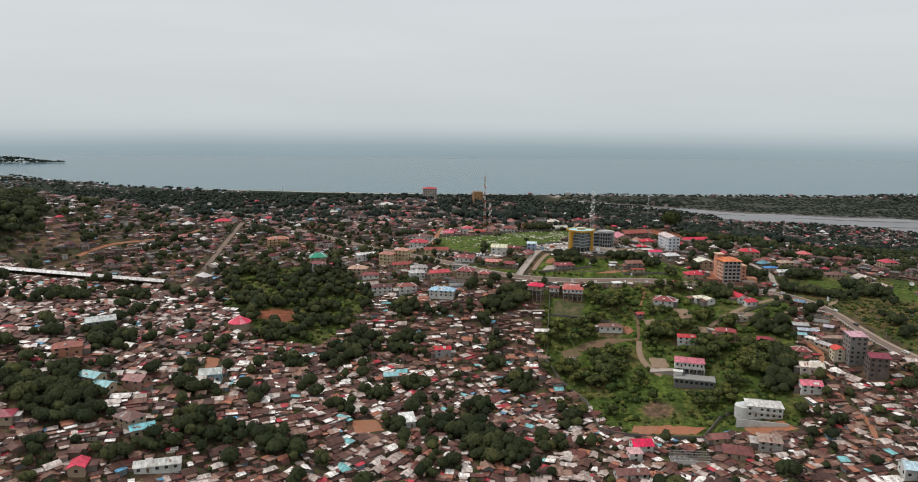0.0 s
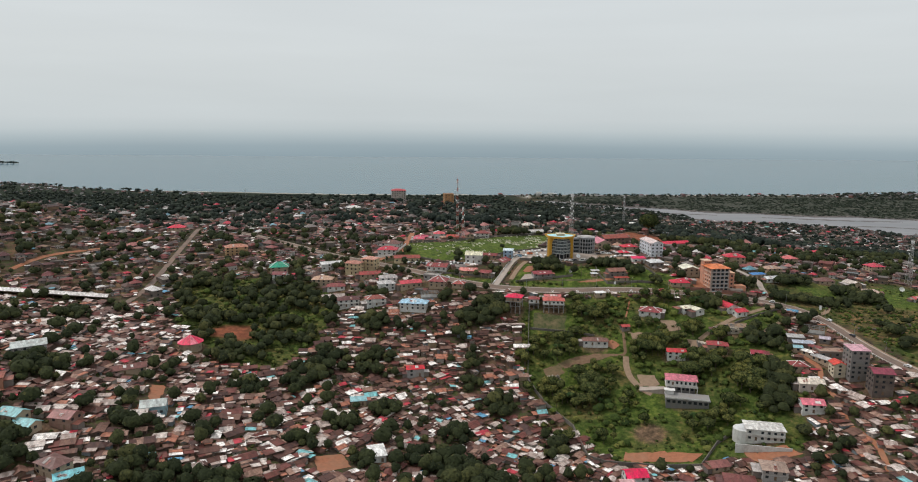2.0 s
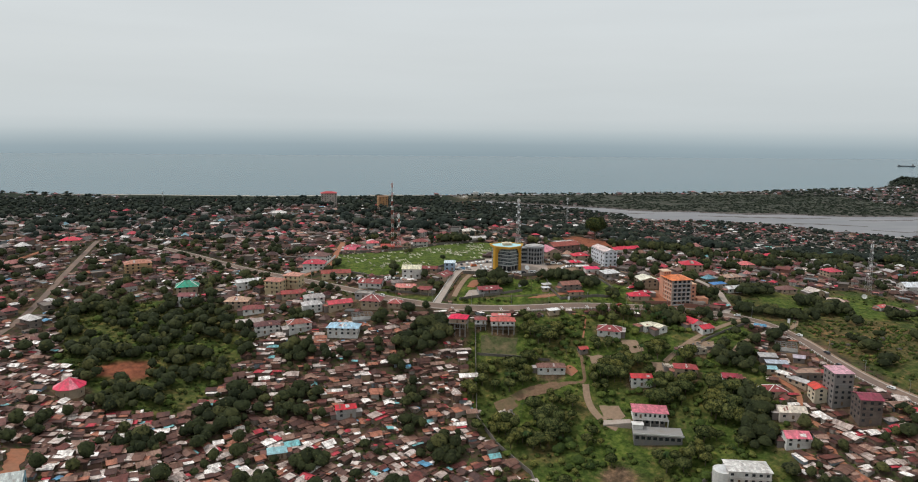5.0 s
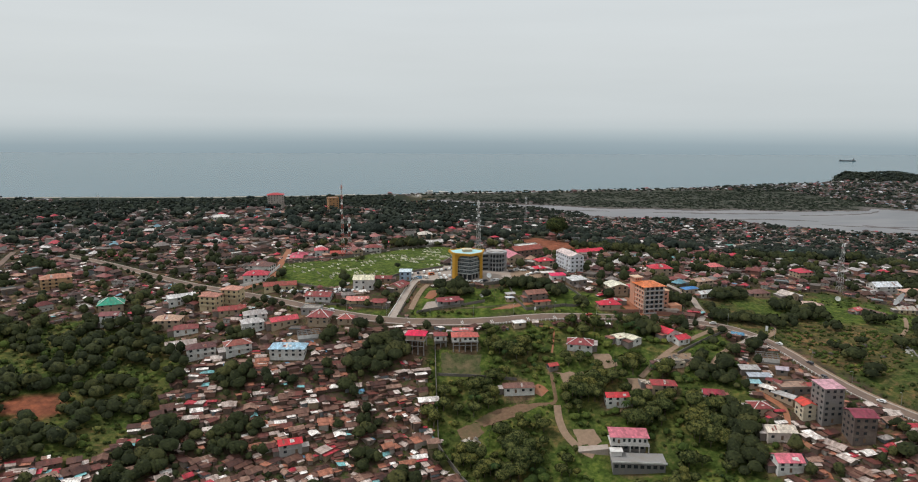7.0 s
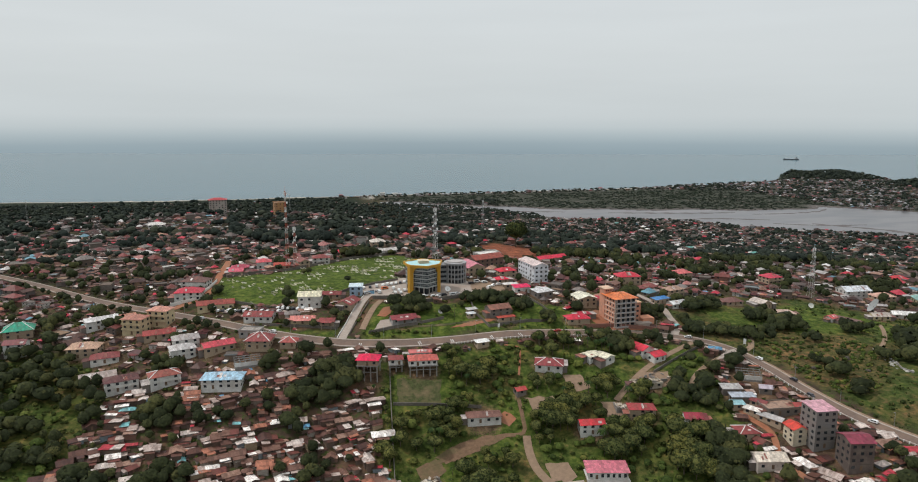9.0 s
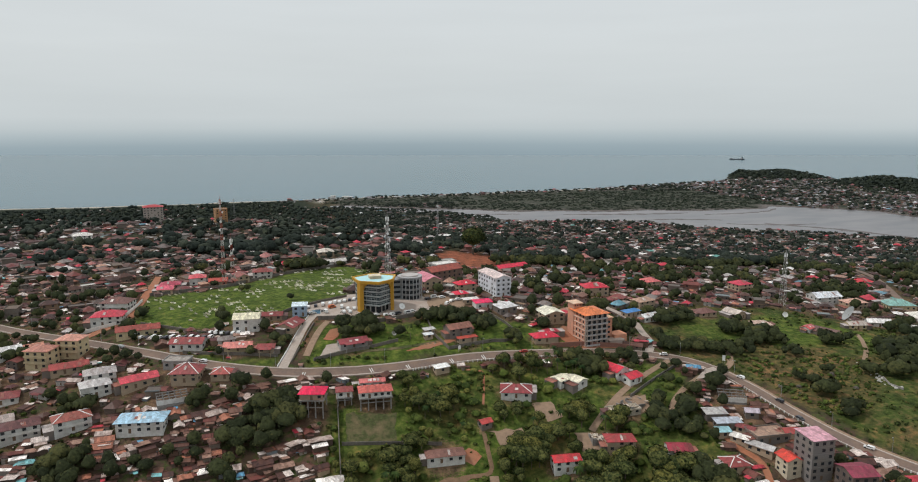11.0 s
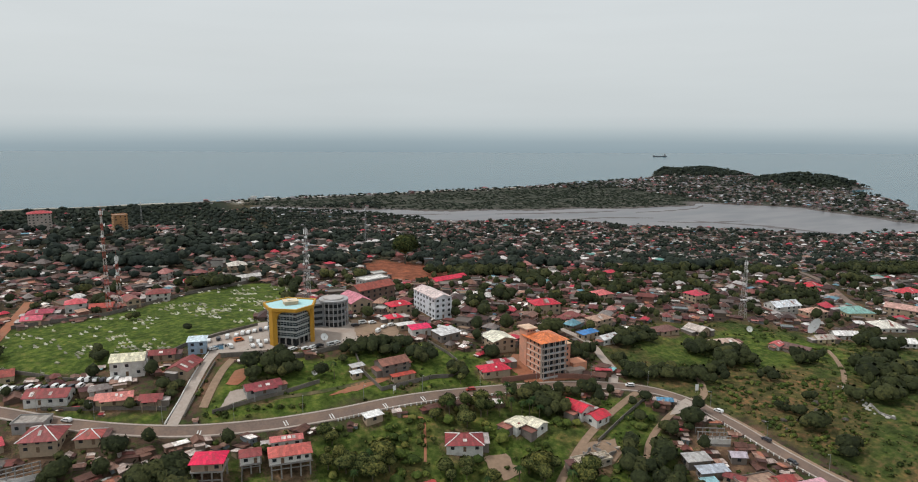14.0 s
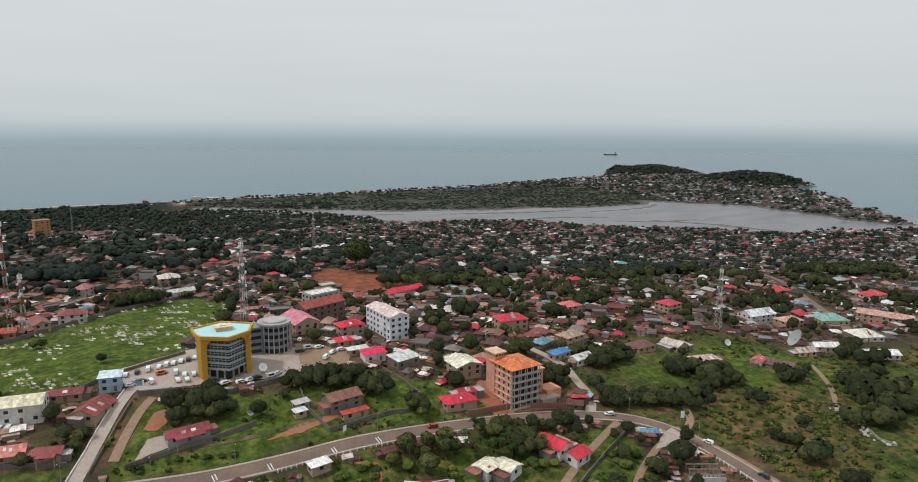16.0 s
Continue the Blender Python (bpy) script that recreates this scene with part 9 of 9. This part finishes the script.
for _ in range(1600):
    x, y = rng.uniform(-220, -60), rng.uniform(465, 625)
    if quarter(x, y) == "wood_left" and free(x, y, 0.4):
        scrub.add(*rng.choice(bushes), x, y, ground(x, y), rng.uniform(0, 6.28), rng.uniform(0.5, 1.3))
for _ in range(7000):
    x, y = rng.uniform(300, 1640), rng.uniform(1700, 2240)
    g = float(edge_gap(np.array(x), np.array(y), SPIT))
    if g > 16 + 40 * max(0.0, noise.noise(Vector((x / 160, y / 90, 5)))) and noise.noise(Vector((x / 120, y / 60, 2))) > -0.3:
        marsh.add(*rng.choice(low_bushes), x, y, ground(x, y), rng.uniform(0, 6.28), rng.uniform(2.2, 4.6), 0.32)
for _ in range(3600):
    x, y = rng.uniform(-180, 340), rng.uniform(540, 700)
    if quarter(x, y) in ("town", "shacks") and free(x, y, 0.6):
        scrub.add(*rng.choice(bushes), x, y, ground(x, y), rng.uniform(0, 6.28), rng.uniform(0.5, 1.5))
for _ in range(3000):
    x, y = rng.uniform(-200, 290), rng.uniform(300, 545)
    if quarter(x, y) == "shacks" and free(x, y, 0.5):
        scrub.add(*rng.choice(bushes), x, y, ground(x, y), rng.uniform(0, 6.28), rng.uniform(0.4, 1.1))
scrub.build("scrub", "low green scrub and tall weeds on the slopes", "scrub", MAT["scrub"])
marsh.build("mangrove", "low olive mangrove on the mud flats", "mangrove", MAT["mangrove"])

# bare trodden earth round the houses
worn = np.zeros(mx.shape)
for cx, cy, size in YARDS + [(x, y, 7.0) for x, y, *_ in house_spots if y < 900]:
    i0, i1 = np.searchsorted(gx, (cx - size * 1.6, cx + size * 1.6))
    j0, j1 = np.searchsorted(gy, (cy - size * 1.6, cy + size * 1.6))
    d = np.hypot(mx[j0:j1, i0:i1] - cx, my[j0:j1, i0:i1] - cy) / size
    worn[j0:j1, i0:i1] = np.maximum(worn[j0:j1, i0:i1], 0.62 * ease((1.25 - d) / 0.9))
ground_mesh.attributes.new("yard", "FLOAT", "POINT").data.foreach_set("value", worn.reshape(-1).astype(np.float32))
